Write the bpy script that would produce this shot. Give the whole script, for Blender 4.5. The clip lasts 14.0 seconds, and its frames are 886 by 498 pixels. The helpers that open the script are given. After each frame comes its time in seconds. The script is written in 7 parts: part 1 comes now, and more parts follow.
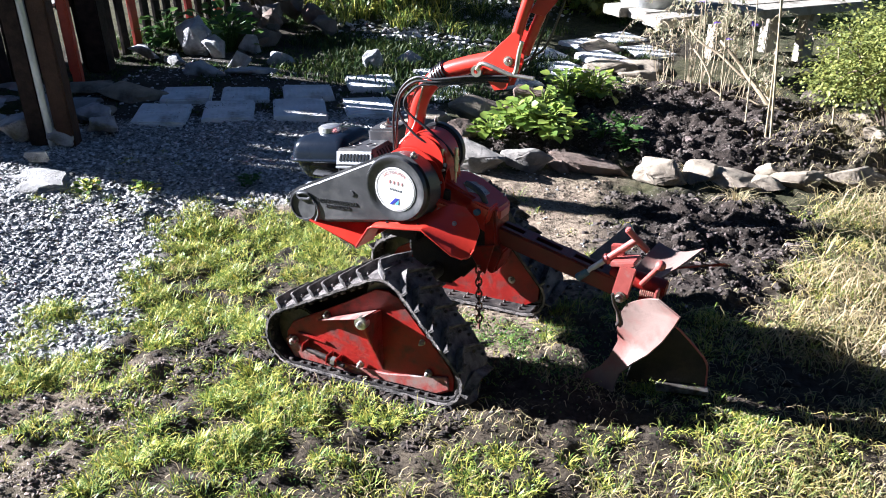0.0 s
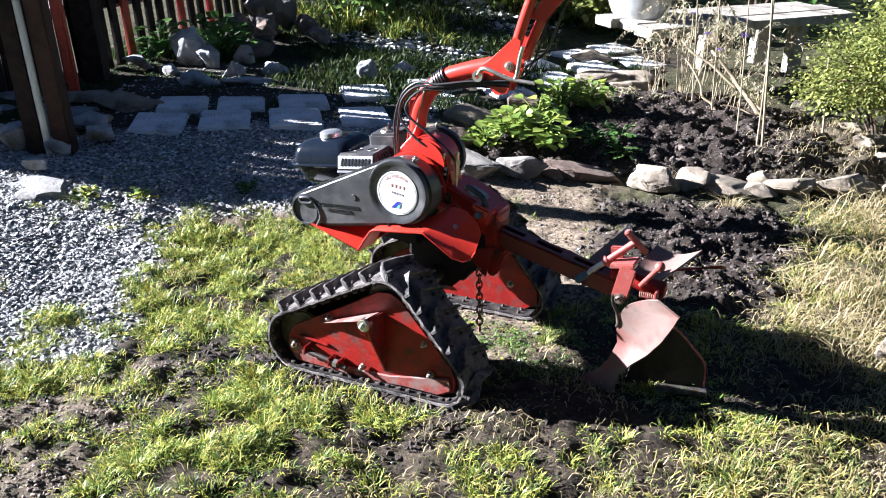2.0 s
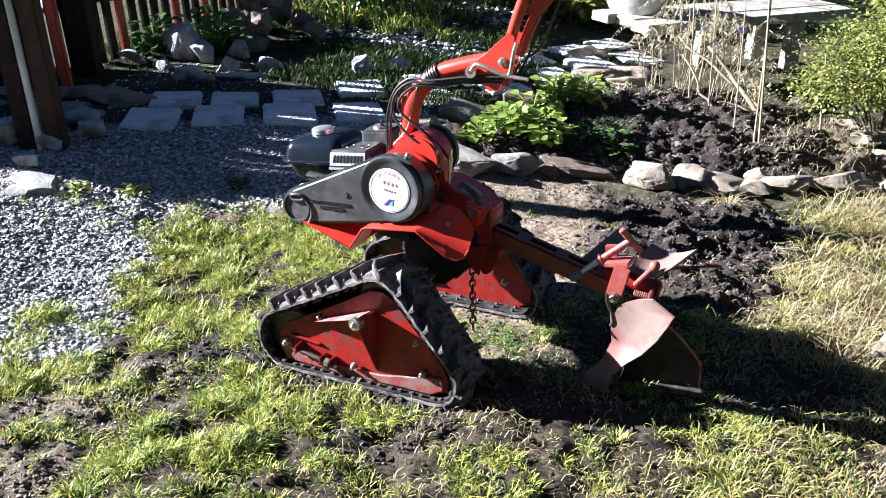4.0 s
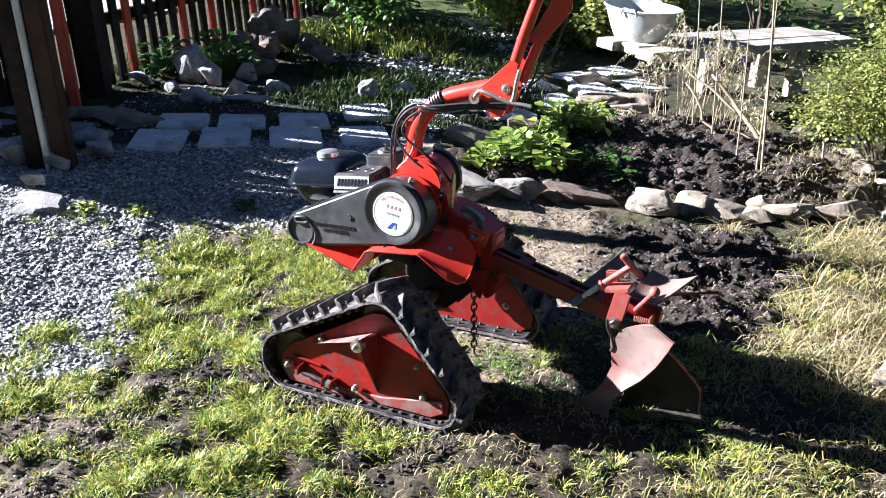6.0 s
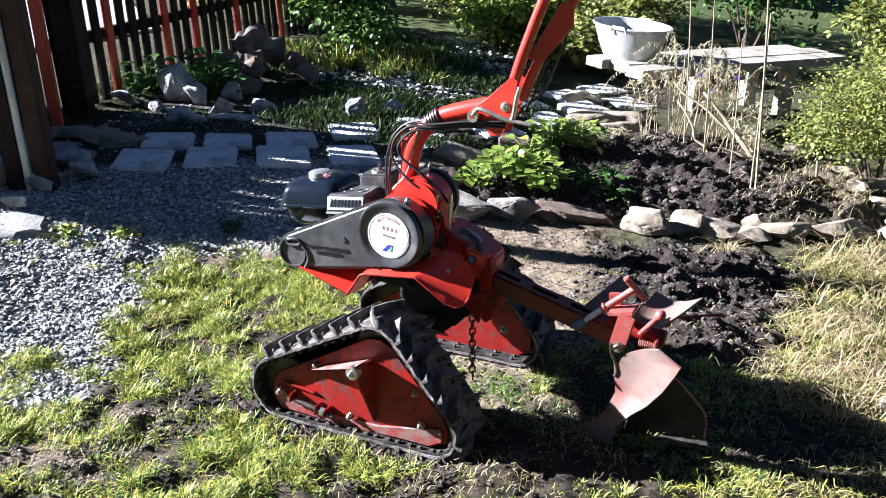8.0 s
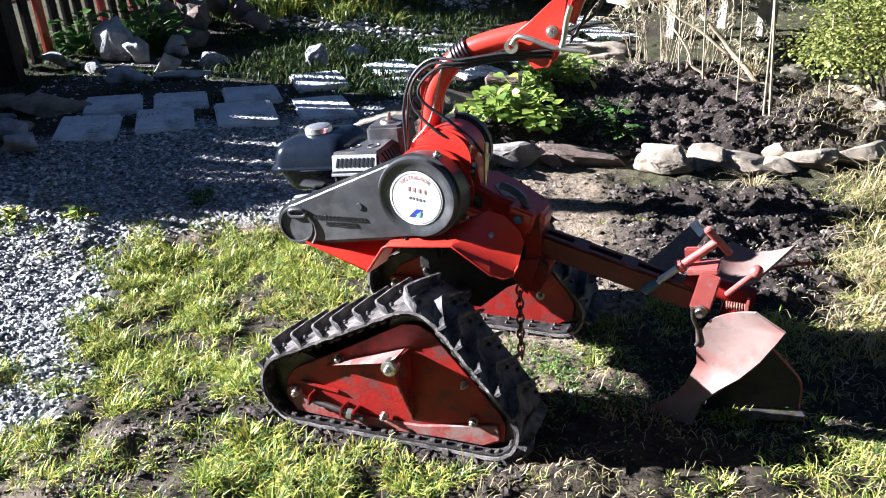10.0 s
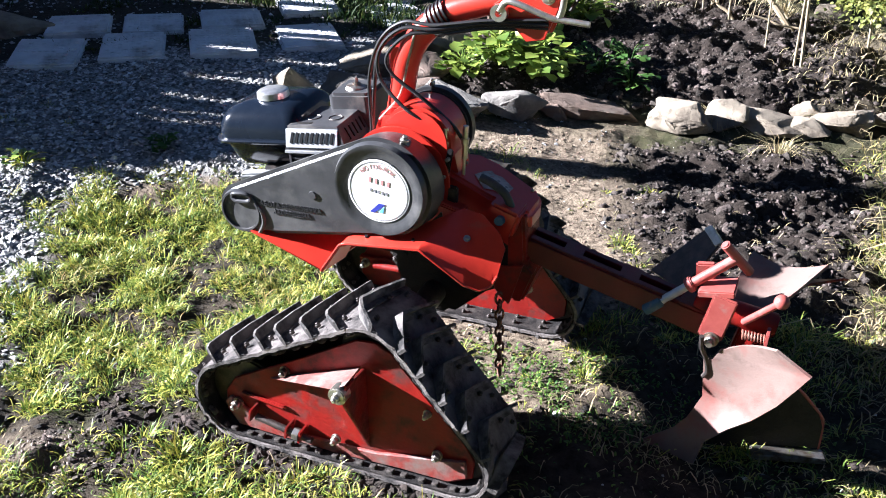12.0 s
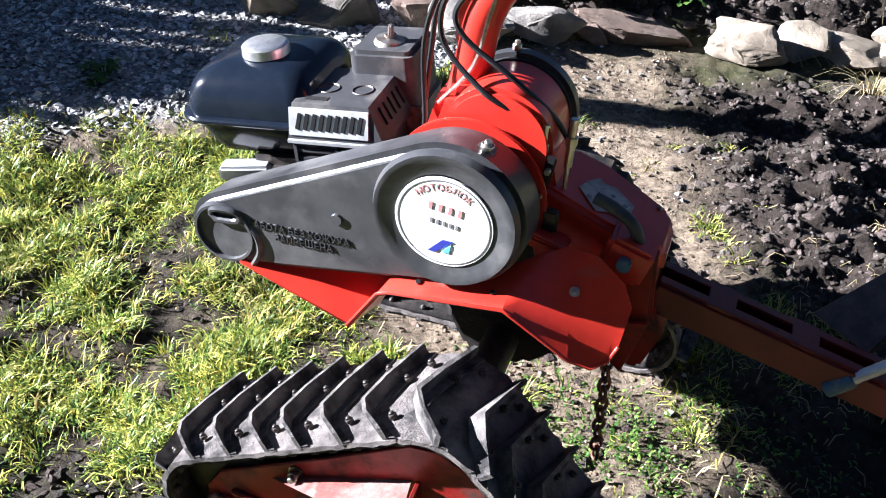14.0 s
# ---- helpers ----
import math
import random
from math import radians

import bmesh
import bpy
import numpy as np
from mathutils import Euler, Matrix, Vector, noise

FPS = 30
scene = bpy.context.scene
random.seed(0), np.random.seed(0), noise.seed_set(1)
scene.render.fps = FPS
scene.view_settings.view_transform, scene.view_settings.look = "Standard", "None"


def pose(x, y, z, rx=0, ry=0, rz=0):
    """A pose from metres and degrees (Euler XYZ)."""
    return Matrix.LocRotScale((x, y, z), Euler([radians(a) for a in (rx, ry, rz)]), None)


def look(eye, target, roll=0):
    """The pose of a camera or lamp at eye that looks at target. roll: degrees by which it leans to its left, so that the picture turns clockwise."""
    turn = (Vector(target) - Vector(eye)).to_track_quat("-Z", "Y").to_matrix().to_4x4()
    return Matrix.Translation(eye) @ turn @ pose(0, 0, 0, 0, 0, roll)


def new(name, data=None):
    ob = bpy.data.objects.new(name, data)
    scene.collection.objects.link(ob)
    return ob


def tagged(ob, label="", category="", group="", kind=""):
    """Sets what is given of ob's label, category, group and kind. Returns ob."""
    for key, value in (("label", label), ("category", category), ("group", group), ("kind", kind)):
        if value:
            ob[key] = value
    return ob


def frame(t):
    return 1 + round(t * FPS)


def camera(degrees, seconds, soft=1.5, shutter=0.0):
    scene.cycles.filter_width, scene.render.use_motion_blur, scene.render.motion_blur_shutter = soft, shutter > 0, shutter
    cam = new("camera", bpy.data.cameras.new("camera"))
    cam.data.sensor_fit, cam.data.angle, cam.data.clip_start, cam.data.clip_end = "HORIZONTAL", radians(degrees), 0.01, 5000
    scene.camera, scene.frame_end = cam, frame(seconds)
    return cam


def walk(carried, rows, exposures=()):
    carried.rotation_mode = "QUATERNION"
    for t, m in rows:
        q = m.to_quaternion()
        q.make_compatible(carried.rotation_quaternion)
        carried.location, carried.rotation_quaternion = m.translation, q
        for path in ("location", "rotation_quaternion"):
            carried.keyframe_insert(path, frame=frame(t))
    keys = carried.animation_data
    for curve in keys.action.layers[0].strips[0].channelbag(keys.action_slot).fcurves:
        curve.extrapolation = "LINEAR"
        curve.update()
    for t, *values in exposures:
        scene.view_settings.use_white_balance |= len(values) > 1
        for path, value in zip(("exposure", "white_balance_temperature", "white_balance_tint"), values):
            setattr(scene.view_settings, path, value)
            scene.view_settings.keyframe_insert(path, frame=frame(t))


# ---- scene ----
cam = camera(48.7, 14.0, 1.0)
PATH = [
    (0, (1.091, -1.873, 1.328), (0.287, -0.237, 0.507), 2.3),
    (0.5, (1.088, -1.894, 1.325), (0.287, -0.246, 0.524), 2.8),
    (1, (1.088, -1.928, 1.322), (0.289, -0.273, 0.532), 2.9),
    (1.5, (1.076, -1.915, 1.315), (0.283, -0.26, 0.522), 2.5),
    (2, (1.077, -1.921, 1.313), (0.289, -0.263, 0.518), 2.5),
    (2.5, (1.074, -1.913, 1.311), (0.29, -0.259, 0.506), 2.6),
    (4.8, (1.076, -1.876, 1.309), (0.299, -0.216, 0.509), 2.7),
    (5, (1.075, -1.873, 1.321), (0.315, -0.203, 0.526), 2.5),
    (5.5, (1.096, -1.904, 1.322), (0.33, -0.219, 0.565), 3.3),
    (6, (1.089, -1.904, 1.318), (0.289, -0.236, 0.558), 3.2),
    (6.5, (1.076, -1.899, 1.315), (0.281, -0.23, 0.553), 3.3),
    (7, (1.084, -1.893, 1.298), (0.268, -0.227, 0.552), 3.7),
    (7.5, (1.061, -1.87, 1.309), (0.313, -0.172, 0.563), 2.6),
    (8, (1.024, -1.854, 1.297), (0.248, -0.159, 0.574), 3.3),
    (8.2, (1.004, -1.843, 1.279), (0.21, -0.154, 0.559), 4.1),
    (10.3, (0.646, -1.555, 1.167), (0.02, 0.152, 0.334), 0.8),
    (10.5, (0.637, -1.545, 1.176), (0.051, 0.17, 0.331), 2.2),
    (11, (0.634, -1.499, 1.21), (0.071, 0.221, 0.358), 2.4),
    (11.5, (0.625, -1.357, 1.199), (0.02, 0.295, 0.247), 2.2),
    (12, (0.613, -1.216, 1.189), (-0.019, 0.406, 0.204), 2.6),
    (12.5, (0.548, -1.103, 1.17), (-0.065, 0.516, 0.169), 2.7),
    (13, (0.428, -0.969, 1.149), (-0.122, 0.64, 0.096), 3.2),
    (13.5, (0.335, -0.874, 1.135), (-0.219, 0.728, 0.074), 2.4),
    (14, (0.228, -0.713, 1.069), (-0.245, 0.825, -0.119), 5.1),
]
EXPOSURE = [(0, 2.65, 5330, 18), (14, 2.65, 5330, 18)]
walk(cam, [(t, look(eye, target, roll)) for t, eye, target, roll in PATH], EXPOSURE)

# ---- light ----
SUN_AZ, SUN_EL = radians(14.2), radians(20.5)   # heading of the shadows on the ground, height of the sun
world = bpy.data.worlds.new("world")
scene.world = world
world.use_nodes = True
wn = world.node_tree
sky = wn.nodes.new("ShaderNodeTexSky")
sky.sky_type = "NISHITA"
sky.sun_disc = False
sky.sun_elevation = SUN_EL
# the sun stands opposite to the heading of the shadows
sun_to = Vector((-math.cos(SUN_AZ) * math.cos(SUN_EL), -math.sin(SUN_AZ) * math.cos(SUN_EL), math.sin(SUN_EL)))
sky.sun_rotation = math.atan2(sun_to.x, sun_to.y)
sky.ozone_density = 3.0
sky.dust_density = 0.2
wn.nodes["Background"].inputs[1].default_value = 0.0094
wn.links.new(sky.outputs[0], wn.nodes["Background"].inputs[0])
sun_data = bpy.data.lights.new("sun", "SUN")
sun_data.energy, sun_data.angle, sun_data.color = 5.0, radians(0.6), (1.0, 0.925, 0.795)
sun = new("sun", sun_data)
sun.matrix_world = look((0, 0, 8), Vector((0, 0, 8)) - sun_to)


# ---- materials ----
def material(name, color, rough=0.6, metal=0.0, second=None, scale=12.0, lo=0.4, hi=0.65, bump=0.0, bump_scale=60.0,
             dirt=None, dirt_scale=5.0, dirt_lo=0.5, dirt_hi=0.7, dirt_rough=0.9, rand=0.0, island=0.0, coat=0.0, translucent=0.0, spec=0.5, hue=0.05):
    """A node material: two tones by noise, dirt by a larger noise, fine relief, and a random tone per object or per piece."""
    m = bpy.data.materials.new(name)
    m.use_nodes = True
    nt = m.node_tree
    b = nt.nodes["Principled BSDF"]
    b.inputs["Metallic"].default_value = metal
    b.inputs["Roughness"].default_value = rough
    b.inputs["Coat Weight"].default_value = coat
    b.inputs["Specular IOR Level"].default_value = spec
    tc = nt.nodes.new("ShaderNodeTexCoord")

    def noise_mask(sc, a, z, detail=6.0):
        n = nt.nodes.new("ShaderNodeTexNoise")
        n.inputs["Scale"].default_value = sc
        n.inputs["Detail"].default_value = detail
        n.inputs["Roughness"].default_value = 0.65
        nt.links.new(tc.outputs["Object"], n.inputs["Vector"])
        r = nt.nodes.new("ShaderNodeMapRange")
        r.inputs["From Min"].default_value, r.inputs["From Max"].default_value = a, z
        nt.links.new(n.outputs["Fac"], r.inputs["Value"])
        return r.outputs["Result"]

    def mixed(fac, a, c):
        x = nt.nodes.new("ShaderNodeMix")
        x.data_type = "RGBA"
        for sock, v in ((x.inputs[0], fac), (x.inputs[6], a), (x.inputs[7], c)):
            if isinstance(v, bpy.types.NodeSocket):
                nt.links.new(v, sock)
            elif isinstance(v, tuple):
                sock.default_value = (*v, 1) if len(v) == 3 else v
            else:
                sock.default_value = v
        return x.outputs[2]

    out = color
    if second:
        out = mixed(noise_mask(scale, lo, hi), out, second)
    if dirt:
        dm = noise_mask(dirt_scale, dirt_lo, dirt_hi, 9.0)
        out = mixed(dm, out, dirt)
        r = nt.nodes.new("ShaderNodeMapRange")
        r.inputs["To Min"].default_value, r.inputs["To Max"].default_value = rough, dirt_rough
        nt.links.new(dm, r.inputs["Value"])
        nt.links.new(r.outputs["Result"], b.inputs["Roughness"])
    if rand or island:
        if rand:
            src = nt.nodes.new("ShaderNodeObjectInfo").outputs["Random"]
        else:
            src = nt.nodes.new("ShaderNodeNewGeometry").outputs["Random Per Island"]
        amount = rand or island
        r = nt.nodes.new("ShaderNodeMapRange")
        r.inputs["To Min"].default_value, r.inputs["To Max"].default_value = 1 - amount, 1 + amount
        nt.links.new(src, r.inputs["Value"])
        h = nt.nodes.new("ShaderNodeHueSaturation")
        nt.links.new(r.outputs["Result"], h.inputs["Value"])
        hr = nt.nodes.new("ShaderNodeMapRange")
        hr.inputs["To Min"].default_value, hr.inputs["To Max"].default_value = 0.5 + hue * amount, 0.5 - hue * amount
        nt.links.new(src, hr.inputs["Value"])
        nt.links.new(hr.outputs["Result"], h.inputs["Hue"])
        if isinstance(out, tuple):
            h.inputs["Color"].default_value = (*out, 1)
        else:
            nt.links.new(out, h.inputs["Color"])
        out = h.outputs["Color"]
    if isinstance(out, tuple):
        b.inputs["Base Color"].default_value = (*out, 1)
    else:
        nt.links.new(out, b.inputs["Base Color"])
    if bump:
        n = nt.nodes.new("ShaderNodeTexNoise")
        n.inputs["Scale"].default_value, n.inputs["Detail"].default_value, n.inputs["Roughness"].default_value = bump_scale, 8, 0.7
        nt.links.new(tc.outputs["Object"], n.inputs["Vector"])
        bp = nt.nodes.new("ShaderNodeBump")
        bp.inputs["Strength"].default_value, bp.inputs["Distance"].default_value = bump, 0.01
        nt.links.new(n.outputs["Fac"], bp.inputs["Height"])
        nt.links.new(bp.outputs["Normal"], b.inputs["Normal"])
    if translucent:
        t = nt.nodes.new("ShaderNodeBsdfTranslucent")
        if isinstance(out, tuple):
            t.inputs["Color"].default_value = (*out, 1)
        else:
            nt.links.new(out, t.inputs["Color"])
        mx = nt.nodes.new("ShaderNodeMixShader")
        mx.inputs[0].default_value = translucent
        nt.links.new(b.outputs[0], mx.inputs[1])
        nt.links.new(t.outputs[0], mx.inputs[2])
        nt.links.new(mx.outputs[0], nt.nodes["Material Output"].inputs["Surface"])
    return m


RED = material("red_paint", (0.56, 0.036, 0.019), 0.3, second=(0.45, 0.026, 0.015), scale=9, dirt=(0.2, 0.12, 0.09), dirt_scale=14,
               dirt_lo=0.6, dirt_hi=0.85, bump=0.03, bump_scale=90, coat=0.2)
DARK_RED = material("old_red_paint", (0.26, 0.013, 0.009), 0.38, second=(0.17, 0.011, 0.008), scale=14, dirt=(0.05, 0.03, 0.023), dirt_scale=16,
                    dirt_lo=0.5, dirt_hi=0.68, bump=0.15, bump_scale=120, spec=0.3)
# old red paint darkened, so the drawbar carries the machine's shadow in its colour
SHADE_MAROON = material("shade_maroon_paint", (0.13, 0.007, 0.009), 0.4, second=(0.08, 0.006, 0.008), scale=14, dirt=(0.04, 0.014, 0.013), dirt_scale=18, dirt_lo=0.6, bump=0.12, bump_scale=110)
PRIMER = material("bare_pale_primer", (0.21, 0.14, 0.12), 0.7, second=(0.2, 0.05, 0.04), scale=16, lo=0.42, hi=0.6, dirt=(0.24, 0.2, 0.17), dirt_scale=30, dirt_lo=0.52, bump=0.3, bump_scale=120)
# red plate paint taken almost to black to stand for shade
SHADE_BLACK_RED = material("shade_black_red_paint", (0.022, 0.006, 0.006), 0.5, second=(0.012, 0.007, 0.006), scale=14, dirt=(0.012, 0.009, 0.008), dirt_scale=16, bump=0.2, bump_scale=110, spec=0.15)
WORN_RED = material("worn_red_paint", (0.21, 0.075, 0.062), 0.5, second=(0.185, 0.13, 0.11), scale=9, lo=0.32, hi=0.5, dirt=(0.1, 0.07, 0.055),
                    dirt_scale=22, dirt_lo=0.55, dirt_hi=0.8, bump=0.12, bump_scale=110, spec=0.3)
NOTICE = material("dirty_torn_paper", (0.5, 0.46, 0.42), 0.7, second=(0.32, 0.26, 0.22), scale=45, lo=0.42, hi=0.6, dirt=(0.4, 0.06, 0.04), dirt_scale=50, dirt_lo=0.6, dirt_hi=0.7)
PINK_RED = material("faded_red_paint", (0.34, 0.075, 0.06), 0.5, second=(0.27, 0.05, 0.042), scale=25, dirt=(0.25, 0.17, 0.14), dirt_scale=40,
                    dirt_lo=0.55, dirt_hi=0.8, bump=0.1, bump_scale=150)
PALE_RED = material("primer_worn_red", (0.26, 0.045, 0.035), 0.5, second=(0.2, 0.14, 0.12), scale=26, lo=0.4, hi=0.62, dirt=(0.12, 0.06, 0.05),
                    dirt_scale=30, bump=0.2, bump_scale=120, spec=0.3)
PLASTIC = material("black_plastic", (0.036, 0.037, 0.04), 0.3, second=(0.06, 0.061, 0.064), scale=16, dirt=(0.16, 0.157, 0.15), dirt_scale=7,
                   dirt_lo=0.5, dirt_hi=0.8, dirt_rough=0.45, bump=0.06, bump_scale=260)
GLOSS_BLACK = material("glossy_black_enamel", (0.006, 0.009, 0.016), 0.16, second=(0.009, 0.013, 0.021), scale=20, dirt=(0.03, 0.028, 0.026),
                       dirt_scale=9, dirt_lo=0.7, dirt_hi=0.98, dirt_rough=0.4, spec=0.4)
GREY_PLASTIC = material("grey_black_plastic", (0.042, 0.043, 0.046), 0.45, second=(0.055, 0.055, 0.058), scale=40, dirt=(0.15, 0.14, 0.125), dirt_scale=12,
                        bump=0.04, bump_scale=300, spec=0.3)
SILVER = material("silver_paint", (0.55, 0.56, 0.57), 0.4, 0.5, second=(0.42, 0.43, 0.44), scale=40, bump=0.05, bump_scale=200)
RUBBER = material("muddy_black_rubber", (0.022, 0.021, 0.021), 0.75, second=(0.034, 0.032, 0.031), scale=30, dirt=(0.27, 0.245, 0.228), dirt_scale=17,
                  dirt_lo=0.42, dirt_hi=0.66, bump=0.6, bump_scale=110, spec=0.25)
BELT = material("worn_black_belt", (0.024, 0.023, 0.023), 0.75, second=(0.045, 0.042, 0.04), scale=30, dirt=(0.22, 0.196, 0.182), dirt_scale=20, dirt_lo=0.36, dirt_hi=0.62,
                bump=0.9, bump_scale=80, spec=0.25)
# dusty rubber darker than the belt, with the shade inside the loop painted in
SHADE_LINING = material("dusty_shade_lining", (0.014, 0.013, 0.013), 0.8, second=(0.024, 0.022, 0.021), scale=30, dirt=(0.085, 0.074, 0.066), dirt_scale=24, dirt_lo=0.46, dirt_hi=0.68, bump=0.4, bump_scale=110, spec=0.15)
STEEL = material("worn_steel", (0.42, 0.4, 0.37), 0.42, 0.9, second=(0.22, 0.17, 0.13), scale=60, bump=0.12, bump_scale=200)
ZINC = material("zinc_plated_steel", (0.62, 0.6, 0.55), 0.3, 0.9, second=(0.45, 0.42, 0.36), scale=80, bump=0.05, bump_scale=200)
DARK_STEEL = material("dark_oily_steel", (0.05, 0.047, 0.045), 0.45, 0.6, second=(0.1, 0.08, 0.07), scale=50, bump=0.15, bump_scale=160)
# oily black of the castings; on the landside it stands for shade
OILY_SHADE = material("oily_shade_black", (0.014, 0.0135, 0.013), 0.6, second=(0.028, 0.024, 0.021), scale=25, dirt=(0.05, 0.04, 0.032), dirt_scale=14, dirt_lo=0.56, bump=0.4, bump_scale=90, spec=0.25)
RUST = material("rusty_chain_steel", (0.27, 0.11, 0.075), 0.65, 0.4, second=(0.09, 0.05, 0.035), scale=90, bump=0.2, bump_scale=300)
CHROME = material("chrome", (0.72, 0.73, 0.74), 0.34, 0.85, second=(0.5, 0.5, 0.5), scale=50, bump=0.1, bump_scale=200)
CABLE = material("black_cable_sheath", (0.012, 0.012, 0.013), 0.35)
STICKER = material("white_sticker", (0.86, 0.86, 0.84), 0.45, second=(0.78, 0.78, 0.75), scale=30)
INK_RED = material("red_ink", (0.46, 0.23, 0.22), 0.5)
INK_BLUE = material("blue_ink", (0.03, 0.04, 0.3), 0.5)
INK_CYAN = material("pale_blue_ink", (0.15, 0.45, 0.75), 0.5)
INK_BLACK = material("black_ink", (0.2, 0.2, 0.21), 0.5)
BLUE_PLASTIC = material("blue_plastic", (0.04, 0.1, 0.16), 0.5, dirt=(0.2, 0.18, 0.16), dirt_scale=30)
SLAB = material("concrete_slab", (0.8, 0.8, 0.8), 0.9, second=(0.62, 0.62, 0.61), scale=9, dirt=(0.25, 0.24, 0.21), dirt_scale=5, dirt_lo=0.56,
                dirt_hi=0.72, bump=0.5, bump_scale=70)
CONCRETE = material("rough_concrete", (0.33, 0.325, 0.31), 0.92, second=(0.2, 0.197, 0.187), scale=7, dirt=(0.16, 0.15, 0.13), dirt_scale=4, bump=0.9,
                    bump_scale=22)
ROCK = material("pale_rock", (0.3, 0.255, 0.19), 0.88, second=(0.16, 0.13, 0.092), scale=9, dirt=(0.08, 0.064, 0.048), dirt_scale=6, dirt_lo=0.55,
                dirt_hi=0.68, bump=0.9, bump_scale=34)
BROWN_ROCK = material("brown_rock", (0.17, 0.12, 0.09), 0.88, second=(0.1, 0.073, 0.056), scale=12, dirt=(0.22, 0.19, 0.155), dirt_scale=6, dirt_lo=0.56,
                      bump=0.9, bump_scale=34)
GREY_ROCK = material("grey_rock", (0.25, 0.23, 0.2), 0.88, second=(0.14, 0.135, 0.125), scale=10, dirt=(0.08, 0.07, 0.058), dirt_scale=6, bump=0.9,
                     bump_scale=34)
DARK_ROCK = material("dark_rock", (0.14, 0.125, 0.11), 0.88, second=(0.075, 0.065, 0.058), scale=9, dirt=(0.05, 0.05, 0.03), dirt_scale=6, bump=0.9, bump_scale=36)
WITHERED = material("withered_leaves", (0.42, 0.39, 0.25), 0.7, island=0.55, translucent=0.3, spec=0.2, hue=0.1)
WHITE_ROCK = material("pale_limestone", (0.44, 0.445, 0.45), 0.88, second=(0.17, 0.17, 0.165), scale=9, dirt=(0.12, 0.11, 0.09), dirt_scale=6, dirt_lo=0.54, dirt_hi=0.66, bump=0.9, bump_scale=34)
GRAVEL = material("gravel_chips", (0.46, 0.455, 0.43), 0.85, second=(0.25, 0.25, 0.245), scale=60, island=0.8)
EARTH = material("brown_earth_crumbs", (0.2, 0.155, 0.11), 0.95, second=(0.12, 0.09, 0.062), scale=50, island=0.55, spec=0.2)
TRODDEN = material("grey_brown_mud", (0.22, 0.18, 0.14), 0.8, second=(0.12, 0.096, 0.076), scale=60, island=0.55, spec=0.4)
MUD = material("dark_brown_mud", (0.06, 0.046, 0.035), 0.85, second=(0.032, 0.025, 0.02), scale=50, bump=0.8, bump_scale=150, island=0.5, spec=0.35)
CLOD = material("black_soil_clods", (0.068, 0.055, 0.046), 0.85, second=(0.14, 0.115, 0.097), scale=60, bump=1.0, bump_scale=180, island=0.5, spec=0.35)
GRASS = material("grass_blades", (0.225, 0.305, 0.05), 0.42, second=(0.36, 0.4, 0.085), scale=30, island=0.8, translucent=0.13, spec=0.3, hue=0.09)
DARK_GRASS = material("rank_dark_grass", (0.045, 0.075, 0.018), 0.55, island=0.6, translucent=0.3, spec=0.2, hue=0.1)
YELLOW_GRASS = material("yellowing_grass", (0.33, 0.33, 0.1), 0.5, island=0.75, translucent=0.3, spec=0.3, hue=0.09)
STRAW = material("dry_grass", (0.39, 0.33, 0.18), 0.65, island=0.45, translucent=0.25, spec=0.2)
LEAF = material("broad_leaves", (0.19, 0.29, 0.05), 0.45, second=(0.28, 0.34, 0.065), scale=40, island=0.5, translucent=0.35, spec=0.35)
SHRUB = material("shrub_leaves", (0.21, 0.235, 0.06), 0.5, island=0.5, translucent=0.35, spec=0.3)
GREEN_LEAF = material("green_leaves", (0.09, 0.18, 0.035), 0.45, second=(0.13, 0.22, 0.045), scale=40, island=0.6, translucent=0.3, spec=0.35)
DARK_LEAF = material("dark_leaves", (0.06, 0.13, 0.025), 0.5, island=0.5, translucent=0.3, spec=0.3)
STEM = material("dry_stems", (0.34, 0.28, 0.18), 0.7, second=(0.24, 0.19, 0.115), scale=30, island=0.2)
BARK = material("brown_bark", (0.12, 0.085, 0.06), 0.9, second=(0.075, 0.055, 0.04), scale=30, bump=0.8, bump_scale=60)
PETAL = material("violet_petals", (0.13, 0.07, 0.38), 0.5, translucent=0.3)
OLD_WOOD = material("weathered_planks", (0.4, 0.375, 0.32), 0.88, second=(0.27, 0.245, 0.205), scale=14, dirt=(0.1, 0.085, 0.065), dirt_scale=5, bump=0.5,
                    bump_scale=50, spec=0.2)
FENCE_DARK = material("dark_brown_boards", (0.012, 0.008, 0.007), 0.65, second=(0.03, 0.019, 0.015), scale=20, bump=0.3, bump_scale=80, rand=0.25, spec=0.12)
BROWN_BOARD = material("brown_stained_wood", (0.05, 0.026, 0.018), 0.65, second=(0.028, 0.016, 0.012), scale=20, bump=0.3, bump_scale=80, spec=0.2)
FENCE_RED = material("red_boards", (0.5, 0.03, 0.02), 0.5, second=(0.38, 0.022, 0.016), scale=20, bump=0.25, bump_scale=80, rand=0.15)
GALVANISED = material("galvanised_sheet", (0.48, 0.5, 0.5), 0.5, 0.35, second=(0.36, 0.38, 0.38), scale=9, dirt=(0.2, 0.19, 0.17), dirt_scale=5, dirt_lo=0.52, dirt_hi=0.75, bump=0.08, bump_scale=60)
BROWN_LEAF = material("fallen_leaves", (0.3, 0.2, 0.1), 0.7, island=0.4, translucent=0.2)


# ---- building helpers ----
def origin_of(ob):
    while ob.parent:
        ob = ob.parent
    return ob.location.copy()


def finish(me, mat, angle=38):
    me.materials.append(mat)
    me.shade_smooth()
    me.set_sharp_from_angle(angle=radians(angle))
    return me


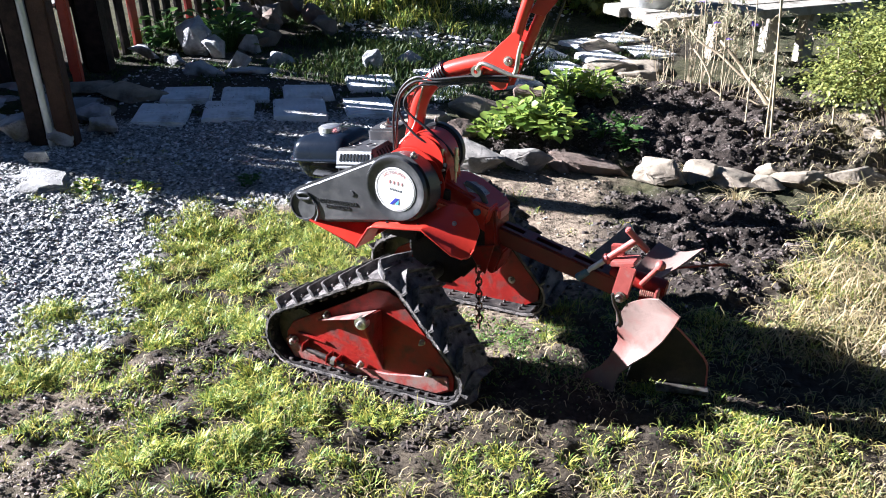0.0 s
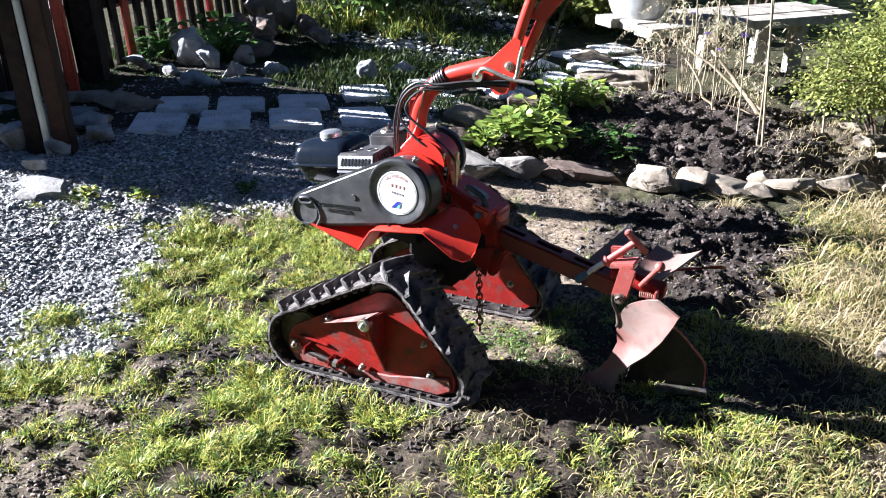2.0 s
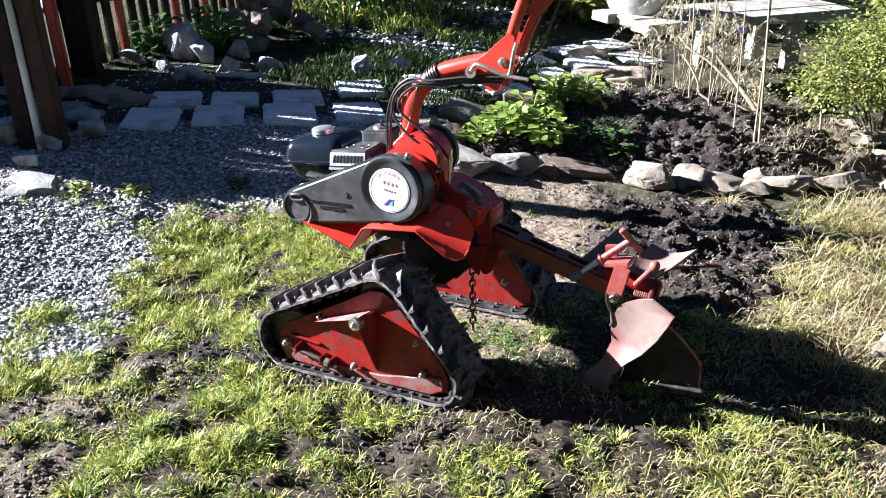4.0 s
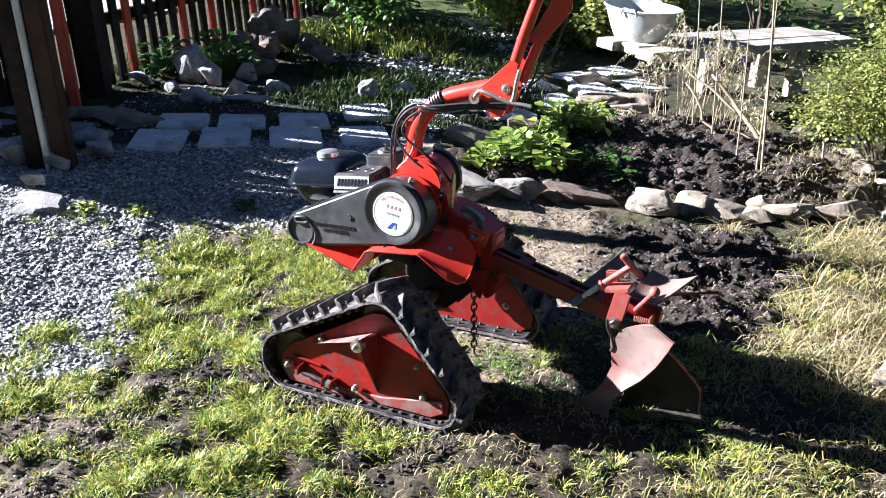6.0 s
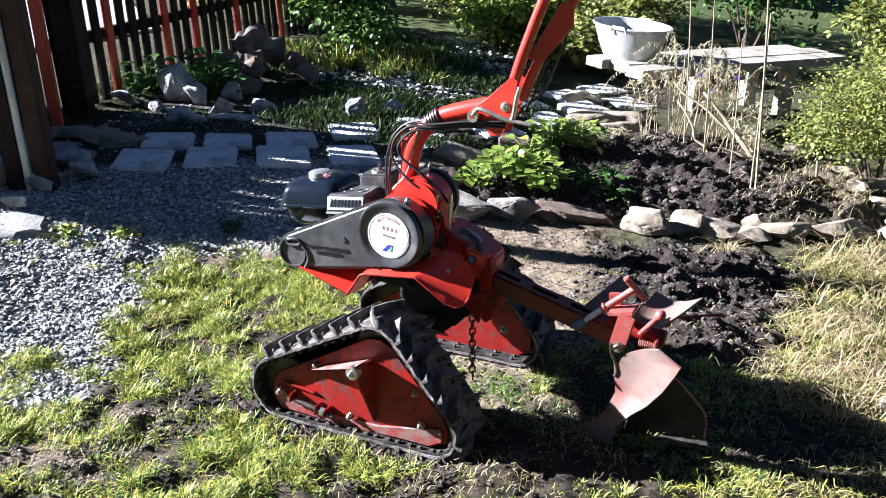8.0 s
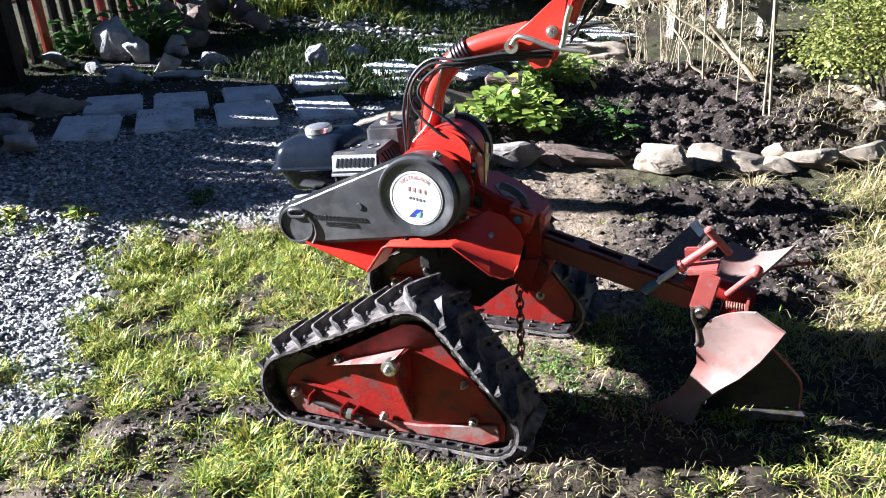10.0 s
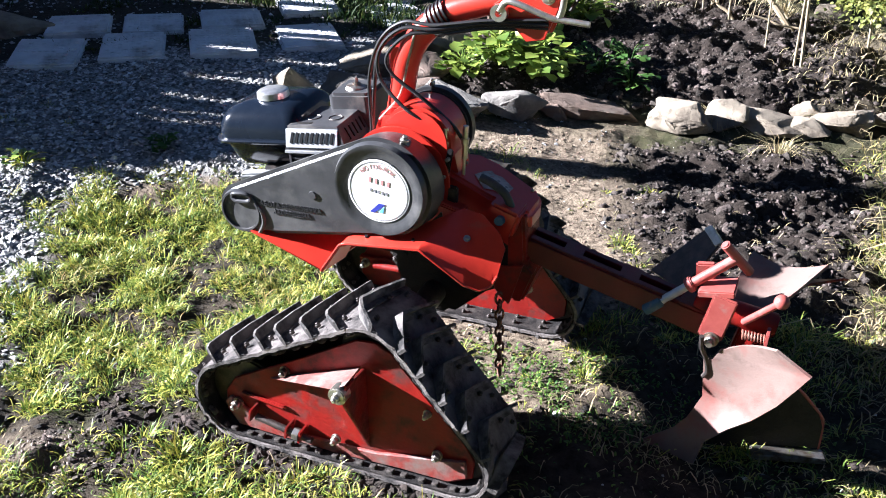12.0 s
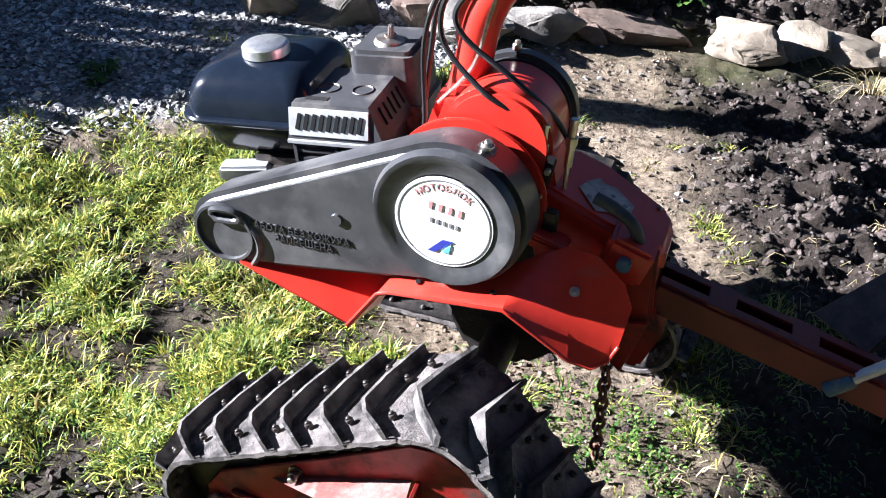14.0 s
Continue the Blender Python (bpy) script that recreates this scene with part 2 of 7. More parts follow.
def mesh_of(name, bm, mat, shift=(0, 0, 0), angle=38):
    bmesh.ops.translate(bm, verts=bm.verts, vec=-Vector(shift))
    bmesh.ops.recalc_face_normals(bm, faces=bm.faces)
    me = bpy.data.meshes.new(name)
    bm.to_mesh(me)
    bm.free()
    return finish(me, mat, angle)


def thing(name, loc, label, category, group=""):
    ob = new(name)
    ob.location = loc
    ob.empty_display_size = 0.05
    return tagged(ob, label, category, group)


def part(name, bm, mat, parent, label="", angle=38):
    """One mesh under a thing or a part; the bmesh is in world coordinates."""
    ob = new(name, mesh_of(name, bm, mat, origin_of(parent), angle))
    ob.parent = parent
    return tagged(ob, label)


def piece(name, me, parent, m):
    """A child on shared mesh data, at the world pose m."""
    ob = new(name, me)
    ob.parent = parent
    ob.matrix_local = Matrix.Translation(-origin_of(parent)) @ m
    return ob


def solid(name, bm, mat, loc, label, category, group="", kind="", angle=38):
    """A top-level thing of one mesh; the bmesh is in world coordinates."""
    ob = new(name, mesh_of(name, bm, mat, loc, angle))
    ob.location = loc
    return tagged(ob, label, category, group, kind)


def stuff(name, verts, faces, mat, label, category, smooth=False, kind="stuff"):
    me = bpy.data.meshes.new(name)
    me.from_pydata(verts, [], faces)
    me.materials.append(mat)
    if smooth:
        me.shade_smooth()
    return tagged(new(name, me), label, category, "", kind)


def bevel(bm, width, segs=2, angle=25):
    edges = [e for e in bm.edges if len(e.link_faces) == 2 and e.calc_face_angle(0) > radians(angle)]
    if edges and width > 0:
        bmesh.ops.bevel(bm, geom=edges, offset=width, segments=segs, affect="EDGES", clamp_overlap=True)
    return bm


def box(size, m, bev=0.003, segs=2):
    bm = bmesh.new()
    bmesh.ops.create_cube(bm, size=1)
    bmesh.ops.scale(bm, verts=bm.verts, vec=size)
    bevel(bm, bev, segs)
    bmesh.ops.transform(bm, matrix=m, verts=bm.verts)
    return bm


def join(*bms):
    out = bms[0]
    for b in bms[1:]:
        me = bpy.data.meshes.new("tmp")
        b.to_mesh(me)
        b.free()
        out.from_mesh(me)
        bpy.data.meshes.remove(me)
    return out


def cyl(p, q, r, r2=None, seg=20, bev=0.0, segs=2):
    p, q = Vector(p), Vector(q)
    bm = bmesh.new()
    bmesh.ops.create_cone(bm, cap_ends=True, segments=seg, radius1=r, radius2=r if r2 is None else r2, depth=(q - p).length)
    if bev:
        bevel(bm, bev, segs, 50)
    m = Matrix.Translation((p + q) / 2) @ (q - p).to_track_quat("Z", "Y").to_matrix().to_4x4()
    bmesh.ops.transform(bm, matrix=m, verts=bm.verts)
    return bm


def prism(poly, y0, y1, bev=0.0, segs=2, flat="y"):
    """A polygon of (x, z) pairs drawn out from y0 to y1; flat='z': (x, y) pairs from z0 to z1."""
    bm = bmesh.new()
    put = (lambda a, b, c: (a, c, b)) if flat == "y" else (lambda a, b, c: (a, b, c))
    lo = [bm.verts.new(put(a, b, y0)) for a, b in poly]
    hi = [bm.verts.new(put(a, b, y1)) for a, b in poly]
    bm.faces.new(lo)
    bm.faces.new(hi)
    for k in range(len(poly)):
        n = (k + 1) % len(poly)
        bm.faces.new((lo[k], lo[n], hi[n], hi[k]))
    bmesh.ops.recalc_face_normals(bm, faces=bm.faces)
    return bevel(bm, bev, segs)


def sheet(pts, thick):
    """A flat plate through the given corners, with thickness along its normal."""
    bm = bmesh.new()
    n = (Vector(pts[1]) - Vector(pts[0])).cross(Vector(pts[2]) - Vector(pts[0])).normalized() * (thick / 2)
    lo = [bm.verts.new(Vector(p) - n) for p in pts]
    hi = [bm.verts.new(Vector(p) + n) for p in pts]
    bm.faces.new(lo[::-1])
    bm.faces.new(hi)
    for k in range(len(pts)):
        j = (k + 1) % len(pts)
        bm.faces.new((lo[k], lo[j], hi[j], hi[k]))
    bmesh.ops.recalc_face_normals(bm, faces=bm.faces)
    return bevel(bm, thick * 0.2, 1)


def smooth_path(pts, steps=6):
    """A Catmull-Rom line through the points."""
    p = [Vector(a) for a in pts]
    p = [2 * p[0] - p[1]] + p + [2 * p[-1] - p[-2]]
    out = []
    for k in range(1, len(p) - 2):
        for s in range(steps):
            t = s / steps
            a, b, c, d = p[k - 1], p[k], p[k + 1], p[k + 2]
            out.append(0.5 * (2 * b + (c - a) * t + (2 * a - 5 * b + 4 * c - d) * t * t + (3 * b - a - 3 * c + d) * t ** 3))
    return out + [p[-2]]


def tube(pts, r, seg=10, steps=6, r_end=None, closed=False):
    path = smooth_path(pts, steps) if steps > 1 else [Vector(a) for a in pts]
    bm = bmesh.new()
    rings = []
    up = None
    n = len(path)
    for k, p in enumerate(path):
        d = (path[(k + 1) % n] - path[k - 1]) if closed else (path[min(k + 1, n - 1)] - path[max(k - 1, 0)])
        d.normalize()
        if up is None:
            up = d.orthogonal()
        up = (up - d * up.dot(d)).normalized()
        side = d.cross(up)
        rr = r if r_end is None else r + (r_end - r) * k / (n - 1)
        rings.append([bm.verts.new(p + rr * (math.cos(2 * math.pi * j / seg) * up + math.sin(2 * math.pi * j / seg) * side)) for j in range(seg)])
    pairs = list(zip(rings, rings[1:])) + ([(rings[-1], rings[0])] if closed else [])
    for a, b in pairs:
        for j in range(seg):
            i = (j + 1) % seg
            bm.faces.new((a[j], a[i], b[i], b[j]))
    if not closed:
        bm.faces.new(rings[0][::-1])
        bm.faces.new(rings[-1])
    return bm


def lathe(profile, m=Matrix(), seg=32):
    """(radius, height) pairs turned round z; closed where the radius is 0."""
    bm = bmesh.new()
    rings = []
    for r, z in profile:
        if r < 1e-6:
            rings.append([bm.verts.new((0, 0, z))])
        else:
            rings.append([bm.verts.new((r * math.cos(2 * math.pi * j / seg), r * math.sin(2 * math.pi * j / seg), z)) for j in range(seg)])
    for a, b in zip(rings, rings[1:]):
        for j in range(seg):
            i = (j + 1) % seg
            if len(a) == 1 and len(b) > 1:
                bm.faces.new((a[0], b[j], b[i]))
            elif len(b) == 1 and len(a) > 1:
                bm.faces.new((a[j], a[i], b[0]))
            elif len(a) > 1:
                bm.faces.new((a[j], a[i], b[i], b[j]))
    bmesh.ops.transform(bm, matrix=m, verts=bm.verts)
    return bm


def rock(rng, size, m, cuts=16, detail=3, rough=0.1):
    """A broken stone: the hull of random points, with its edges worn and its faces roughened."""
    bm = bmesh.new()
    for _ in range(cuts):
        d = Vector((rng.gauss(0, 1), rng.gauss(0, 1), rng.gauss(0, 1))).normalized()
        bm.verts.new(d * rng.uniform(0.82, 1.1))
    res = bmesh.ops.convex_hull(bm, input=bm.verts)
    loose = [g for g in res["geom_interior"] + res["geom_unused"] if isinstance(g, bmesh.types.BMVert)]
    bmesh.ops.delete(bm, geom=list(set(loose)), context="VERTS")
    bevel(bm, 0.07, 1, 12)
    bmesh.ops.triangulate(bm, faces=bm.faces)
    bmesh.ops.subdivide_edges(bm, edges=bm.edges, cuts=detail, use_grid_fill=True)
    seed = Vector((rng.uniform(0, 99), rng.uniform(0, 99), rng.uniform(0, 99)))
    for v in bm.verts:
        d = v.co.normalized()
        v.co += d * (0.12 * noise.noise(v.co * 1.7 + seed) + rough * (0.5 * noise.noise(v.co * 4 + seed) + 0.35 * noise.noise(v.co * 9 + seed) + 0.25 * noise.noise(v.co * 19 + seed)))
    bmesh.ops.scale(bm, verts=bm.verts, vec=Vector(size) * 0.55)
    bmesh.ops.transform(bm, matrix=m, verts=bm.verts)
    return bm


def hexbolt(p, d, r=0.009, h=0.012, washer=0.0):
    """A bolt head at p that points along d, with a washer under it."""
    p, d = Vector(p), Vector(d).normalized()
    bm = cyl(p, p + d * h, r, seg=6, bev=r * 0.12, segs=1)
    bm = join(bm, cyl(p + d * h * 0.8, p + d * h * 1.6, r * 0.55, seg=12, bev=0.001, segs=1))
    if washer:
        bm = join(bm, cyl(p - d * 0.002, p + d * 0.002, washer, seg=20))
    return bm


def inside(x, y, poly):
    """Whether points lie in a polygon (numpy arrays)."""
    x, y = np.asarray(x), np.asarray(y)
    hit = np.zeros(x.shape, bool)
    for k in range(len(poly)):
        (x0, y0), (x1, y1) = poly[k - 1], poly[k]
        cross = ((y0 > y) != (y1 > y)) & (x < (x1 - x0) * (y - y0) / (y1 - y0 + 1e-12) + x0)
        hit ^= cross
    return hit


def edge_distance(x, y, poly):
    """Distance from points to a polygon's outline, positive inside."""
    x, y = np.asarray(x, float), np.asarray(y, float)
    best = np.full(x.shape, 1e9)
    for k in range(len(poly)):
        (x0, y0), (x1, y1) = poly[k - 1], poly[k]
        dx, dy = x1 - x0, y1 - y0
        t = np.clip(((x - x0) * dx + (y - y0) * dy) / (dx * dx + dy * dy), 0, 1)
        best = np.minimum(best, np.hypot(x - x0 - t * dx, y - y0 - t * dy))
    return np.where(inside(x, y, poly), best, -best)


# ---- ground ----
GRAVEL_P = [(-3.5, -0.6), (-1.35, -0.5), (-1.08, -0.32), (-0.92, -0.28), (-0.84, -0.2), (-0.88, -0.04), (-0.98, 0.14), (-1.1, 0.34), (-1.17, 0.47), (-1.3, 0.58),
            (-1.22, 0.76), (-1.0, 0.94), (-0.78, 1.05), (-0.5, 1.2), (-0.45, 1.5), (-0.75, 1.88), (-1.0, 2.2), (-1.9, 3.2), (-2.6, 2.4), (-2.5, 0.9), (-3.5, 0.6)]
SOIL_P = [(0.06, 1.62), (0.16, 1.35), (0.27, 1.05), (0.35, 0.82), (0.5, 0.72), (0.78, 0.78), (0.85, 1.1), (0.88, 1.5), (0.78, 1.8), (0.4, 1.72)]
BROWN_P = [(-0.5, 1.5), (-0.42, 1.1), (-0.3, 0.55), (-0.1, 0.1), (0.2, 0.1), (0.42, 0.75), (0.36, 1.0), (0.21, 1.5), (0.08, 1.78), (-0.3, 1.62)]
BED_P = [(-0.6, 1.7), (-0.3, 1.75), (0.0, 1.92), (0.35, 1.95), (0.75, 2.12), (1.1, 2.35), (1.15, 2.8), (0.75, 3.2), (0.35, 3.5), (-0.25, 3.2),
         (-0.55, 3.0), (-0.75, 2.3)]
DIRT_P = [(-0.92, -0.52), (-0.77, -0.34), (-0.72, -0.24), (-0.57, -0.12), (-0.45, -0.17), (-0.52, -0.35), (-0.45, -0.45), (-0.4, -0.57), (-0.35, -0.78), (-0.6, -0.88),
          (-0.98, -0.75)]
# clods thrown on the lawn, and tufts that stand alone on the mud and the gravel
CLOD_SPOTS = [(-0.3, -0.39), (-0.43, -0.15), (-0.09, -0.48), (-0.69, -0.01), (0.11, -0.2), (0.21, -0.18), (-0.06, -0.15), (-0.36, -0.02)]
TUFT_SPOTS = [(-1.01, -0.2), (-0.83, -0.37), (-0.77, -0.24), (-0.65, -0.54), (-0.57, -0.52), (-1.06, -0.08), (-0.62, -0.3)]
STRAW_P = [(0.78, 0.72), (0.88, 1.1), (0.9, 1.5), (0.85, 1.9), (1.2, 2.2), (2.2, 2.0), (2.4, 0.5), (1.3, 0.55)]


def lattice(x, y, seed):
    """Smooth value noise on numpy arrays, 0 to 1."""
    xi, yi = np.floor(x), np.floor(y)
    fx, fy = x - xi, y - yi
    fx, fy = fx * fx * (3 - 2 * fx), fy * fy * (3 - 2 * fy)

    def h(a, b):
        v = np.sin(a * 127.1 + b * 311.7 + seed * 74.7) * 43758.5453
        return v - np.floor(v)

    return (h(xi, yi) * (1 - fx) + h(xi + 1, yi) * fx) * (1 - fy) + (h(xi, yi + 1) * (1 - fx) + h(xi + 1, yi + 1) * fx) * fy


def fbm(x, y, seed, octaves=4):
    out, a = 0, 0.5
    for o in range(octaves):
        out = out + a * lattice(x * 2 ** o, y * 2 ** o, seed + o)
        a /= 2
    return out / (1 - 0.5 ** octaves)


def soft(d, w):
    t = np.clip(d / w * 0.5 + 0.5, 0, 1)
    return t * t * (3 - 2 * t)


PATH_LINE = [(-2.42, 1.36), (-1.4, 2.28), (-0.92, 3.1), (-0.5, 4.3)]


def slab_path(x, y):
    """Share of the weedy dark earth between and beside the path slabs."""
    best = np.full(np.shape(x), 9.0)
    for (ax_, ay_), (bx_, by_) in zip(PATH_LINE, PATH_LINE[1:]):
        ux, uy = bx_ - ax_, by_ - ay_
        t = np.clip(((x - ax_) * ux + (y - ay_) * uy) / (ux * ux + uy * uy), 0, 1)
        best = np.minimum(best, np.hypot(x - ax_ - t * ux, y - ay_ - t * uy))
    return soft(0.33 - best, 0.07)


def weedy(x, y):
    """Share of the dark weedy ground between the slab path and the stones beyond it."""
    past = (y - 1.9) - 0.95 * (x + 2.0)
    return soft(past - 0.17, 0.1) * soft(3.5 - y, 0.25) * soft(x + 3.3, 0.2) * soft(-0.9 - x, 0.2)


def spots(x, y, places, r):
    """Round soft spots at the given places, 0 to 1."""
    out = np.zeros(np.shape(x))
    for px, py in places:
        out = np.maximum(out, np.exp(-((x - px) ** 2 + (y - py) ** 2) / r ** 2))
    return out


def zones(x, y):
    """Shares of gravel, black soil, brown earth and straw litter at points of the ground."""
    x, y = np.asarray(x, float), np.asarray(y, float)
    w = 0.16 * (fbm(x * 5, y * 5, 3) - 0.5)
    gravel = soft(edge_distance(x, y, GRAVEL_P) + w, 0.08) * (1 - 0.92 * slab_path(x, y)) * (1 - 0.9 * weedy(x, y))
    soil = np.maximum(soft(edge_distance(x, y, SOIL_P) + w, 0.1), soft(edge_distance(x, y, BED_P) + 0.5 * w, 0.06))
    dirt = soft(edge_distance(x, y, DIRT_P) + 0.6 * w, 0.07)
    soil = np.maximum(np.maximum(soil, 0.12 * dirt), 0.75 * np.maximum(slab_path(x, y), weedy(x, y)))
    # black earth thrown before the near track
    crumbly = np.clip(fbm(x * 9, y * 9, 19) * 2.4 - 0.6, 0, 1)
    soil = np.maximum(soil, 0.9 * crumbly * np.exp(-(((x + 0.46) / 0.2) ** 2 + ((y + 0.04) / 0.09) ** 2)))
    # dark bare soil round the plough, which also puts the machine's shade into colour
    soil = np.maximum(soil, 0.75 * crumbly * np.exp(-(((x - 0.58) / 0.32) ** 2 + ((y - 0.44) / 0.17) ** 2)))
    soil = np.maximum(soil, 0.6 * crumbly * np.exp(-(((x - 0.95) / 0.3) ** 2 + ((y - 0.52) / 0.12) ** 2)))
    # this one only paints the near track's lasting shadow as dark soil
    soil = np.maximum(soil, 0.8 * np.exp(-(((x - 0.48) / 0.26) ** 2 + ((y - 0.12) / 0.08) ** 2)))
    # the bed's sunlit right end, its light put in as paler brown earth
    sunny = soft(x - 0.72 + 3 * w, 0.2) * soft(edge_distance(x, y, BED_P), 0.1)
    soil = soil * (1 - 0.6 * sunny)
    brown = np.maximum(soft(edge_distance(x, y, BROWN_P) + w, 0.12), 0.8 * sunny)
    brown = np.maximum(brown, np.maximum(0.5 * dirt, 0.8 * spots(x, y, [(-1.05, 0.82), (-0.92, 0.9)], 0.1)))
    straw = soft(edge_distance(x, y, STRAW_P) + w, 0.15)
    return gravel, soil, brown * (1 - soil) * (1 - gravel), straw * (1 - soil)


def ground_z(x, y):
    x, y = np.asarray(x, float), np.asarray(y, float)
    near = np.exp(-((x / 4) ** 2 + ((y - 1) / 5) ** 2))
    z = 0.035 * near * (fbm(x * 2.5, y * 2.5, 11) - 0.5) + 0.055 * near * (fbm(x * 14, y * 14, 17) - 0.5) * (1 - 0.6 * soft(edge_distance(x, y, BROWN_P), 0.1)) * (1 - 0.75 * soft(edge_distance(x, y, GRAVEL_P), 0.12)) * soft(y + 0.9, 0.12)
    dug = np.maximum(soft(edge_distance(x, y, SOIL_P), 0.2), soft(edge_distance(x, y, BED_P), 0.1))
    bed = soft(edge_distance(x, y, BED_P) - 0.1, 0.09)
    z = z + 0.07 * bed
    z = z + dug * (0.1 * (fbm(x * 6, y * 6, 23) - 0.5) + 0.075 * (fbm(x * 20, y * 20, 29) - 0.45))
    mud = soft(edge_distance(x, y, DIRT_P), 0.1)
    z = z + mud * (0.03 * (fbm(x * 16, y * 16, 43) - 0.5) + 0.02 * (fbm(x * 38, y * 38, 47) - 0.5))
    # the lawn falls away under and before the machine
    fall = np.clip(-0.025 + 0.085 * x, -0.093, 0.005) - 0.035 * soft(x - 0.05, 0.2) * soft(-0.02 - y, 0.2)
    z = z + fall * soft(0.95 - y, 0.5) * soft(x + 1.45, 0.5)
    # the two tracks have sunk into the soft ground
    for yc in (0.045, 0.59):
        dip = np.exp(-(np.maximum(np.abs(x + 0.03) - 0.2, 0) / 0.09) ** 2 - (np.maximum(np.abs(y - yc) - 0.085, 0) / 0.08) ** 2)
        z = z * (1 - dip) + dip * (-0.05 + 0.02 * (x + 0.25) / 0.4)
    plough = np.exp(-(((x - 0.55) / 0.16) ** 2 + ((y - 0.27) / 0.12) ** 2))
    z = z * (1 - plough) + plough * (-0.004)
    rise = 0.0009 * np.maximum(np.hypot(x, y) - 25, 0)
    return z + rise


def z_at(x, y):
    return float(ground_z(np.array([x]), np.array([y]))[0])


def under_track(x, y):
    out = np.zeros(x.shape, bool)
    for yc in (0.045, 0.59):
        out |= (np.abs(x + 0.03) < 0.27) & (np.abs(y - yc) < 0.1)
    return out


def green_share(x, y):
    # blades thinned where the machine's shadow lies, to keep it dark
    shaded_ground = spots(x, y, [(0.3, 0.05), (0.42, 0.08), (0.54, 0.12)], 0.08)
    g, s, b, t = zones(x, y)
    patch = np.clip((fbm(x * 4.2, y * 4.2, 51) - 0.25 - 0.15 * soft(x + 0.05, 0.4) - 0.06 * soft(-0.25 - y, 0.2)) * 7, 0.06, 1)
    fine = np.clip((fbm(x * 15, y * 15, 57) - 0.4) * 7, 0.04, 1)
    dry = soft(x - 0.35 - 0.3 * (y + 0.2), 0.7)
    mud = soft(edge_distance(x, y, DIRT_P), 0.06)
    lawn = (1 - 0.985 * g) * (1 - s) * (1 - 0.985 * b) * (1 - 0.75 * t) * (1 - 0.95 * mud) * patch * fine * (1 - 0.88 * dry)
    lawn = np.maximum(lawn, 0.8 * spots(x, y, TUFT_SPOTS, 0.055))
    return np.where(under_track(x, y), 0, lawn * (1 - 0.9 * spots(x, y, CLOD_SPOTS, 0.035)) * (1 - 0.7 * shaded_ground))


def build_ground():
    xs = np.concatenate([[-900, -300, -100, -40, -18, -9, -6], np.arange(-4.6, -1.5, 0.06), np.arange(-1.5, 1.8, 0.0125), np.arange(1.8, 3, 0.08), [4, 6, 10, 20, 50, 150, 400, 900]])
    ys = np.concatenate([[-900, -300, -100, -40, -15, -6, -3], np.arange(-2, -0.75, 0.08), np.arange(-0.75, 3.2, 0.0125), np.arange(3.2, 6.5, 0.05), [7.5, 10, 14, 20, 40, 100, 300, 900]])
    gx, gy = np.meshgrid(xs, ys)
    gz = ground_z(gx, gy)
    co = np.stack([gx.ravel(), gy.ravel(), gz.ravel()], -1)
    nx, ny = len(xs), len(ys)
    k = (np.arange(ny - 1)[:, None] * nx + np.arange(nx - 1)).ravel()
    faces = np.stack([k, k + 1, k + 1 + nx, k + nx], -1)
    me = bpy.data.meshes.new("ground")
    me.from_pydata(co.tolist(), [], faces.tolist())
    me.shade_smooth()
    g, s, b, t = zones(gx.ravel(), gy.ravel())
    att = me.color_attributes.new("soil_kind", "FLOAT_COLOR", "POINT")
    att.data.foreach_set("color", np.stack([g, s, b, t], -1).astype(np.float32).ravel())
    far = np.maximum(soft(np.maximum(np.abs(gx.ravel()) - 1.75, np.abs(gy.ravel() - 0.3) - 1.15), 0.35), 0) * (1 - g) * (1 - s) * (1 - b)
    far = far * np.where((gy.ravel() > 1.2) & (gx.ravel() < 1.7) & (gy.ravel() < 5.5), 0.35, 1)
    att2 = me.color_attributes.new("meadow", "FLOAT_COLOR", "POINT")
    # mossy ground under the blades, darkened to stand for shade in the gaps
    moss_shade = np.where(np.abs(gy.ravel() - 0.3) < 1.4, np.clip(1.3 * green_share(gx.ravel(), gy.ravel()), 0, 1), 0)
    att2.data.foreach_set("color", np.stack([far, moss_shade, far, np.ones_like(far)], -1).astype(np.float32).ravel())
    m = bpy.data.materials.new("garden_ground")
    m.use_nodes = True
    nt = m.node_tree
    bsdf = nt.nodes["Principled BSDF"]
    bsdf.inputs["Roughness"].default_value = 0.95
    bsdf.inputs["Specular IOR Level"].default_value = 0.2
    tc = nt.nodes.new("ShaderNodeTexCoord")
    at = nt.nodes.new("ShaderNodeVertexColor")
    at.layer_name = "soil_kind"
    sp = nt.nodes.new("ShaderNodeSeparateColor")
    nt.links.new(at.outputs["Color"], sp.inputs[0])

    def two(c1, c2, sc):
        n = nt.nodes.new("ShaderNodeTexNoise")
        n.inputs["Scale"].default_value, n.inputs["Detail"].default_value, n.inputs["Roughness"].default_value = sc, 9, 0.7
        nt.links.new(tc.outputs["Object"], n.inputs["Vector"])
        r = nt.nodes.new("ShaderNodeValToRGB")
        r.color_ramp.elements[0].position, r.color_ramp.elements[1].position = 0.38, 0.64
        r.color_ramp.elements[0].color, r.color_ramp.elements[1].color = (*c1, 1), (*c2, 1)
        nt.links.new(n.outputs["Fac"], r.inputs[0])
        return r.outputs[0]

    def mix(f, a, c):
        x = nt.nodes.new("ShaderNodeMix")
        x.data_type = "RGBA"
        nt.links.new(f, x.inputs[0])
        nt.links.new(a, x.inputs[6])
        nt.links.new(c, x.inputs[7])
        return x.outputs[2]

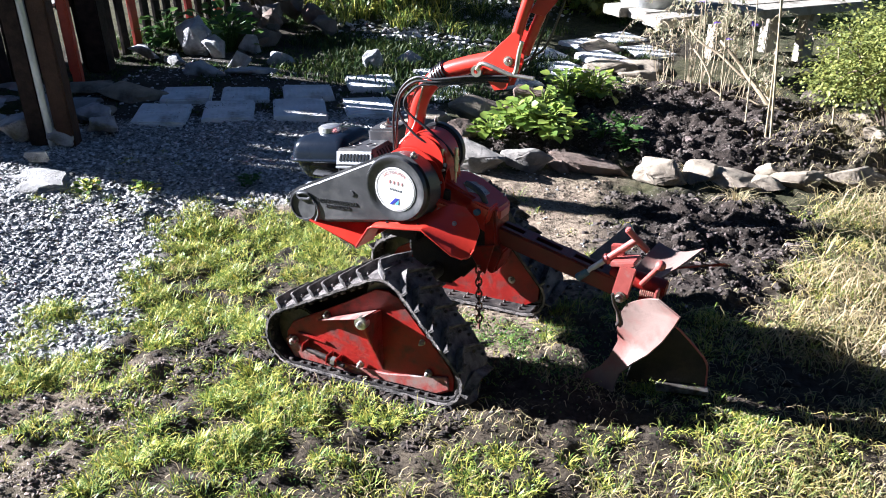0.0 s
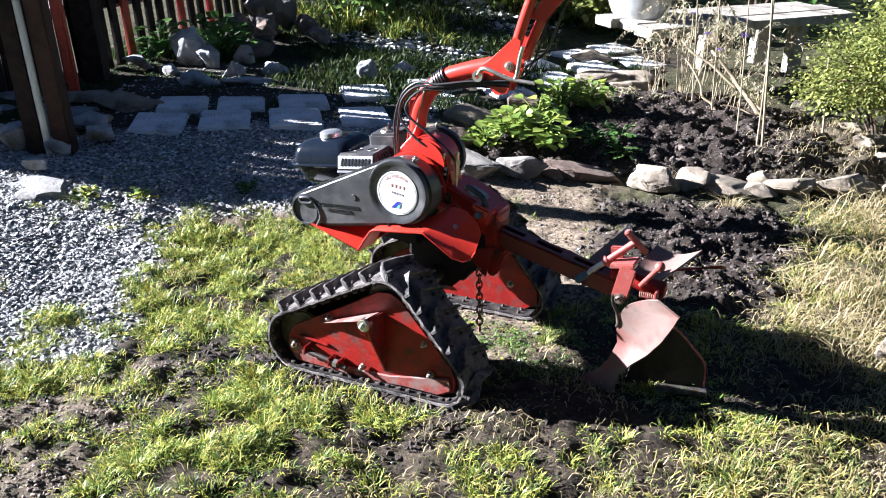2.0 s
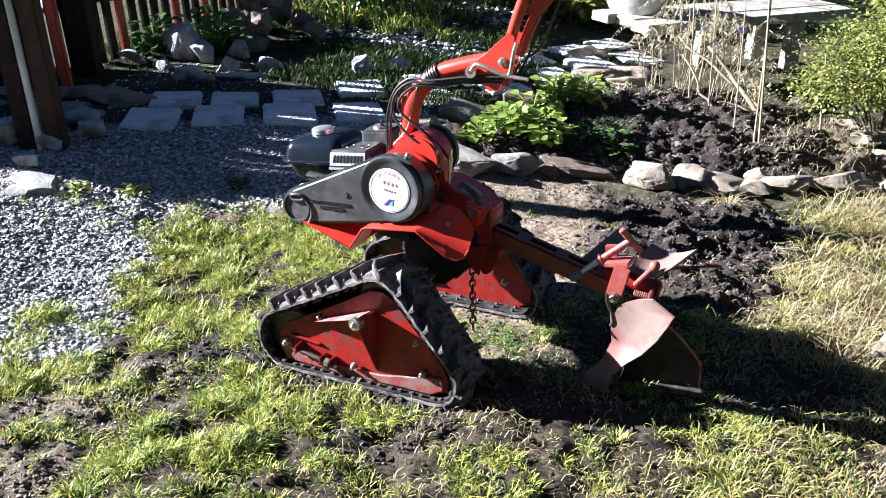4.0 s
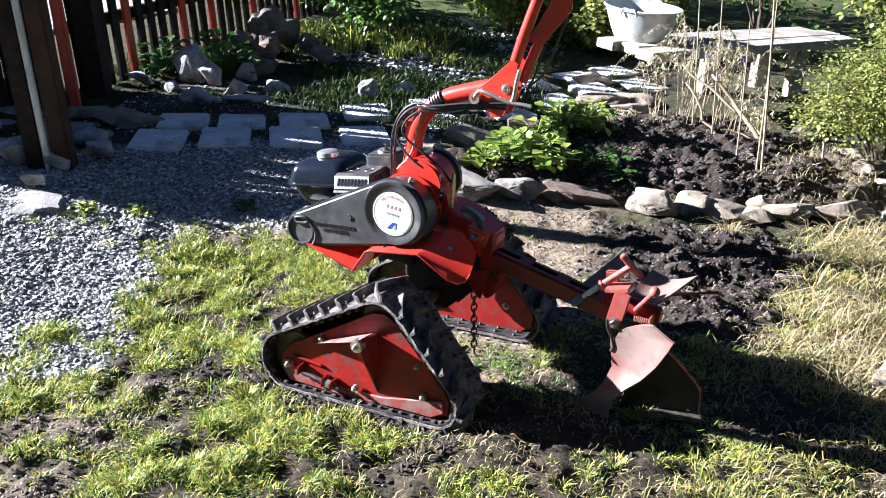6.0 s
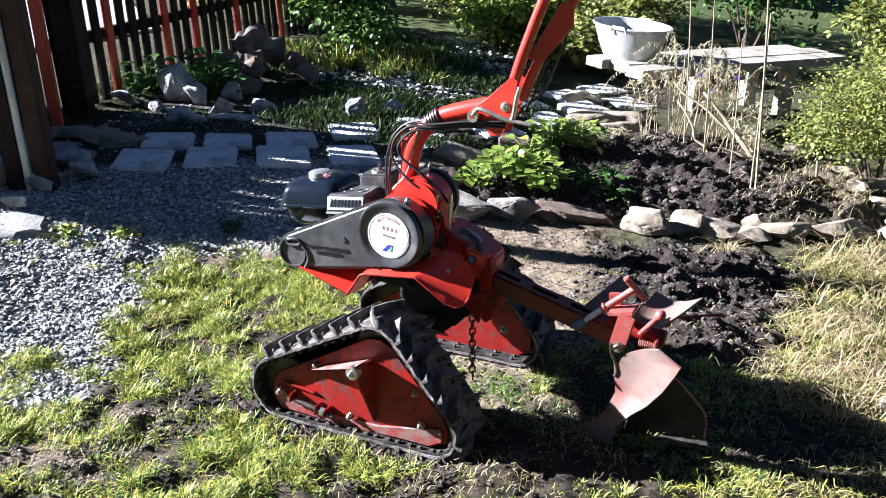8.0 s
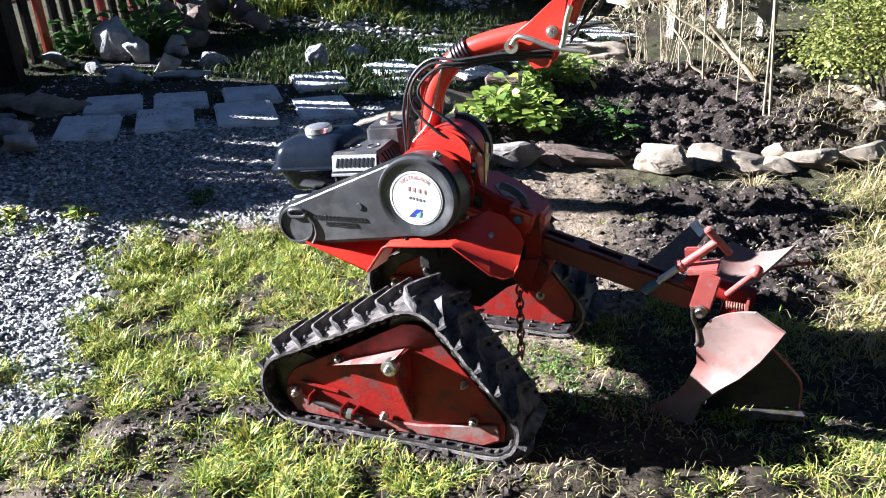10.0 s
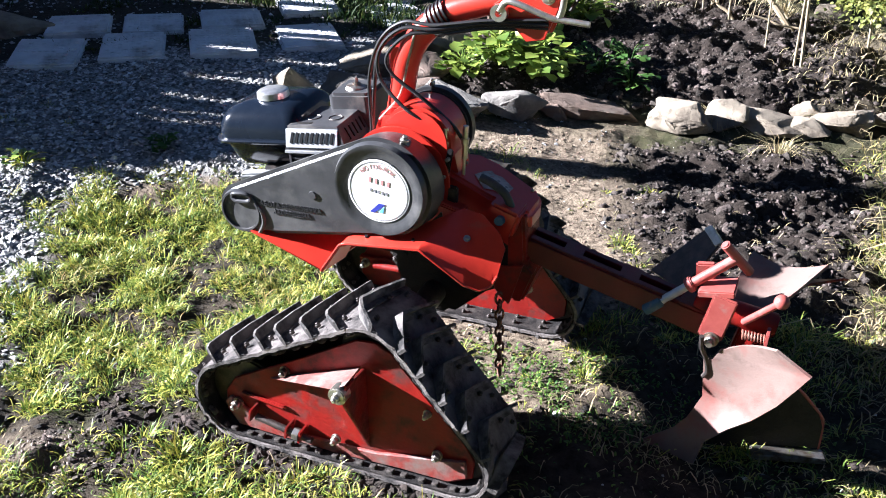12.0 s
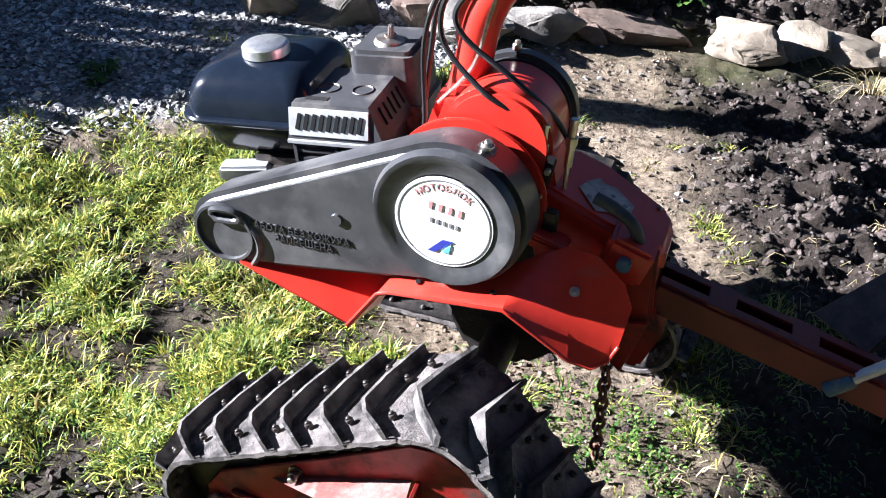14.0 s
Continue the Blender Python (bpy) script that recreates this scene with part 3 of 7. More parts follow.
    turf = two((0.009, 0.0072, 0.005), (0.1, 0.079, 0.054), 22)
    out = mix(at.outputs["Alpha"], turf, two((0.016, 0.012, 0.008), (0.15, 0.12, 0.068), 20))
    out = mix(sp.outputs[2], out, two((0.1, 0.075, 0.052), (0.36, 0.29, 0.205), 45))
    out = mix(sp.outputs[1], out, two((0.016, 0.0125, 0.01), (0.06, 0.047, 0.038), 60))
    out = mix(sp.outputs[0], out, two((0.2, 0.198, 0.19), (0.42, 0.415, 0.4), 70))
    at2 = nt.nodes.new("ShaderNodeVertexColor")
    at2.layer_name = "meadow"
    sp2 = nt.nodes.new("ShaderNodeSeparateColor")
    nt.links.new(at2.outputs["Color"], sp2.inputs[0])
    # mossy green with the shade between blades put into its dark tones
    out = mix(sp2.outputs[1], out, two((0.008, 0.008, 0.004), (0.06, 0.064, 0.022), 70))
    out = mix(sp2.outputs[0], out, two((0.03, 0.045, 0.012), (0.09, 0.105, 0.032), 6))
    nt.links.new(out, bsdf.inputs["Base Color"])
    n = nt.nodes.new("ShaderNodeTexNoise")
    n.inputs["Scale"].default_value, n.inputs["Detail"].default_value, n.inputs["Roughness"].default_value = 70, 8, 0.75
    nt.links.new(tc.outputs["Object"], n.inputs["Vector"])
    bp = nt.nodes.new("ShaderNodeBump")
    bp.inputs["Strength"].default_value, bp.inputs["Distance"].default_value = 0.9, 0.012
    nt.links.new(n.outputs["Fac"], bp.inputs["Height"])
    nt.links.new(bp.outputs["Normal"], bsdf.inputs["Normal"])
    me.materials.append(m)
    tagged(new("ground", me), "garden ground of turf, bare earth and dug black soil", "ground", "", "structure")


build_ground()


# ---- loose cover of the ground ----
def blades_at(rng, x, y, a, ln, ben, w, lie=0.0):
    """Tapered, bent blades that root at x, y, head towards a, and bend over by ben."""
    n = len(x)
    z = ground_z(x, y) - 0.003 + lie * rng.random(n)
    dx, dy = np.cos(a), np.sin(a)
    sx, sy = -dy * w, dx * w
    curl = rng.normal(0, 0.3, n) * ln
    ring, h, o = [(x, y, z, 1.0)], 0, 0
    for share, bow, side, wide in ((0.36, 0.3, 0.1, 1.0), (0.36, 0.85, 0.45, 0.8), (0.28, 1.3, 1.0, 0.0)):
        h, o = np.maximum(h + ln * share * np.cos(ben * bow), 0.003), o + ln * share * np.sin(ben * bow)
        ring.append((x + dx * o - dy * curl * side, y + dy * o + dx * curl * side, z + h, wide))
    cols = []
    for px, py, pz, wide in ring[:3]:
        cols += [np.stack([px - sx * wide, py - sy * wide, pz], -1), np.stack([px + sx * wide, py + sy * wide, pz], -1)]
    v = np.stack(cols + [np.stack(ring[3][:3], -1)], 1).reshape(-1, 3)
    k = np.arange(n)[:, None] * 7
    quads = (k + np.array([[0, 1, 3, 2]])).tolist() + (k + np.array([[2, 3, 5, 4]])).tolist()
    tris = (k + np.array([[4, 5, 6]])).tolist()
    return v.tolist(), quads + tris


def blades(rng, n, box_, keep, length, width, lean, lie=0.0):
    """Single blades; keep(x, y) gives the share of them that grows at a place."""
    x = rng.uniform(box_[0], box_[1], n)
    y = rng.uniform(box_[2], box_[3], n)
    ok = rng.random(n) < keep(x, y)
    x, y = x[ok], y[ok]
    n = len(x)
    ln = rng.uniform(length[0], length[1], n) * (0.6 + 0.8 * fbm(x * 4, y * 4, 41))
    return blades_at(rng, x, y, rng.uniform(0, 2 * np.pi, n), ln, rng.uniform(lean[0], lean[1], n), rng.uniform(width[0], width[1], n), lie)


def tufts(rng, n, box_, keep, per, length, width, lean, spread, lie=0.0):
    """Blades in clumps: each clump fans out from its root, and combs to one side."""
    x = rng.uniform(box_[0], box_[1], n)
    y = rng.uniform(box_[2], box_[3], n)
    ok = rng.random(n) < keep(x, y)
    x, y = x[ok], y[ok]
    size = rng.uniform(0.6, 1.3, len(x)) * (0.55 + 0.95 * fbm(x * 13, y * 13, 57))
    comb = rng.uniform(0, 2 * np.pi, len(x))
    count = np.maximum((per * size * rng.uniform(0.6, 1.4, len(x))).astype(int), 3)
    i = np.repeat(np.arange(len(x)), count)
    m = len(i)
    ox, oy = rng.normal(0, 1, m) * spread * size[i], rng.normal(0, 1, m) * spread * size[i]
    a = np.arctan2(oy + 0.6 * spread * np.sin(comb[i]), ox + 0.6 * spread * np.cos(comb[i])) + rng.normal(0, 0.6, m)
    ln = rng.uniform(length[0], length[1], m) * size[i]
    return blades_at(rng, x[i] + ox, y[i] + oy, a, ln, rng.uniform(lean[0], lean[1], m), rng.uniform(width[0], width[1], m), lie)


BARE_SPOTS = [(0.47, -0.2), (0.56, -0.1), (0.62, 0.02), (0.68, 0.12), (0.4, -0.34), (0.78, -0.22), (0.95, -0.05), (0.7, 0.55), (0.82, 0.48), (0.95, 0.52), (1.08, 0.58), (0.3, 0.05), (0.42, 0.08), (0.54, 0.12), (0.66, 0.2), (0.66, 0.33), (0.6, 0.45), (0.42, 0.42)]


def bare(x, y):
    """Bare trodden earth beside the plough's furrow; later spots clear blades to deepen shade."""
    return 0.85 * spots(x, y, BARE_SPOTS, 0.07)


def straw_share(x, y):
    g, s, b, t = zones(x, y)
    patch = np.clip((fbm(x * 8, y * 8, 61) - 0.34) * 5, 0.08, 1)
    dry = soft(x - 0.35 - 0.3 * (y + 0.2), 0.7)
    return np.where(under_track(x, y), 0, (1 - g) * (1 - 0.75 * s) * (1 - 0.8 * b) * patch * (0.018 + 0.82 * dry + 0.6 * t) * (1 - bare(x, y)))


NEAR = (-1.75, 1.75, -0.8, 1.35)
rng = np.random.default_rng(5)
def dirt_free(x, y):
    """The thrown dirt before the near track lies bare."""
    return 1 - 0.85 * np.clip(zones(x, y)[1] * 2.2, 0, 1)


def yellowing(x, y):
    return np.clip((fbm(x * 2.7, y * 2.7, 63) - 0.64) * 4 + 0.6 * soft(x - 0.4, 0.5), 0.03, 0.8) * (1 - bare(x, y))


stuff("grass", *tufts(rng, 27000, NEAR, lambda x, y: green_share(x, y) * dirt_free(x, y) * (1 - 0.7 * yellowing(x, y)), 29, (0.015, 0.038), (0.0007, 0.0013), (0.5, 2.3), 0.012), GRASS,
      "short patchy green lawn grass on bare earth", "grass")
stuff("yellowing_grass", *tufts(rng, 17000, NEAR, lambda x, y: np.maximum(green_share(x, y), 0.4 * straw_share(x, y)) * dirt_free(x, y) * yellowing(x, y), 13, (0.02, 0.055), (0.0009, 0.0017), (0.9, 2.4), 0.016), YELLOW_GRASS,
      "yellowing patches of lawn grass", "grass")
stuff("short_grass", *blades(rng, 80000, NEAR, lambda x, y: green_share(x, y) * dirt_free(x, y), (0.007, 0.02), (0.0008, 0.0014), (0.8, 2.4)), GRASS,
      "fine low lawn grass between the tufts", "grass")
stuff("dry_grass", *blades(rng, 85000, NEAR, straw_share, (0.015, 0.055), (0.0006, 0.0013), (1.6, 2.7), 0.01), STRAW,
      "dry yellow cut grass lying on the lawn", "grass")


def clover_share(x, y):
    g, s, b, t = zones(x, y)
    here = np.exp(-(((x - 0.3) / 0.22) ** 2 + ((y - 0.3) / 0.16) ** 2))
    return np.where(under_track(x, y), 0, (1 - g) * (1 - s) * (0.98 * here + 0.02) * np.clip((fbm(x * 9, y * 9, 91) - 0.3) * 4, 0, 1))


stuff("path_weeds", *tufts(rng, 4200, (-3.1, -0.4, 1.1, 4.2), lambda x, y: np.maximum(slab_path(x, y), 1.4 * weedy(x, y)) * np.clip((fbm(x * 5, y * 5, 93) - 0.42) * 5, 0, 1), 14, (0.012, 0.035), (0.0012, 0.0024), (0.6, 2.2), 0.012), DARK_GRASS,
      "low green weeds in the joints of the slab path", "weeds")
stuff("bright_grass", *tufts(rng, 170, (-3.1, -1.7, 3.6, 5.4), lambda x, y: np.exp(-(((x + 2.25) / 0.35) ** 2 + ((y - 4.1) / 0.35) ** 2)) + np.exp(-(((x + 2.75) / 0.3) ** 2 + ((y - 3.85) / 0.3) ** 2)), 30, (0.08, 0.2), (0.002, 0.0045), (0.3, 1.4), 0.03), GRASS,
      "bright sunlit grass at the end of the fence", "grass")
far_grass = (-3.2, -0.8, 2.3, 5.2)
stuff("far_grass", *blades(rng, 40000, far_grass, lambda x, y: np.clip((fbm(x * 2.2, y * 2.2, 95) - 0.42) * 5, 0, 1) * (1 - 0.9 * zones(x, y)[0]), (0.03, 0.08), (0.0016, 0.0035), (0.3, 1.4)), DARK_GRASS,
      "rough green grass beside the far path", "grass")
def long_share(x, y):
    gaps = np.clip((fbm(x * 5, y * 5, 97) - 0.33) * 4, 0.05, 1)
    return zones(x, y)[3] * gaps


def rank_share(x, y):
    """Long grass that still stands: by the bed's stones, and on the sunny side of the plough."""
    a = np.exp(-(((x - 1.05) / 0.25) ** 2 + ((y - 1.72) / 0.25) ** 2))
    b = 0.3 * soft(x - 0.72, 0.2) * soft(0.3 - y, 0.25)
    return np.clip(a + b, 0, 1) * np.clip((fbm(x * 6, y * 6, 99) - 0.34) * 5, 0, 1) * (1 - zones(x, y)[1]) * (1 - bare(x, y))


stuff("long_straw", *blades(rng, 9000, (0.4, 2.0, 0.3, 2.2), long_share, (0.06, 0.2), (0.0009, 0.0018), (1.5, 2.3), 0.03), STRAW,
      "long flattened dry grass beside the dug soil", "grass")
stuff("long_grass", *tufts(rng, 6000, (0.3, 2.0, -0.8, 2.2), lambda x, y: np.maximum(rank_share(x, y), 0.75 * long_share(x, y)), 12, (0.03, 0.075), (0.0009, 0.0018), (1.6, 2.7), 0.024, 0.008), YELLOW_GRASS,
      "long yellow-green grass beside the dug soil", "grass")
stuff("rank_grass", *tufts(rng, 3400, (0.3, 2.0, -0.8, 2.2), rank_share, 11, (0.022, 0.055), (0.0008, 0.0016), (1.4, 2.6), 0.02, 0.005), GRASS,
      "long green grass at the edge of the lawn", "grass")
stuff("bed_litter", *blades(rng, 2600, (0.3, 1.2, 2.05, 3.3), lambda x, y: soft(x - 0.62, 0.25) * np.clip((fbm(x * 6, y * 6, 77) - 0.35) * 4, 0.05, 1), (0.02, 0.08), (0.0008, 0.002), (1.2, 1.8), 0.012), STRAW,
      "pale dry litter on the soil of the bed", "litter")
stuff("clover", *blades(rng, 85000, (-0.9, 1.3, -0.6, 0.7), clover_share, (0.006, 0.013), (0.0012, 0.0026), (1.2, 1.7), 0.014), GREEN_LEAF,
      "low clover leaves between the blades", "clover")


def scatter_chips(rng, x, y, size, lift, flat=0.5):
    """Small broken chips, each a squashed, skewed octahedron of 8 faces."""
    n = len(x)
    z = ground_z(x, y)
    s = rng.uniform(size[0], size[1], n) * (0.5 + rng.random(n) ** 2)
    base = np.array([[1, 0, 0], [0, 1, 0], [-1, 0, 0], [0, -1, 0], [0, 0, 1], [0, 0, -1]], float)
    v = base[None] * (1 + 0.55 * (rng.random((n, 6, 1)) - 0.5)) + 0.35 * (rng.random((n, 6, 3)) - 0.5)
    v[:, :, 2] *= flat
    a, b = rng.uniform(0, 6.28, n), rng.normal(0, 0.45, n)
    ca, sa, cb, sb = np.cos(a), np.sin(a), np.cos(b), np.sin(b)
    vx, vy, vz = v[..., 0], v[..., 1], v[..., 2]
    vy, vz = vy * cb[:, None] - vz * sb[:, None], vy * sb[:, None] + vz * cb[:, None]
    vx, vy = vx * ca[:, None] - vy * sa[:, None], vx * sa[:, None] + vy * ca[:, None]
    v = np.stack([vx, vy, vz], -1) * s[:, None, None] + np.stack([x, y, z + lift * s], -1)[:, None]
    f = np.array([[0, 1, 4], [1, 2, 4], [2, 3, 4], [3, 0, 4], [1, 0, 5], [0, 3, 5]])
    k = np.arange(n)[:, None, None] * 6
    return v.reshape(-1, 3).tolist(), (k + f).reshape(-1, 3).tolist()


def thrown(rng, n, box_, share):
    x, y = rng.uniform(box_[0], box_[1], n), rng.uniform(box_[2], box_[3], n)
    ok = rng.random(n) < share(x, y)
    return x[ok], y[ok]


gx_, gy_ = thrown(rng, 104000, (-2.6, -0.3, -0.6, 2.4), lambda x, y: zones(x, y)[0])
stuff("gravel", *scatter_chips(rng, gx_, gy_, (0.0045, 0.0095), 0.3, 0.34), GRAVEL, "grey crushed stone gravel of a garden path", "gravel")
def ball_of(level):
    bm = bmesh.new()
    bmesh.ops.create_icosphere(bm, subdivisions=level, radius=1)
    v = np.array([q.co[:] for q in bm.verts])
    f = np.array([[q.index for q in g.verts] for g in bm.faces])
    bm.free()
    return v, f


def scatter_lumps(rng, x, y, size, level=2, power=4):
    """Crumbly lumps: balls pushed far out of shape at two scales."""
    n = len(x)
    s = size[0] + (size[1] - size[0]) * rng.random(n) ** power
    bv, bf = ball_of(level)
    m = len(bv)
    ph = rng.uniform(0, 50, (n, 1))
    a = bv[None]
    bumps = 1 + 0.4 * np.sin(2.9 * a[..., 0] + ph) * np.sin(2.6 * a[..., 1] + 1.7 * ph) + 0.3 * np.sin(5.7 * a[..., 2] + 2 * ph) * np.cos(4.9 * a[..., 0] - ph) + 0.42 * (rng.random((n, m)) - 0.5)
    v = a * bumps[..., None] * (s[:, None, None] * (0.6 + 0.8 * rng.random((n, 1, 3))))
    v[..., 2] *= 0.7
    v = v + np.stack([x, y, ground_z(x, y) + 0.1 * s], -1)[:, None]
    k = np.arange(n)[:, None, None] * m
    return v.reshape(-1, 3).tolist(), (k + bf).reshape(-1, 3).tolist()


def soil_share(x, y):
    return np.clip(zones(x, y)[1] * 1.2, 0, 1)


cx_, cy_ = thrown(rng, 7600, (-0.8, 1.2, 0.6, 3.5), lambda x, y: soil_share(x, y) * np.clip((fbm(x * 7, y * 7, 71) - 0.36) * 4, 0.05, 1))
stuff("soil_clods", *scatter_lumps(rng, cx_, cy_, (0.004, 0.016), 2, 3), CLOD, "crumbly black clods of dug garden soil", "soil", True)
cx_, cy_ = thrown(rng, 23000, (-0.8, 1.2, 0.6, 3.5), soil_share)
stuff("soil_crumbs", *scatter_lumps(rng, cx_, cy_, (0.0022, 0.008), 1, 2), CLOD, "fine crumbs of dug black garden soil", "soil")
ex_, ey_ = thrown(rng, 17000, (-0.6, 0.6, -0.1, 1.9), lambda x, y: zones(x, y)[2])
stuff("earth_crumbs", *scatter_lumps(rng, ex_, ey_, (0.001, 0.005), 1, 4), EARTH, "loose crumbs of dry brown earth", "soil")
mx_, my_ = thrown(rng, 22000, (-1.0, -0.3, -0.9, -0.1), lambda x, y: soft(edge_distance(x, y, DIRT_P), 0.08) * np.clip((fbm(x * 9, y * 9, 89) - 0.34) * 4, 0.1, 1))
stuff("mud_crumbs", *scatter_lumps(rng, mx_, my_, (0.001, 0.0055), 1, 3), TRODDEN, "crumbs of trodden grey-brown mud", "soil")
px_, py_ = thrown(rng, 1600, (-1.0, 1.4, -0.7, 1.7), lambda x, y: 0.2 + 0.6 * zones(x, y)[2])
stuff("pebbles", *scatter_chips(rng, px_, py_, (0.003, 0.007), 0.3, 0.6), GRAVEL, "small pebbles and crumbs on the bare earth", "pebbles")
dx_, dy_ = thrown(rng, 26000, (-1.0, 0.5, -0.6, 0.2), lambda x, y: 0.2 * np.clip((fbm(x * 4, y * 4, 81) - 0.5) * 6, 0, 1) + 0.9 * spots(x, y, CLOD_SPOTS, 0.034) + 0.25 * np.exp(-(((x + 0.38) / 0.13) ** 2 + ((y + 0.02) / 0.14) ** 2)) - zones(x, y)[0])
tx_, ty_ = thrown(rng, 5200, (-0.42, 0.3, -0.2, -0.03), lambda x, y: np.exp(-((y + 0.05) / 0.05) ** 2) * np.clip((fbm(x * 9, y * 9, 85) - 0.3) * 4, 0.1, 1))
lx_, ly_ = thrown(rng, 9000, (-1.3, 1.5, -0.8, 0.9), lambda x, y: np.clip((fbm(x * 7, y * 7, 87) - 0.38) * 4, 0.08, 1) * (1 - zones(x, y)[0]))
dx_, dy_ = np.concatenate([dx_, tx_, lx_]), np.concatenate([dy_, ty_, ly_])
stuff("dirt_crumbs", *scatter_lumps(rng, dx_, dy_, (0.0015, 0.01), 1, 3), MUD, "dark crumbs of earth thrown on the lawn", "soil")


# ---- tractor ----
MID = 0.285
tractor = thing("walk_behind_tractor", (0, MID, -0.04), "red walk-behind tractor with black belt guard on rubber crawler tracks", "tractor")


def hull_points(circles, step=0.01):
    """The taut outline round circles (x, z, r), anticlockwise, as points and outward normals at even steps."""
    pts = []
    for cx, cz, r in circles:
        for k in range(360):
            a = radians(k)
            pts.append((cx + r * math.cos(a), cz + r * math.sin(a)))
    pts = sorted(set(pts))

    def half(seq):
        out = []
        for p in seq:
            while len(out) > 1 and (out[-1][0] - out[-2][0]) * (p[1] - out[-2][1]) - (out[-1][1] - out[-2][1]) * (p[0] - out[-2][0]) <= 0:
                out.pop()
            out.append(p)
        return out

    ring = half(pts)[:-1] + half(pts[::-1])[:-1]
    ring = [Vector((a, b)) for a, b in ring]
    total = sum((ring[k] - ring[k - 1]).length for k in range(len(ring)))
    n = int(total / step)
    out, k, done = [], 0, 0.0
    for i in range(n):
        want = total * i / n
        while done + (ring[(k + 1) % len(ring)] - ring[k % len(ring)]).length < want:
            done += (ring[(k + 1) % len(ring)] - ring[k % len(ring)]).length
            k += 1
        a, b = ring[k % len(ring)], ring[(k + 1) % len(ring)]
        d = (b - a).normalized()
        out.append((a + d * (want - done), Vector((d.y, -d.x))))
    return out


WHEELS = [(-0.247, 0.042, 0.085), (0.02, 0.205, 0.078), (0.185, 0.045, 0.066)]


def track(far):
    """One crawler track: belt with lugs, side plates, wheels, and the fittings of its outer plate."""
    def Y(d):
        return 0.665 - d if far else -0.03 + d
    out = 1 if far else -1
    ring = hull_points(WHEELS)
    n = len(ring)
    bm = bmesh.new()
    rows = []
    for k, (p, nrm) in enumerate(ring):
        ragged = 0.0035 * noise.noise(Vector((k * 0.9, 3.0, 7.0))) + 0.002 * noise.noise(Vector((k * 2.3, 5.0, 1.0)))
        p = p + nrm * 0.0022 * noise.noise(Vector((k * 0.55, 8.0, 2.0)))
        q = p - nrm * (0.0065 + 0.003 * noise.noise(Vector((k * 1.7, 1.0, 4.0))))
        rows.append([bm.verts.new((a.x, Y(d), a.y)) for a, d in ((p, ragged), (p, 0.15 - ragged), (q, 0.15 - ragged), (q, ragged))])
    for k in range(n):
        a, b = rows[k], rows[(k + 1) % n]
        for j in range(4):
            i = (j + 1) % 4
            bm.faces.new((a[j], a[i], b[i], b[j]))
    belt = part("track_belt", bm, BELT, tractor, "muddy black rubber track belt", 60)
    # strip added inside the belt to carry the painted shade
    lining = bmesh.new()
    rows = []
    for p, nrm in ring:
        q, o = p - nrm * 0.0077, p - nrm * 0.0115
        rows.append([lining.verts.new((a.x, Y(d), a.y)) for a, d in ((q, 0.003), (q, 0.147), (o, 0.147), (o, 0.003))])
    for k in range(n):
        a, b = rows[k], rows[(k + 1) % n]
        for j in range(4):
            i = (j + 1) % 4
            lining.faces.new((a[j], a[i], b[i], b[j]))
    part("belt_lining", lining, SHADE_LINING, belt, "dusty inside of the belt, blackened for shade", 60)
    # studs that hold the lugs
    stud = mesh_of("stud", hexbolt((0, 0, 0), (0, 0, 1), 0.0052, 0.0055), DARK_STEEL)
    tooth = mesh_of("guide_tooth", box((0.013, 0.011, 0.008), Matrix(), 0.002, 1), SHADE_LINING)
    # a lug: a thin cranked bar that stands on the belt; local x along the belt, y across, z outwards
    line = [(0.0, 0.0), (-0.03, 0.028), (-0.043, 0.05), (-0.03, 0.09), (-0.008, 0.15)]
    lb = bmesh.new()
    t = 0.0028
    rows = []
    for k, (s, d) in enumerate(line):
        h = 0.023 if 0 < k < 4 else 0.018
        rows.append([lb.verts.new((s + e, d, z)) for e, z in ((-t, -0.001), (t, -0.001), (t, h), (-t, h))])
    for a, b in zip(rows, rows[1:]):
        for j in range(4):
            i = (j + 1) % 4
            lb.faces.new((a[j], a[i], b[i], b[j]))
    lb.faces.new(rows[0][::-1])
    lb.faces.new(rows[-1])
    foot = bmesh.new()
    low = [[foot.verts.new((s + e, d, z)) for e, z in ((0, 0), (0.014, 0), (0.014, 0.003), (0, 0.003))] for s, d in line]
    for a, b in zip(low, low[1:]):
        for j in range(4):
            i = (j + 1) % 4
            foot.faces.new((a[j], a[i], b[i], b[j]))
    lug = mesh_of("lug", join(lb, foot), RUBBER)
    count = 25
    for k in range(count):
        p, nrm = ring[int(n * (k + 0.35) / count) % n]
        t_ = Vector((nrm.y, -nrm.x))      # along the belt, clockwise: rearwards on top
        m = Matrix(((t_.x, 0, nrm.x, p.x), (0, -out, 0, Y(0)), (t_.y, 0, nrm.y, p.y), (0, 0, 0, 1)))
        piece("lug", lug, belt, m)
        for s in (-0.026, 0.008):
            piece("guide_tooth", tooth, belt, m @ Matrix.Translation((s, 0.0125, -0.0145)))
        for d in (0.112, 0.135):
            piece("stud", stud, belt, m @ Matrix.Translation((-0.01, d, -0.0105)) @ Matrix.Rotation(math.pi, 4, "X"))
        for s, d in ((-0.004, 0.035), (-0.012, 0.1), (0.01, 0.125)):
            piece("stud", stud, belt, m @ Matrix.Translation((s, d, 0.0025)))
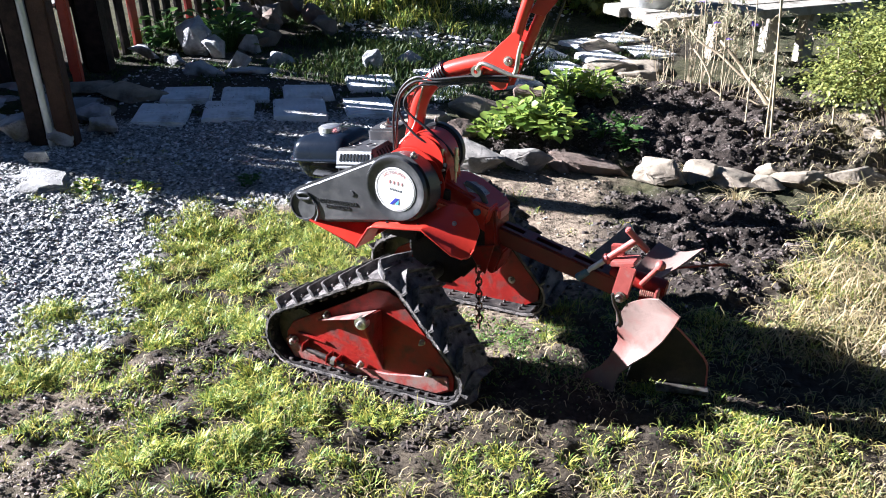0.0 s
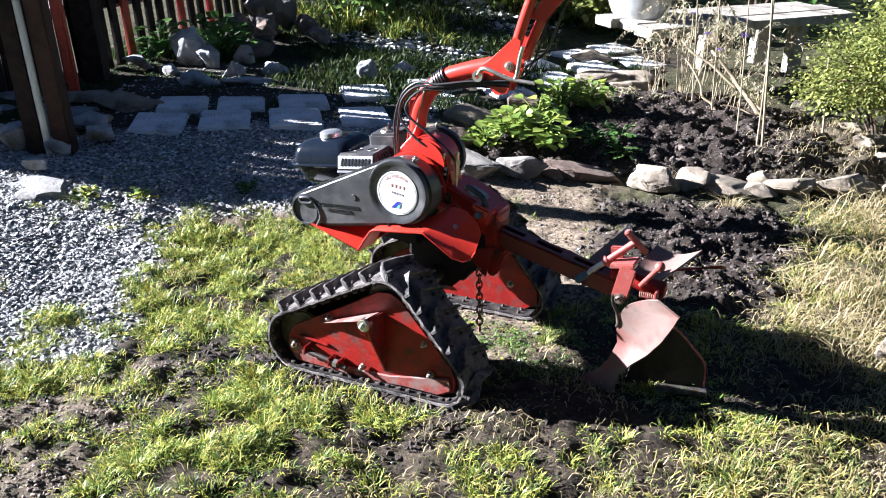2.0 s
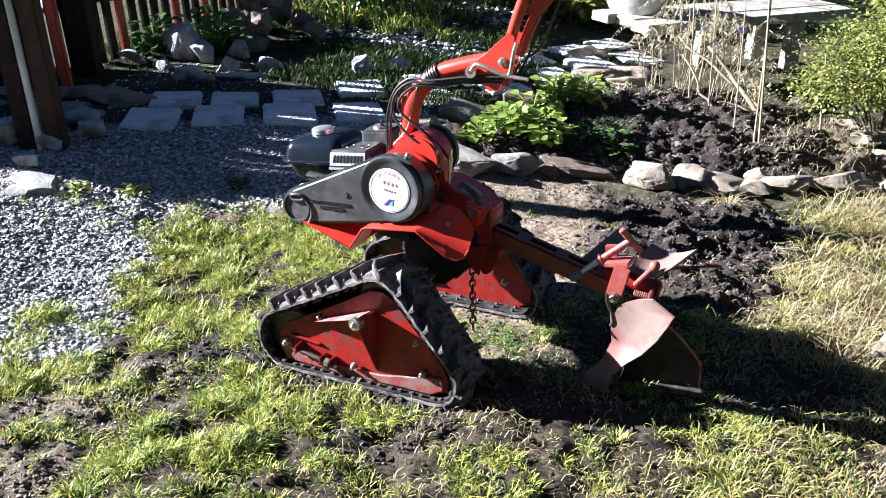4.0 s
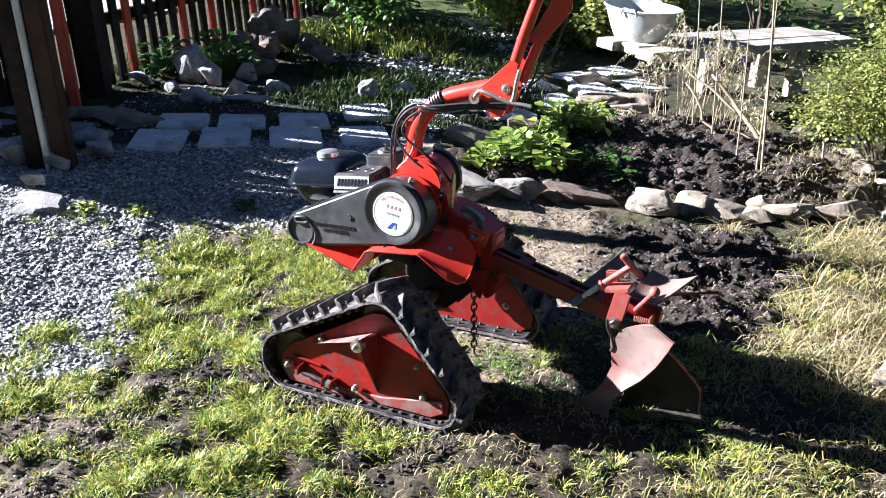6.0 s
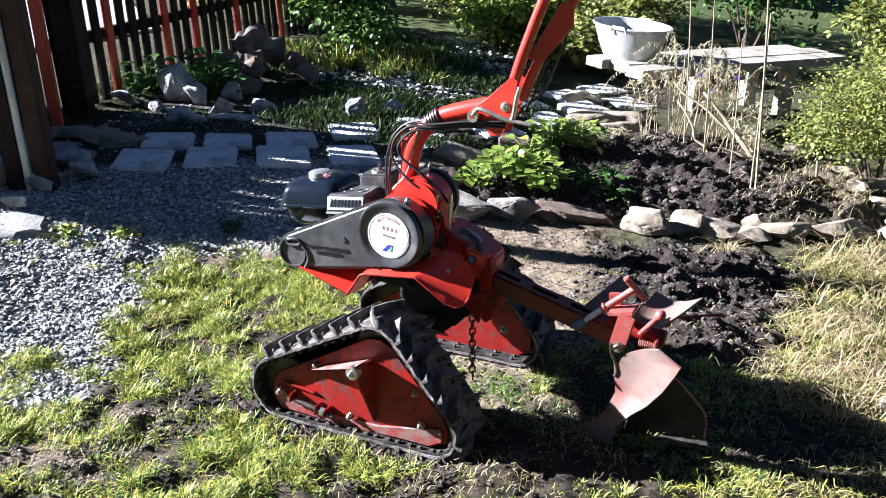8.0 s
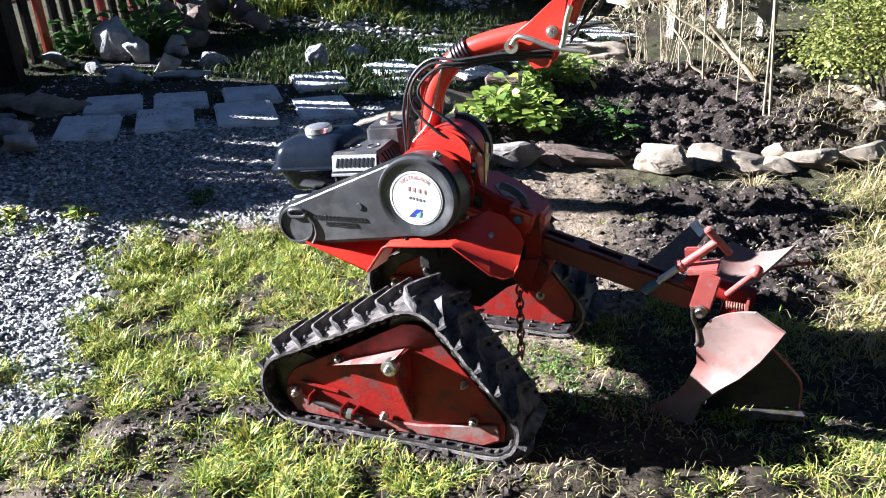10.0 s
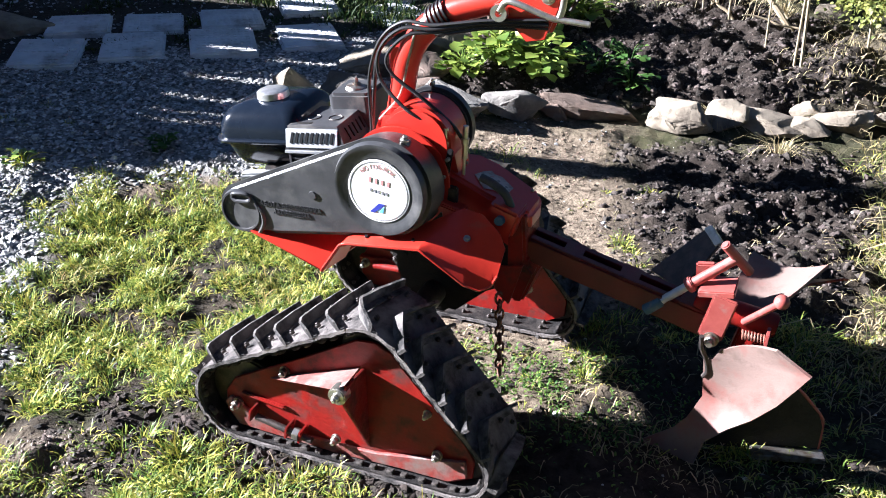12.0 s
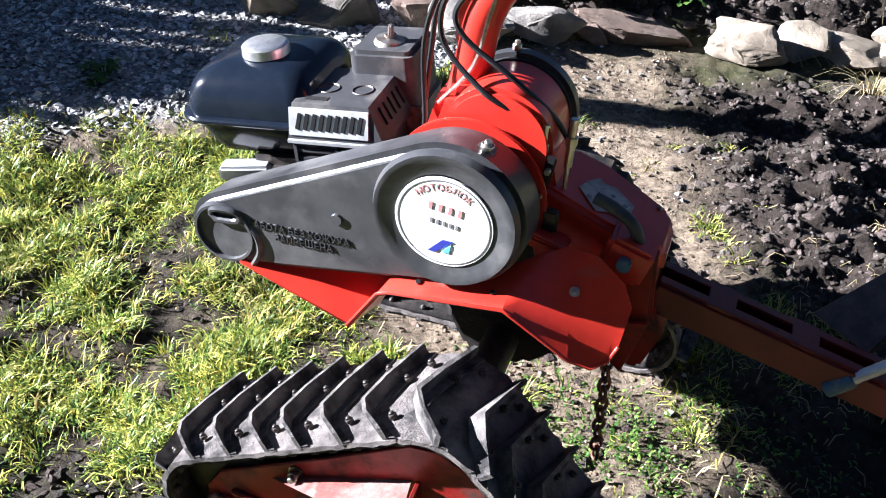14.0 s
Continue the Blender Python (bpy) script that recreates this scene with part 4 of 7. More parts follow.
    # wheels inside the belt
    for cx, cz, r in WHEELS:
        part("track_wheel", cyl((cx, Y(0.042), cz), (cx, Y(0.092), cz), r - 0.012, seg=28, bev=0.004), DARK_STEEL, tractor)
    # side plates
    outline = [(-0.262, 0.075), (-0.283, 0.04), (-0.284, -0.004), (-0.262, -0.03), (-0.235, -0.034), (0.0, -0.028), (0.17, -0.014), (0.213, 0.012),
               (0.214, 0.05), (0.2, 0.075), (0.055, 0.225), (0.025, 0.24), (-0.01, 0.235), (-0.12, 0.163)]
    plate = part("side_plate", prism(outline, Y(0.03), Y(0.036), 0.0015, 1), DARK_RED, tractor, "red-painted steel track side plate")
    if not far:      # the inner plate fills the belt, near-black to paint the shade inside
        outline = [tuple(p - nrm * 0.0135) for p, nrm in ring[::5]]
    part("side_plate", prism(outline, Y(0.095), Y(0.101), 0.0015, 1), DARK_RED if far else SHADE_BLACK_RED, tractor, "red-painted inner side plate" if far else "inner side plate coloured near-black for shade")
    yp = Y(0.03)

    def at(x, d, z):
        return (x, yp + out * d, z)
    # folded lower edge
    skirt = [(-0.283, 0.02), (-0.255, -0.026), (-0.05, -0.022), (0.08, -0.01), (0.17, -0.006), (0.205, 0.015), (0.2, 0.05), (0.12, 0.03), (0.03, 0.008), (-0.06, 0.0), (-0.2, -0.004), (-0.27, 0.035)]
    part("edge_plate", prism(skirt, yp, yp + out * 0.008, 0.002, 1), PALE_RED, plate, "lower plate worn to grey primer")
    # axle bracket: sloping cover plate and upright web
    cover_plate = [at(-0.185, 0.0, 0.1), at(-0.15, 0.0, 0.118), at(-0.004, 0.0, 0.18), at(0.012, 0.083, 0.206), at(-0.012, 0.083, 0.19)]
    part("bracket_cover", sheet(cover_plate, 0.006), PRIMER, plate, "bracket plate worn to pale primer")
    web = [at(0.004, 0.0, 0.182), at(0.012, 0.083, 0.203), at(0.008, 0.083, 0.16), at(0.014, 0.0, 0.012)]
    part("bracket_web", sheet(web, 0.006), DARK_RED, plate)
    part("hub", join(cyl(at(0, 0.07, 0.183), at(0, 0.093, 0.183), 0.0165, seg=24, bev=0.002), hexbolt(at(0, 0.093, 0.183), (0, out, 0), 0.0075, 0.008)), ZINC, plate,
         "zinc-plated hub washer and axle bolt")
    for x, z, r in ((-0.153, 0.126, 0.0082), (-0.048, 0.013, 0.0078), (0.149, 0.048, 0.0078), (0.125, 0.125, 0.0065)):
        part("bolt", hexbolt(at(x, 0.008 if z < 0.1 else 0, z), (0, out, 0), r, 0.011, r * 1.25), STEEL, plate)
    # belt tensioner
    part("tensioner_rod", cyl(at(-0.205, 0.022, 0.02), at(-0.09, 0.022, 0.004), 0.0065, seg=14), DARK_STEEL, plate)
    for x, z in ((-0.215, 0.023), (-0.14, 0.01), (-0.112, 0.008)):
        part("tensioner_bracket", box((0.005, 0.03, 0.026), pose(*at(x, 0.016, z), 0, 8, 0), 0.001), DARK_RED, plate)
    part("bolt", hexbolt(at(-0.254, 0.006, 0.025), (0, out, 0), 0.009, 0.014, 0.011), STEEL, plate)
    part("nut", cyl(at(-0.127, 0.022, 0.009), at(-0.115, 0.022, 0.008), 0.012, seg=6), ZINC, plate)
    part("tensioner_strip", box((0.09, 0.008, 0.007), pose(*at(-0.2, 0.004, 0.047), 0, 4, 0), 0.002), DARK_RED, plate)


track(False)
track(True)
far_fit = part("tensioner_bracket", box((0.1, 0.014, 0.03), pose(-0.232, 0.556, 0.036, 0, -4, 0), 0.002), DARK_RED, tractor)
part("tensioner_rod", cyl((-0.24, 0.54, 0.036), (-0.175, 0.54, 0.042), 0.008, seg=14), DARK_RED, far_fit)
part("bolt", hexbolt((-0.265, 0.548, 0.034), (0, -1, 0), 0.009, 0.014, 0.011), STEEL, far_fit)

# axle and gearbox between the tracks
part("axle", cyl((0.02, 0.1, 0.19), (0.02, 0.53, 0.19), 0.024, seg=20), DARK_STEEL, tractor)
for yy in (0.155, 0.405):
    part("axle_flange", cyl((0.02, yy - 0.01, 0.19), (0.02, yy + 0.01, 0.19), 0.05, seg=24, bev=0.003), DARK_STEEL, tractor)
gear = part("gearbox", prism([(-0.07, 0.36), (-0.065, 0.2), (-0.03, 0.14), (0.05, 0.14), (0.12, 0.21), (0.19, 0.25), (0.195, 0.3), (0.12, 0.42), (-0.05, 0.43)], 0.27, 0.42, 0.014), OILY_SHADE, tractor,
            "oily black gearbox housing")
# block added to keep the sun off the far track's inner plate
part("sump", prism([(-0.14, 0.235), (-0.14, 0.15), (-0.1, 0.11), (0.03, 0.1), (0.06, 0.14), (0.06, 0.235)], 0.4, 0.51, 0.012), OILY_SHADE, gear)
for x, z in ((-0.12, 0.16), (-0.05, 0.13), (0.03, 0.14)):
    part("bolt", hexbolt((x, 0.4, z), (0, -1, 0), 0.007, 0.007), DARK_STEEL, gear)
# second block added below the engine to cast shade on the far track
part("crankcase", prism([(-0.36, 0.38), (-0.34, 0.29), (-0.28, 0.275), (-0.1, 0.27), (-0.05, 0.3), (-0.05, 0.38)], 0.37, 0.5, 0.015), OILY_SHADE, tractor, "black block added under the engine for shade")
for x, z in ((0.125, 0.06), (0.06, 0.15), (-0.12, 0.06)):
    part("bolt", hexbolt((x, 0.563, z), (0, -1, 0), 0.008, 0.008, 0.011), STEEL, tractor)
part("front_frame", prism([(-0.38, 0.3), (-0.3, 0.282), (-0.12, 0.272), (-0.02, 0.27), (-0.02, 0.34), (-0.38, 0.34)], 0.235, 0.44, 0.008), OILY_SHADE, tractor)

# mudguard
part("mudguard_step", sheet([(-0.295, 0.13, 0.312), (-0.142, 0.12, 0.274), (-0.095, 0.22, 0.305), (-0.24, 0.26, 0.335)], 0.004), RED, tractor)
lip = [Vector(p) for p in ((-0.142, 0.118, 0.274), (-0.104, 0.118, 0.337), (-0.09, 0.118, 0.343), (0.048, 0.118, 0.365), (0.06, 0.119, 0.358), (0.13, 0.127, 0.312), (0.156, 0.134, 0.304), (0.172, 0.146, 0.31), (0.18, 0.156, 0.328))]
back = [Vector(p) for p in ((-0.12, 0.165, 0.286), (-0.09, 0.172, 0.354), (-0.078, 0.173, 0.361), (0.046, 0.178, 0.392), (0.062, 0.182, 0.402), (0.1, 0.19, 0.424), (0.135, 0.19, 0.42), (0.17, 0.184, 0.395), (0.184, 0.176, 0.372))]
guard = bmesh.new()
rows = [[guard.verts.new(p.lerp(q, j / 4)) for j in range(5)] for p, q in zip(lip, back)]
for p, q in zip(rows, rows[1:]):
    for j in range(4):
        guard.faces.new((p[j], q[j], q[j + 1], p[j + 1]))
bmesh.ops.recalc_face_normals(guard, faces=guard.faces)
bmesh.ops.solidify(guard, geom=guard.faces, thickness=0.004)
mud = part("mudguard", guard, RED, tractor, "bent red sheet-steel mudguard", 30)
part("hem", tube(lip, 0.0022, 8, 1), RED, mud)
for p in ((-0.06, 0.137, 0.3555), (0.03, 0.137, 0.3705)):
    part("hole", cyl(p, (p[0], p[1] - 0.001, p[2] + 0.0022), 0.003, seg=12), CABLE, mud)
part("bolt", hexbolt((0.118, 0.165, 0.382), (0, -0.8, 0.6), 0.004, 0.004, 0.006), STEEL, mud)

# belt guard
BELT_BIG, BELT_SMALL = (-0.034, 0.452, 0.0915), (-0.316, 0.348, 0.05)
line = [(p.x, p.y) for p, _ in hull_points([BELT_BIG, BELT_SMALL], 0.012)]
shell = prism(line, 0.137, 0.215, 0.01, 5)
for v in shell.verts:
    v.co.z -= 0.012 * max(0, min(1, (v.co.y - 0.15) / 0.06))
cover = part("belt_guard", shell, PLASTIC, tractor, "black plastic drive belt guard", 30)


def on_face(x, z, d=0.0):
    return Matrix.Translation((x, 0.137 - d, z)) @ Matrix.Rotation(radians(90), 4, "X")


part("raised_ring", lathe([(0.058, 0.0), (0.058, 0.004), (0.071, 0.006), (0.077, 0.009), (0.083, 0.009), (0.087, 0.0)], on_face(-0.034, 0.454), 64), PLASTIC, cover)
part("raised_ring", lathe([(0.036, -0.002), (0.037, 0.005), (0.0405, 0.005), (0.043, -0.002)], on_face(-0.316, 0.348), 40), PLASTIC, cover)
part("back_plate", cyl((BELT_BIG[0], 0.216, BELT_BIG[1] - 0.01), (BELT_BIG[0], 0.221, BELT_BIG[1] - 0.01), BELT_BIG[2] + 0.004, seg=64, bev=0.001), RED, cover, "red steel back plate of the guard")
sticker = part("sticker", cyl((-0.034, 0.1335, 0.452), (-0.034, 0.131, 0.452), 0.0575, seg=64), STICKER, cover, "round white sticker with printing")
part("sticker_line", lathe([(0.0535, 0.0), (0.0535, 0.0006), (0.0545, 0.0006), (0.0545, 0.0)], on_face(-0.034, 0.452, 0.006), 64), INK_BLACK, sticker)
part("slot_rim", tube([(-0.334, 0.136, 0.372), (-0.327, 0.132, 0.382), (-0.303, 0.132, 0.386), (-0.293, 0.134, 0.38), (-0.298, 0.134, 0.371), (-0.325, 0.134, 0.366)], 0.0042, 8, closed=True), PLASTIC, cover)
part("bolt", hexbolt((-0.004, 0.168, 0.534), (0.2, -0.3, 1), 0.008, 0.009, 0.011), ZINC, cover)
part("rib", tube([(-0.298, 0.136, 0.376), (-0.275, 0.136, 0.36), (-0.268, 0.136, 0.335), (-0.278, 0.136, 0.31)], 0.004, 8), PLASTIC, cover)
part("boss", lathe([(0.0, 0.003), (0.007, 0.003), (0.008, 0.0)], on_face(-0.165, 0.413), 16), PLASTIC, cover)


def lettering(text, x, z, size, mat, parent, d, depth=0.0006, turn=0.0, name="lettering"):
    cu = bpy.data.curves.new(name, "FONT")
    cu.body, cu.size, cu.extrude, cu.align_x, cu.align_y = text, size, depth, "CENTER", "CENTER"
    tmp = bpy.data.objects.new(name, cu)
    scene.collection.objects.link(tmp)
    me = bpy.data.meshes.new_from_object(tmp.evaluated_get(bpy.context.evaluated_depsgraph_get()))
    bpy.data.objects.remove(tmp)
    me.materials.clear()
    me.materials.append(mat)
    ob = new(name, me)
    ob.parent = parent
    ob.matrix_local = Matrix.Translation(-origin_of(parent)) @ on_face(x, z, d) @ Matrix.Rotation(turn, 4, "Z")
    return ob


# print on the sticker: the kind of machine along the rim, then bars for its make and model, and an emblem
word = "МОТОБЛОК"
for k, ch in enumerate(word):
    a = radians(90 + 9 + 33 - (k / (len(word) - 1)) * 78)
    lettering(ch, -0.034 + 0.045 * math.cos(a), 0.452 + 0.045 * math.sin(a), 0.0115, INK_RED, sticker, 0.0065, 0.0002, turn=a - radians(90))
for k in range(4):
    part("print_bar", box((0.0042, 0.0012, 0.0095), pose(-0.05 + 0.0115 * k, 0.1307, 0.4715 - 0.0008 * k, 0, 3, 0), 0), INK_RED, sticker)
for k in range(5):
    part("print_bar", box((0.003, 0.0012, 0.006), pose(-0.048 + 0.0075 * k, 0.1307, 0.4525 - 0.0006 * k, 0, 3, 0), 0), INK_BLACK, sticker)
part("emblem", sheet([(-0.05, 0.1305, 0.411), (-0.04, 0.1305, 0.411), (-0.02, 0.1305, 0.43), (-0.033, 0.1305, 0.43)], 0.0012), INK_BLUE, sticker)
part("emblem", sheet([(-0.033, 0.1305, 0.413), (-0.024, 0.1305, 0.413), (-0.022, 0.1305, 0.425), (-0.026, 0.1305, 0.422)], 0.0012), INK_CYAN, sticker)
lettering("РАБОТА БЕЗ КОЖУХА", -0.215, 0.378, 0.0125, PLASTIC, cover, 0.001, 0.0012, radians(5))
lettering("ЗАПРЕЩЕНА", -0.208, 0.365, 0.0125, PLASTIC, cover, 0.001, 0.0012, radians(5))

# engine


def eng(x, y, z, rz=0, rx=0):
    """A pose on the engine, which sits nose down on the frame."""
    return Matrix.Translation((x, y, z)) @ Matrix.Rotation(radians(-8.5), 4, "Y") @ Matrix.Rotation(radians(3 + rz), 4, "Z") @ Matrix.Rotation(radians(rx), 4, "X")


def eng_abs(x, y, zc):
    """The same for shapes drawn at their true height, turned about the height zc."""
    return eng(x, y, zc) @ Matrix.Translation((0, 0, -zc))


part("engine_block", box((0.14, 0.14, 0.1), eng(-0.29, 0.34, 0.33), 0.012), DARK_STEEL, tractor, "dark engine crankcase")
part("engine_fins", join(*[box((0.09, 0.12, 0.004), eng(-0.24, 0.33, 0.305 + 0.011 * k), 0.001) for k in range(6)]), SILVER, tractor)
part("bracket", box((0.07, 0.03, 0.02), eng(-0.36, 0.27, 0.352, 12), 0.004), SILVER, tractor, "bright metal engine bracket")
tank_m = eng_abs(-0.358, 0.352, 0.44)


def rounded_slab(sx, sy, z0, z1, r, m, top_in=0.0, bev=0.01):
    pts = []
    for cx, cy, a0 in ((1, 1, 0), (-1, 1, 90), (-1, -1, 180), (1, -1, 270)):
        for k in range(7):
            a = radians(a0 + 15 * k)
            pts.append((cx * (sx / 2 - r) + r * math.cos(a), cy * (sy / 2 - r) + r * math.sin(a)))
    bm = prism(pts, z0, z1, 0, 1, "z")
    for v in bm.verts:
        if v.co.z > (z0 + z1) / 2:
            v.co.x *= 1 - top_in
            v.co.y *= 1 - top_in
    edges = [e for e in bm.edges if all(abs(v.co.z - z1) < 1e-6 for v in e.verts)]
    if bev:
        bmesh.ops.bevel(bm, geom=edges, offset=bev, segments=4, affect="EDGES")
    bmesh.ops.transform(bm, matrix=m, verts=bm.verts)
    return bm




def loft_tank(sx, sy, r, profile, m):
    """A body of rounded-rectangle sections; profile: (height, inset) pairs."""
    bm = bmesh.new()
    rings = []
    for z, ins in profile:
        rr = max(r - ins * 0.35, 0.004)
        hx, hy = sx / 2 - ins - rr, sy / 2 - ins - rr
        ring = []
        for cx, cy, a0 in ((1, 1, 0), (-1, 1, 90), (-1, -1, 180), (1, -1, 270)):
            for k in range(7):
                a = radians(a0 + 15 * k)
                ring.append(bm.verts.new((cx * hx + rr * math.cos(a), cy * hy + rr * math.sin(a), z)))
        rings.append(ring)
    for a, b in zip(rings, rings[1:]):
        for j in range(len(a)):
            i = (j + 1) % len(a)
            bm.faces.new((a[j], a[i], b[i], b[j]))
    bm.faces.new(rings[0][::-1])
    bm.faces.new(rings[-1])
    bmesh.ops.transform(bm, matrix=m, verts=bm.verts)
    return bm


tank = part("fuel_tank", loft_tank(0.186, 0.186, 0.03, [(0.433, 0.0), (0.446, 0.001), (0.46, 0.004), (0.472, 0.009), (0.482, 0.017), (0.489, 0.029), (0.4935, 0.046), (0.4955, 0.072)], tank_m), GLOSS_BLACK, tractor, "glossy black fuel tank", 60)
part("tank_seam", loft_tank(0.204, 0.204, 0.04, [(0.4262, 0.006), (0.4265, 0.002), (0.429, 0.0), (0.4318, 0.0), (0.4342, 0.002), (0.4346, 0.007)], tank_m), GLOSS_BLACK, tank)
part("tank_bottom", loft_tank(0.18, 0.18, 0.03, [(0.368, 0.034), (0.374, 0.024), (0.39, 0.015), (0.41, 0.008), (0.4275, 0.004)], tank_m), GLOSS_BLACK, tank)
cap_at = eng(-0.36, 0.337, 0.49)
part("fuel_cap", lathe([(0.0, 0.021), (0.026, 0.0205), (0.031, 0.017), (0.032, 0.005), (0.029, 0.004), (0.029, -0.006)], cap_at, 40), CHROME, tank, "chrome fuel cap")
box_m = eng_abs(-0.224, 0.315, 0.44) @ Matrix.Translation((0, 0, 0.033))


def shield_bm(w, front, back_, z0, z1, z2, slant, chamfer):
    """A cover with upright sides to z1, then drawn in to z2 at the front and the two ends."""
    bm = bmesh.new()
    rings = [[(-w / 2, front, z0), (w / 2, front, z0), (w / 2, back_, z0), (-w / 2, back_, z0)],
             [(-w / 2, front, z1), (w / 2, front, z1), (w / 2, back_, z1), (-w / 2, back_, z1)],
             [(-w / 2 + chamfer * 0.3, front + slant, z2), (w / 2 - chamfer, front + slant, z2), (w / 2 - chamfer, back_, z2), (-w / 2 + chamfer * 0.3, back_, z2)]]
    rows_ = [[bm.verts.new(p) for p in r] for r in rings]
    for a, b in zip(rows_, rows_[1:]):
        for j in range(4):
            bm.faces.new((a[j], a[(j + 1) % 4], b[(j + 1) % 4], b[j]))
    bm.faces.new(rows_[0][::-1])
    bm.faces.new(rows_[2])
    bevel(bm, 0.003, 2)
    bmesh.ops.transform(bm, matrix=box_m, verts=bm.verts)
    return bm


muff = part("muffler_shield", shield_bm(0.128, -0.064, 0.06, 0.402, 0.409, 0.452, 0.012, 0.02), GREY_PLASTIC, tractor, "slotted grey muffler heat shield")
part("shield_body", shield_bm(0.116, -0.058, 0.056, 0.33, 0.396, 0.401, 0.001, 0.002), DARK_STEEL, muff)
lean_ = math.degrees(math.atan2(0.012, 0.043))
part("shield_face", box((0.108, 0.003, 0.036), box_m @ pose(-0.008, -0.0592, 0.43, -lean_, 0, 0), 0.001), SILVER, muff, "bright slotted face")
for k in range(9):
    part("slot", box((0.0055, 0.004, 0.021), box_m @ pose(-0.048 + 0.0103 * k, -0.0602, 0.431, -lean_, 12, 0), 0.0005), CABLE, muff)
for k in range(5):
    part("slot", box((0.004, 0.005, 0.024), box_m @ pose(0.0545, -0.03 + 0.016 * k, 0.432, 0, -25, 0), 0.0005), CABLE, muff)
part("shield_lip", box((0.13, 0.004, 0.006), box_m @ pose(0, -0.065, 0.405, 0, 0, 0), 0.001), SILVER, muff)
for k in range(5):
    part("grille_bar", box((0.116, 0.005, 0.006), box_m @ pose(0, -0.06, 0.345 + 0.0115 * k, 0, 0, 0), 0.001), GREY_PLASTIC, muff)
for sx in (-0.057, 0.0, 0.057):
    part("grille_post", box((0.006, 0.006, 0.066), box_m @ pose(sx, -0.061, 0.367, 0, 0, 0), 0.001), GREY_PLASTIC, muff)
for sx in (-0.026, 0.02):
    part("dimple", lathe([(0.0, -0.006), (0.008, -0.006), (0.0125, 0.0), (0.0135, 0.0012), (0.0145, 0.0)], box_m @ Matrix.Translation((sx, -0.005, 0.4524)), 20), DARK_STEEL, muff)
part("maker_bar", box((0.03, 0.009, 0.0012), box_m @ pose(-0.03, -0.036, 0.4522), 0), DARK_STEEL, muff)
air = part("air_cleaner", rounded_slab(0.09, 0.1, 0.44, 0.518, 0.012, eng_abs(-0.212, 0.41, 0.5), 0.03, 0.006), GREY_PLASTIC, tractor, "square black air cleaner housing")
part("air_cleaner_base", rounded_slab(0.098, 0.108, 0.37, 0.44, 0.012, eng_abs(-0.212, 0.41, 0.5), 0, 0.002), PLASTIC, air)
part("wing_nut", join(lathe([(0.022, 0), (0.019, 0.006), (0.008, 0.009), (0.008, 0.012), (0.0, 0.012)], Matrix.Translation((-0.212, 0.4, 0.517)), 24),
                      box((0.006, 0.014, 0.016), pose(-0.212, 0.4, 0.534, 0, 0, 30), 0.002)), STEEL, air, "steel wing nut")
part("throttle_plate", box((0.03, 0.006, 0.05), eng(-0.155, 0.36, 0.43), 0.001), STEEL, tractor)
part("recoil_starter", cyl((-0.3, 0.42, 0.35), (-0.3, 0.45, 0.35), 0.075, seg=36, bev=0.01), GLOSS_BLACK, tractor)

# clutch drum and column foot
part("clutch_drum", cyl((-0.01, 0.225, 0.51), (-0.01, 0.312, 0.51), 0.066, seg=48, bev=0.006), RED, tractor, "red clutch drum housing", 45)
part("drum_band", cyl((-0.01, 0.312, 0.51), (-0.01, 0.338, 0.51), 0.072, seg=48, bev=0.006), PLASTIC, tractor, "black band at the end of the drum", 45)
part("drum_bolt", hexbolt((-0.022, 0.322, 0.582), (0, 0, 1), 0.006, 0.008), ZINC, tractor)
part("column_foot", prism([(-0.11, 0.47), (-0.02, 0.44), (0.07, 0.42), (0.05, 0.5), (-0.03, 0.56), (-0.09, 0.55)], 0.245, 0.325, 0.012), RED, tractor)
col = part("steering_column", tube([(-0.075, MID, 0.5), (-0.062, MID, 0.58), (-0.052, MID, 0.64), (-0.025, MID, 0.69), (0.02, MID, 0.728), (0.075, MID, 0.752), (0.145, MID, 0.775)], 0.0225, 18), RED,
           tractor, "bent red handlebar column")
part("gusset", sheet([(-0.085, MID, 0.66), (-0.06, MID, 0.66), (-0.06, MID, 0.56), (-0.085, MID, 0.6)], 0.02), RED, col)
for yy in (0.262, 0.308):
    part("hinge_plate", sheet([(0.105, yy, 0.76), (0.13, yy, 0.742), (0.165, yy, 0.708), (0.195, yy, 0.716), (0.215, yy, 0.772), (0.222, yy, 0.85), (0.205, yy, 0.856), (0.15, yy, 0.8)], 0.005), RED, col)
part("hinge_bolt", join(hexbolt((0.196, 0.259, 0.785), (0, -1, 0), 0.009, 0.01, 0.012), cyl((0.196, 0.26, 0.785), (0.196, 0.312, 0.785), 0.006)), ZINC, col)
part("handle_arm", tube([(0.198, MID - 0.012, 0.8), (0.222, MID - 0.012, 0.9), (0.262, MID - 0.012, 1.03), (0.30, MID - 0.012, 1.13)], 0.0135, 14), RED, col)
part("handle_arm", tube([(0.222, MID + 0.012, 0.8), (0.258, MID + 0.012, 0.9), (0.322, MID + 0.012, 1.03), (0.36, MID + 0.012, 1.13)], 0.0125, 14), RED, col)
part("arm_plate", sheet([(0.232, MID, 0.9), (0.27, MID, 0.895), (0.335, MID, 0.985), (0.33, MID, 1.04), (0.3, MID, 1.03)], 0.006), RED, col)
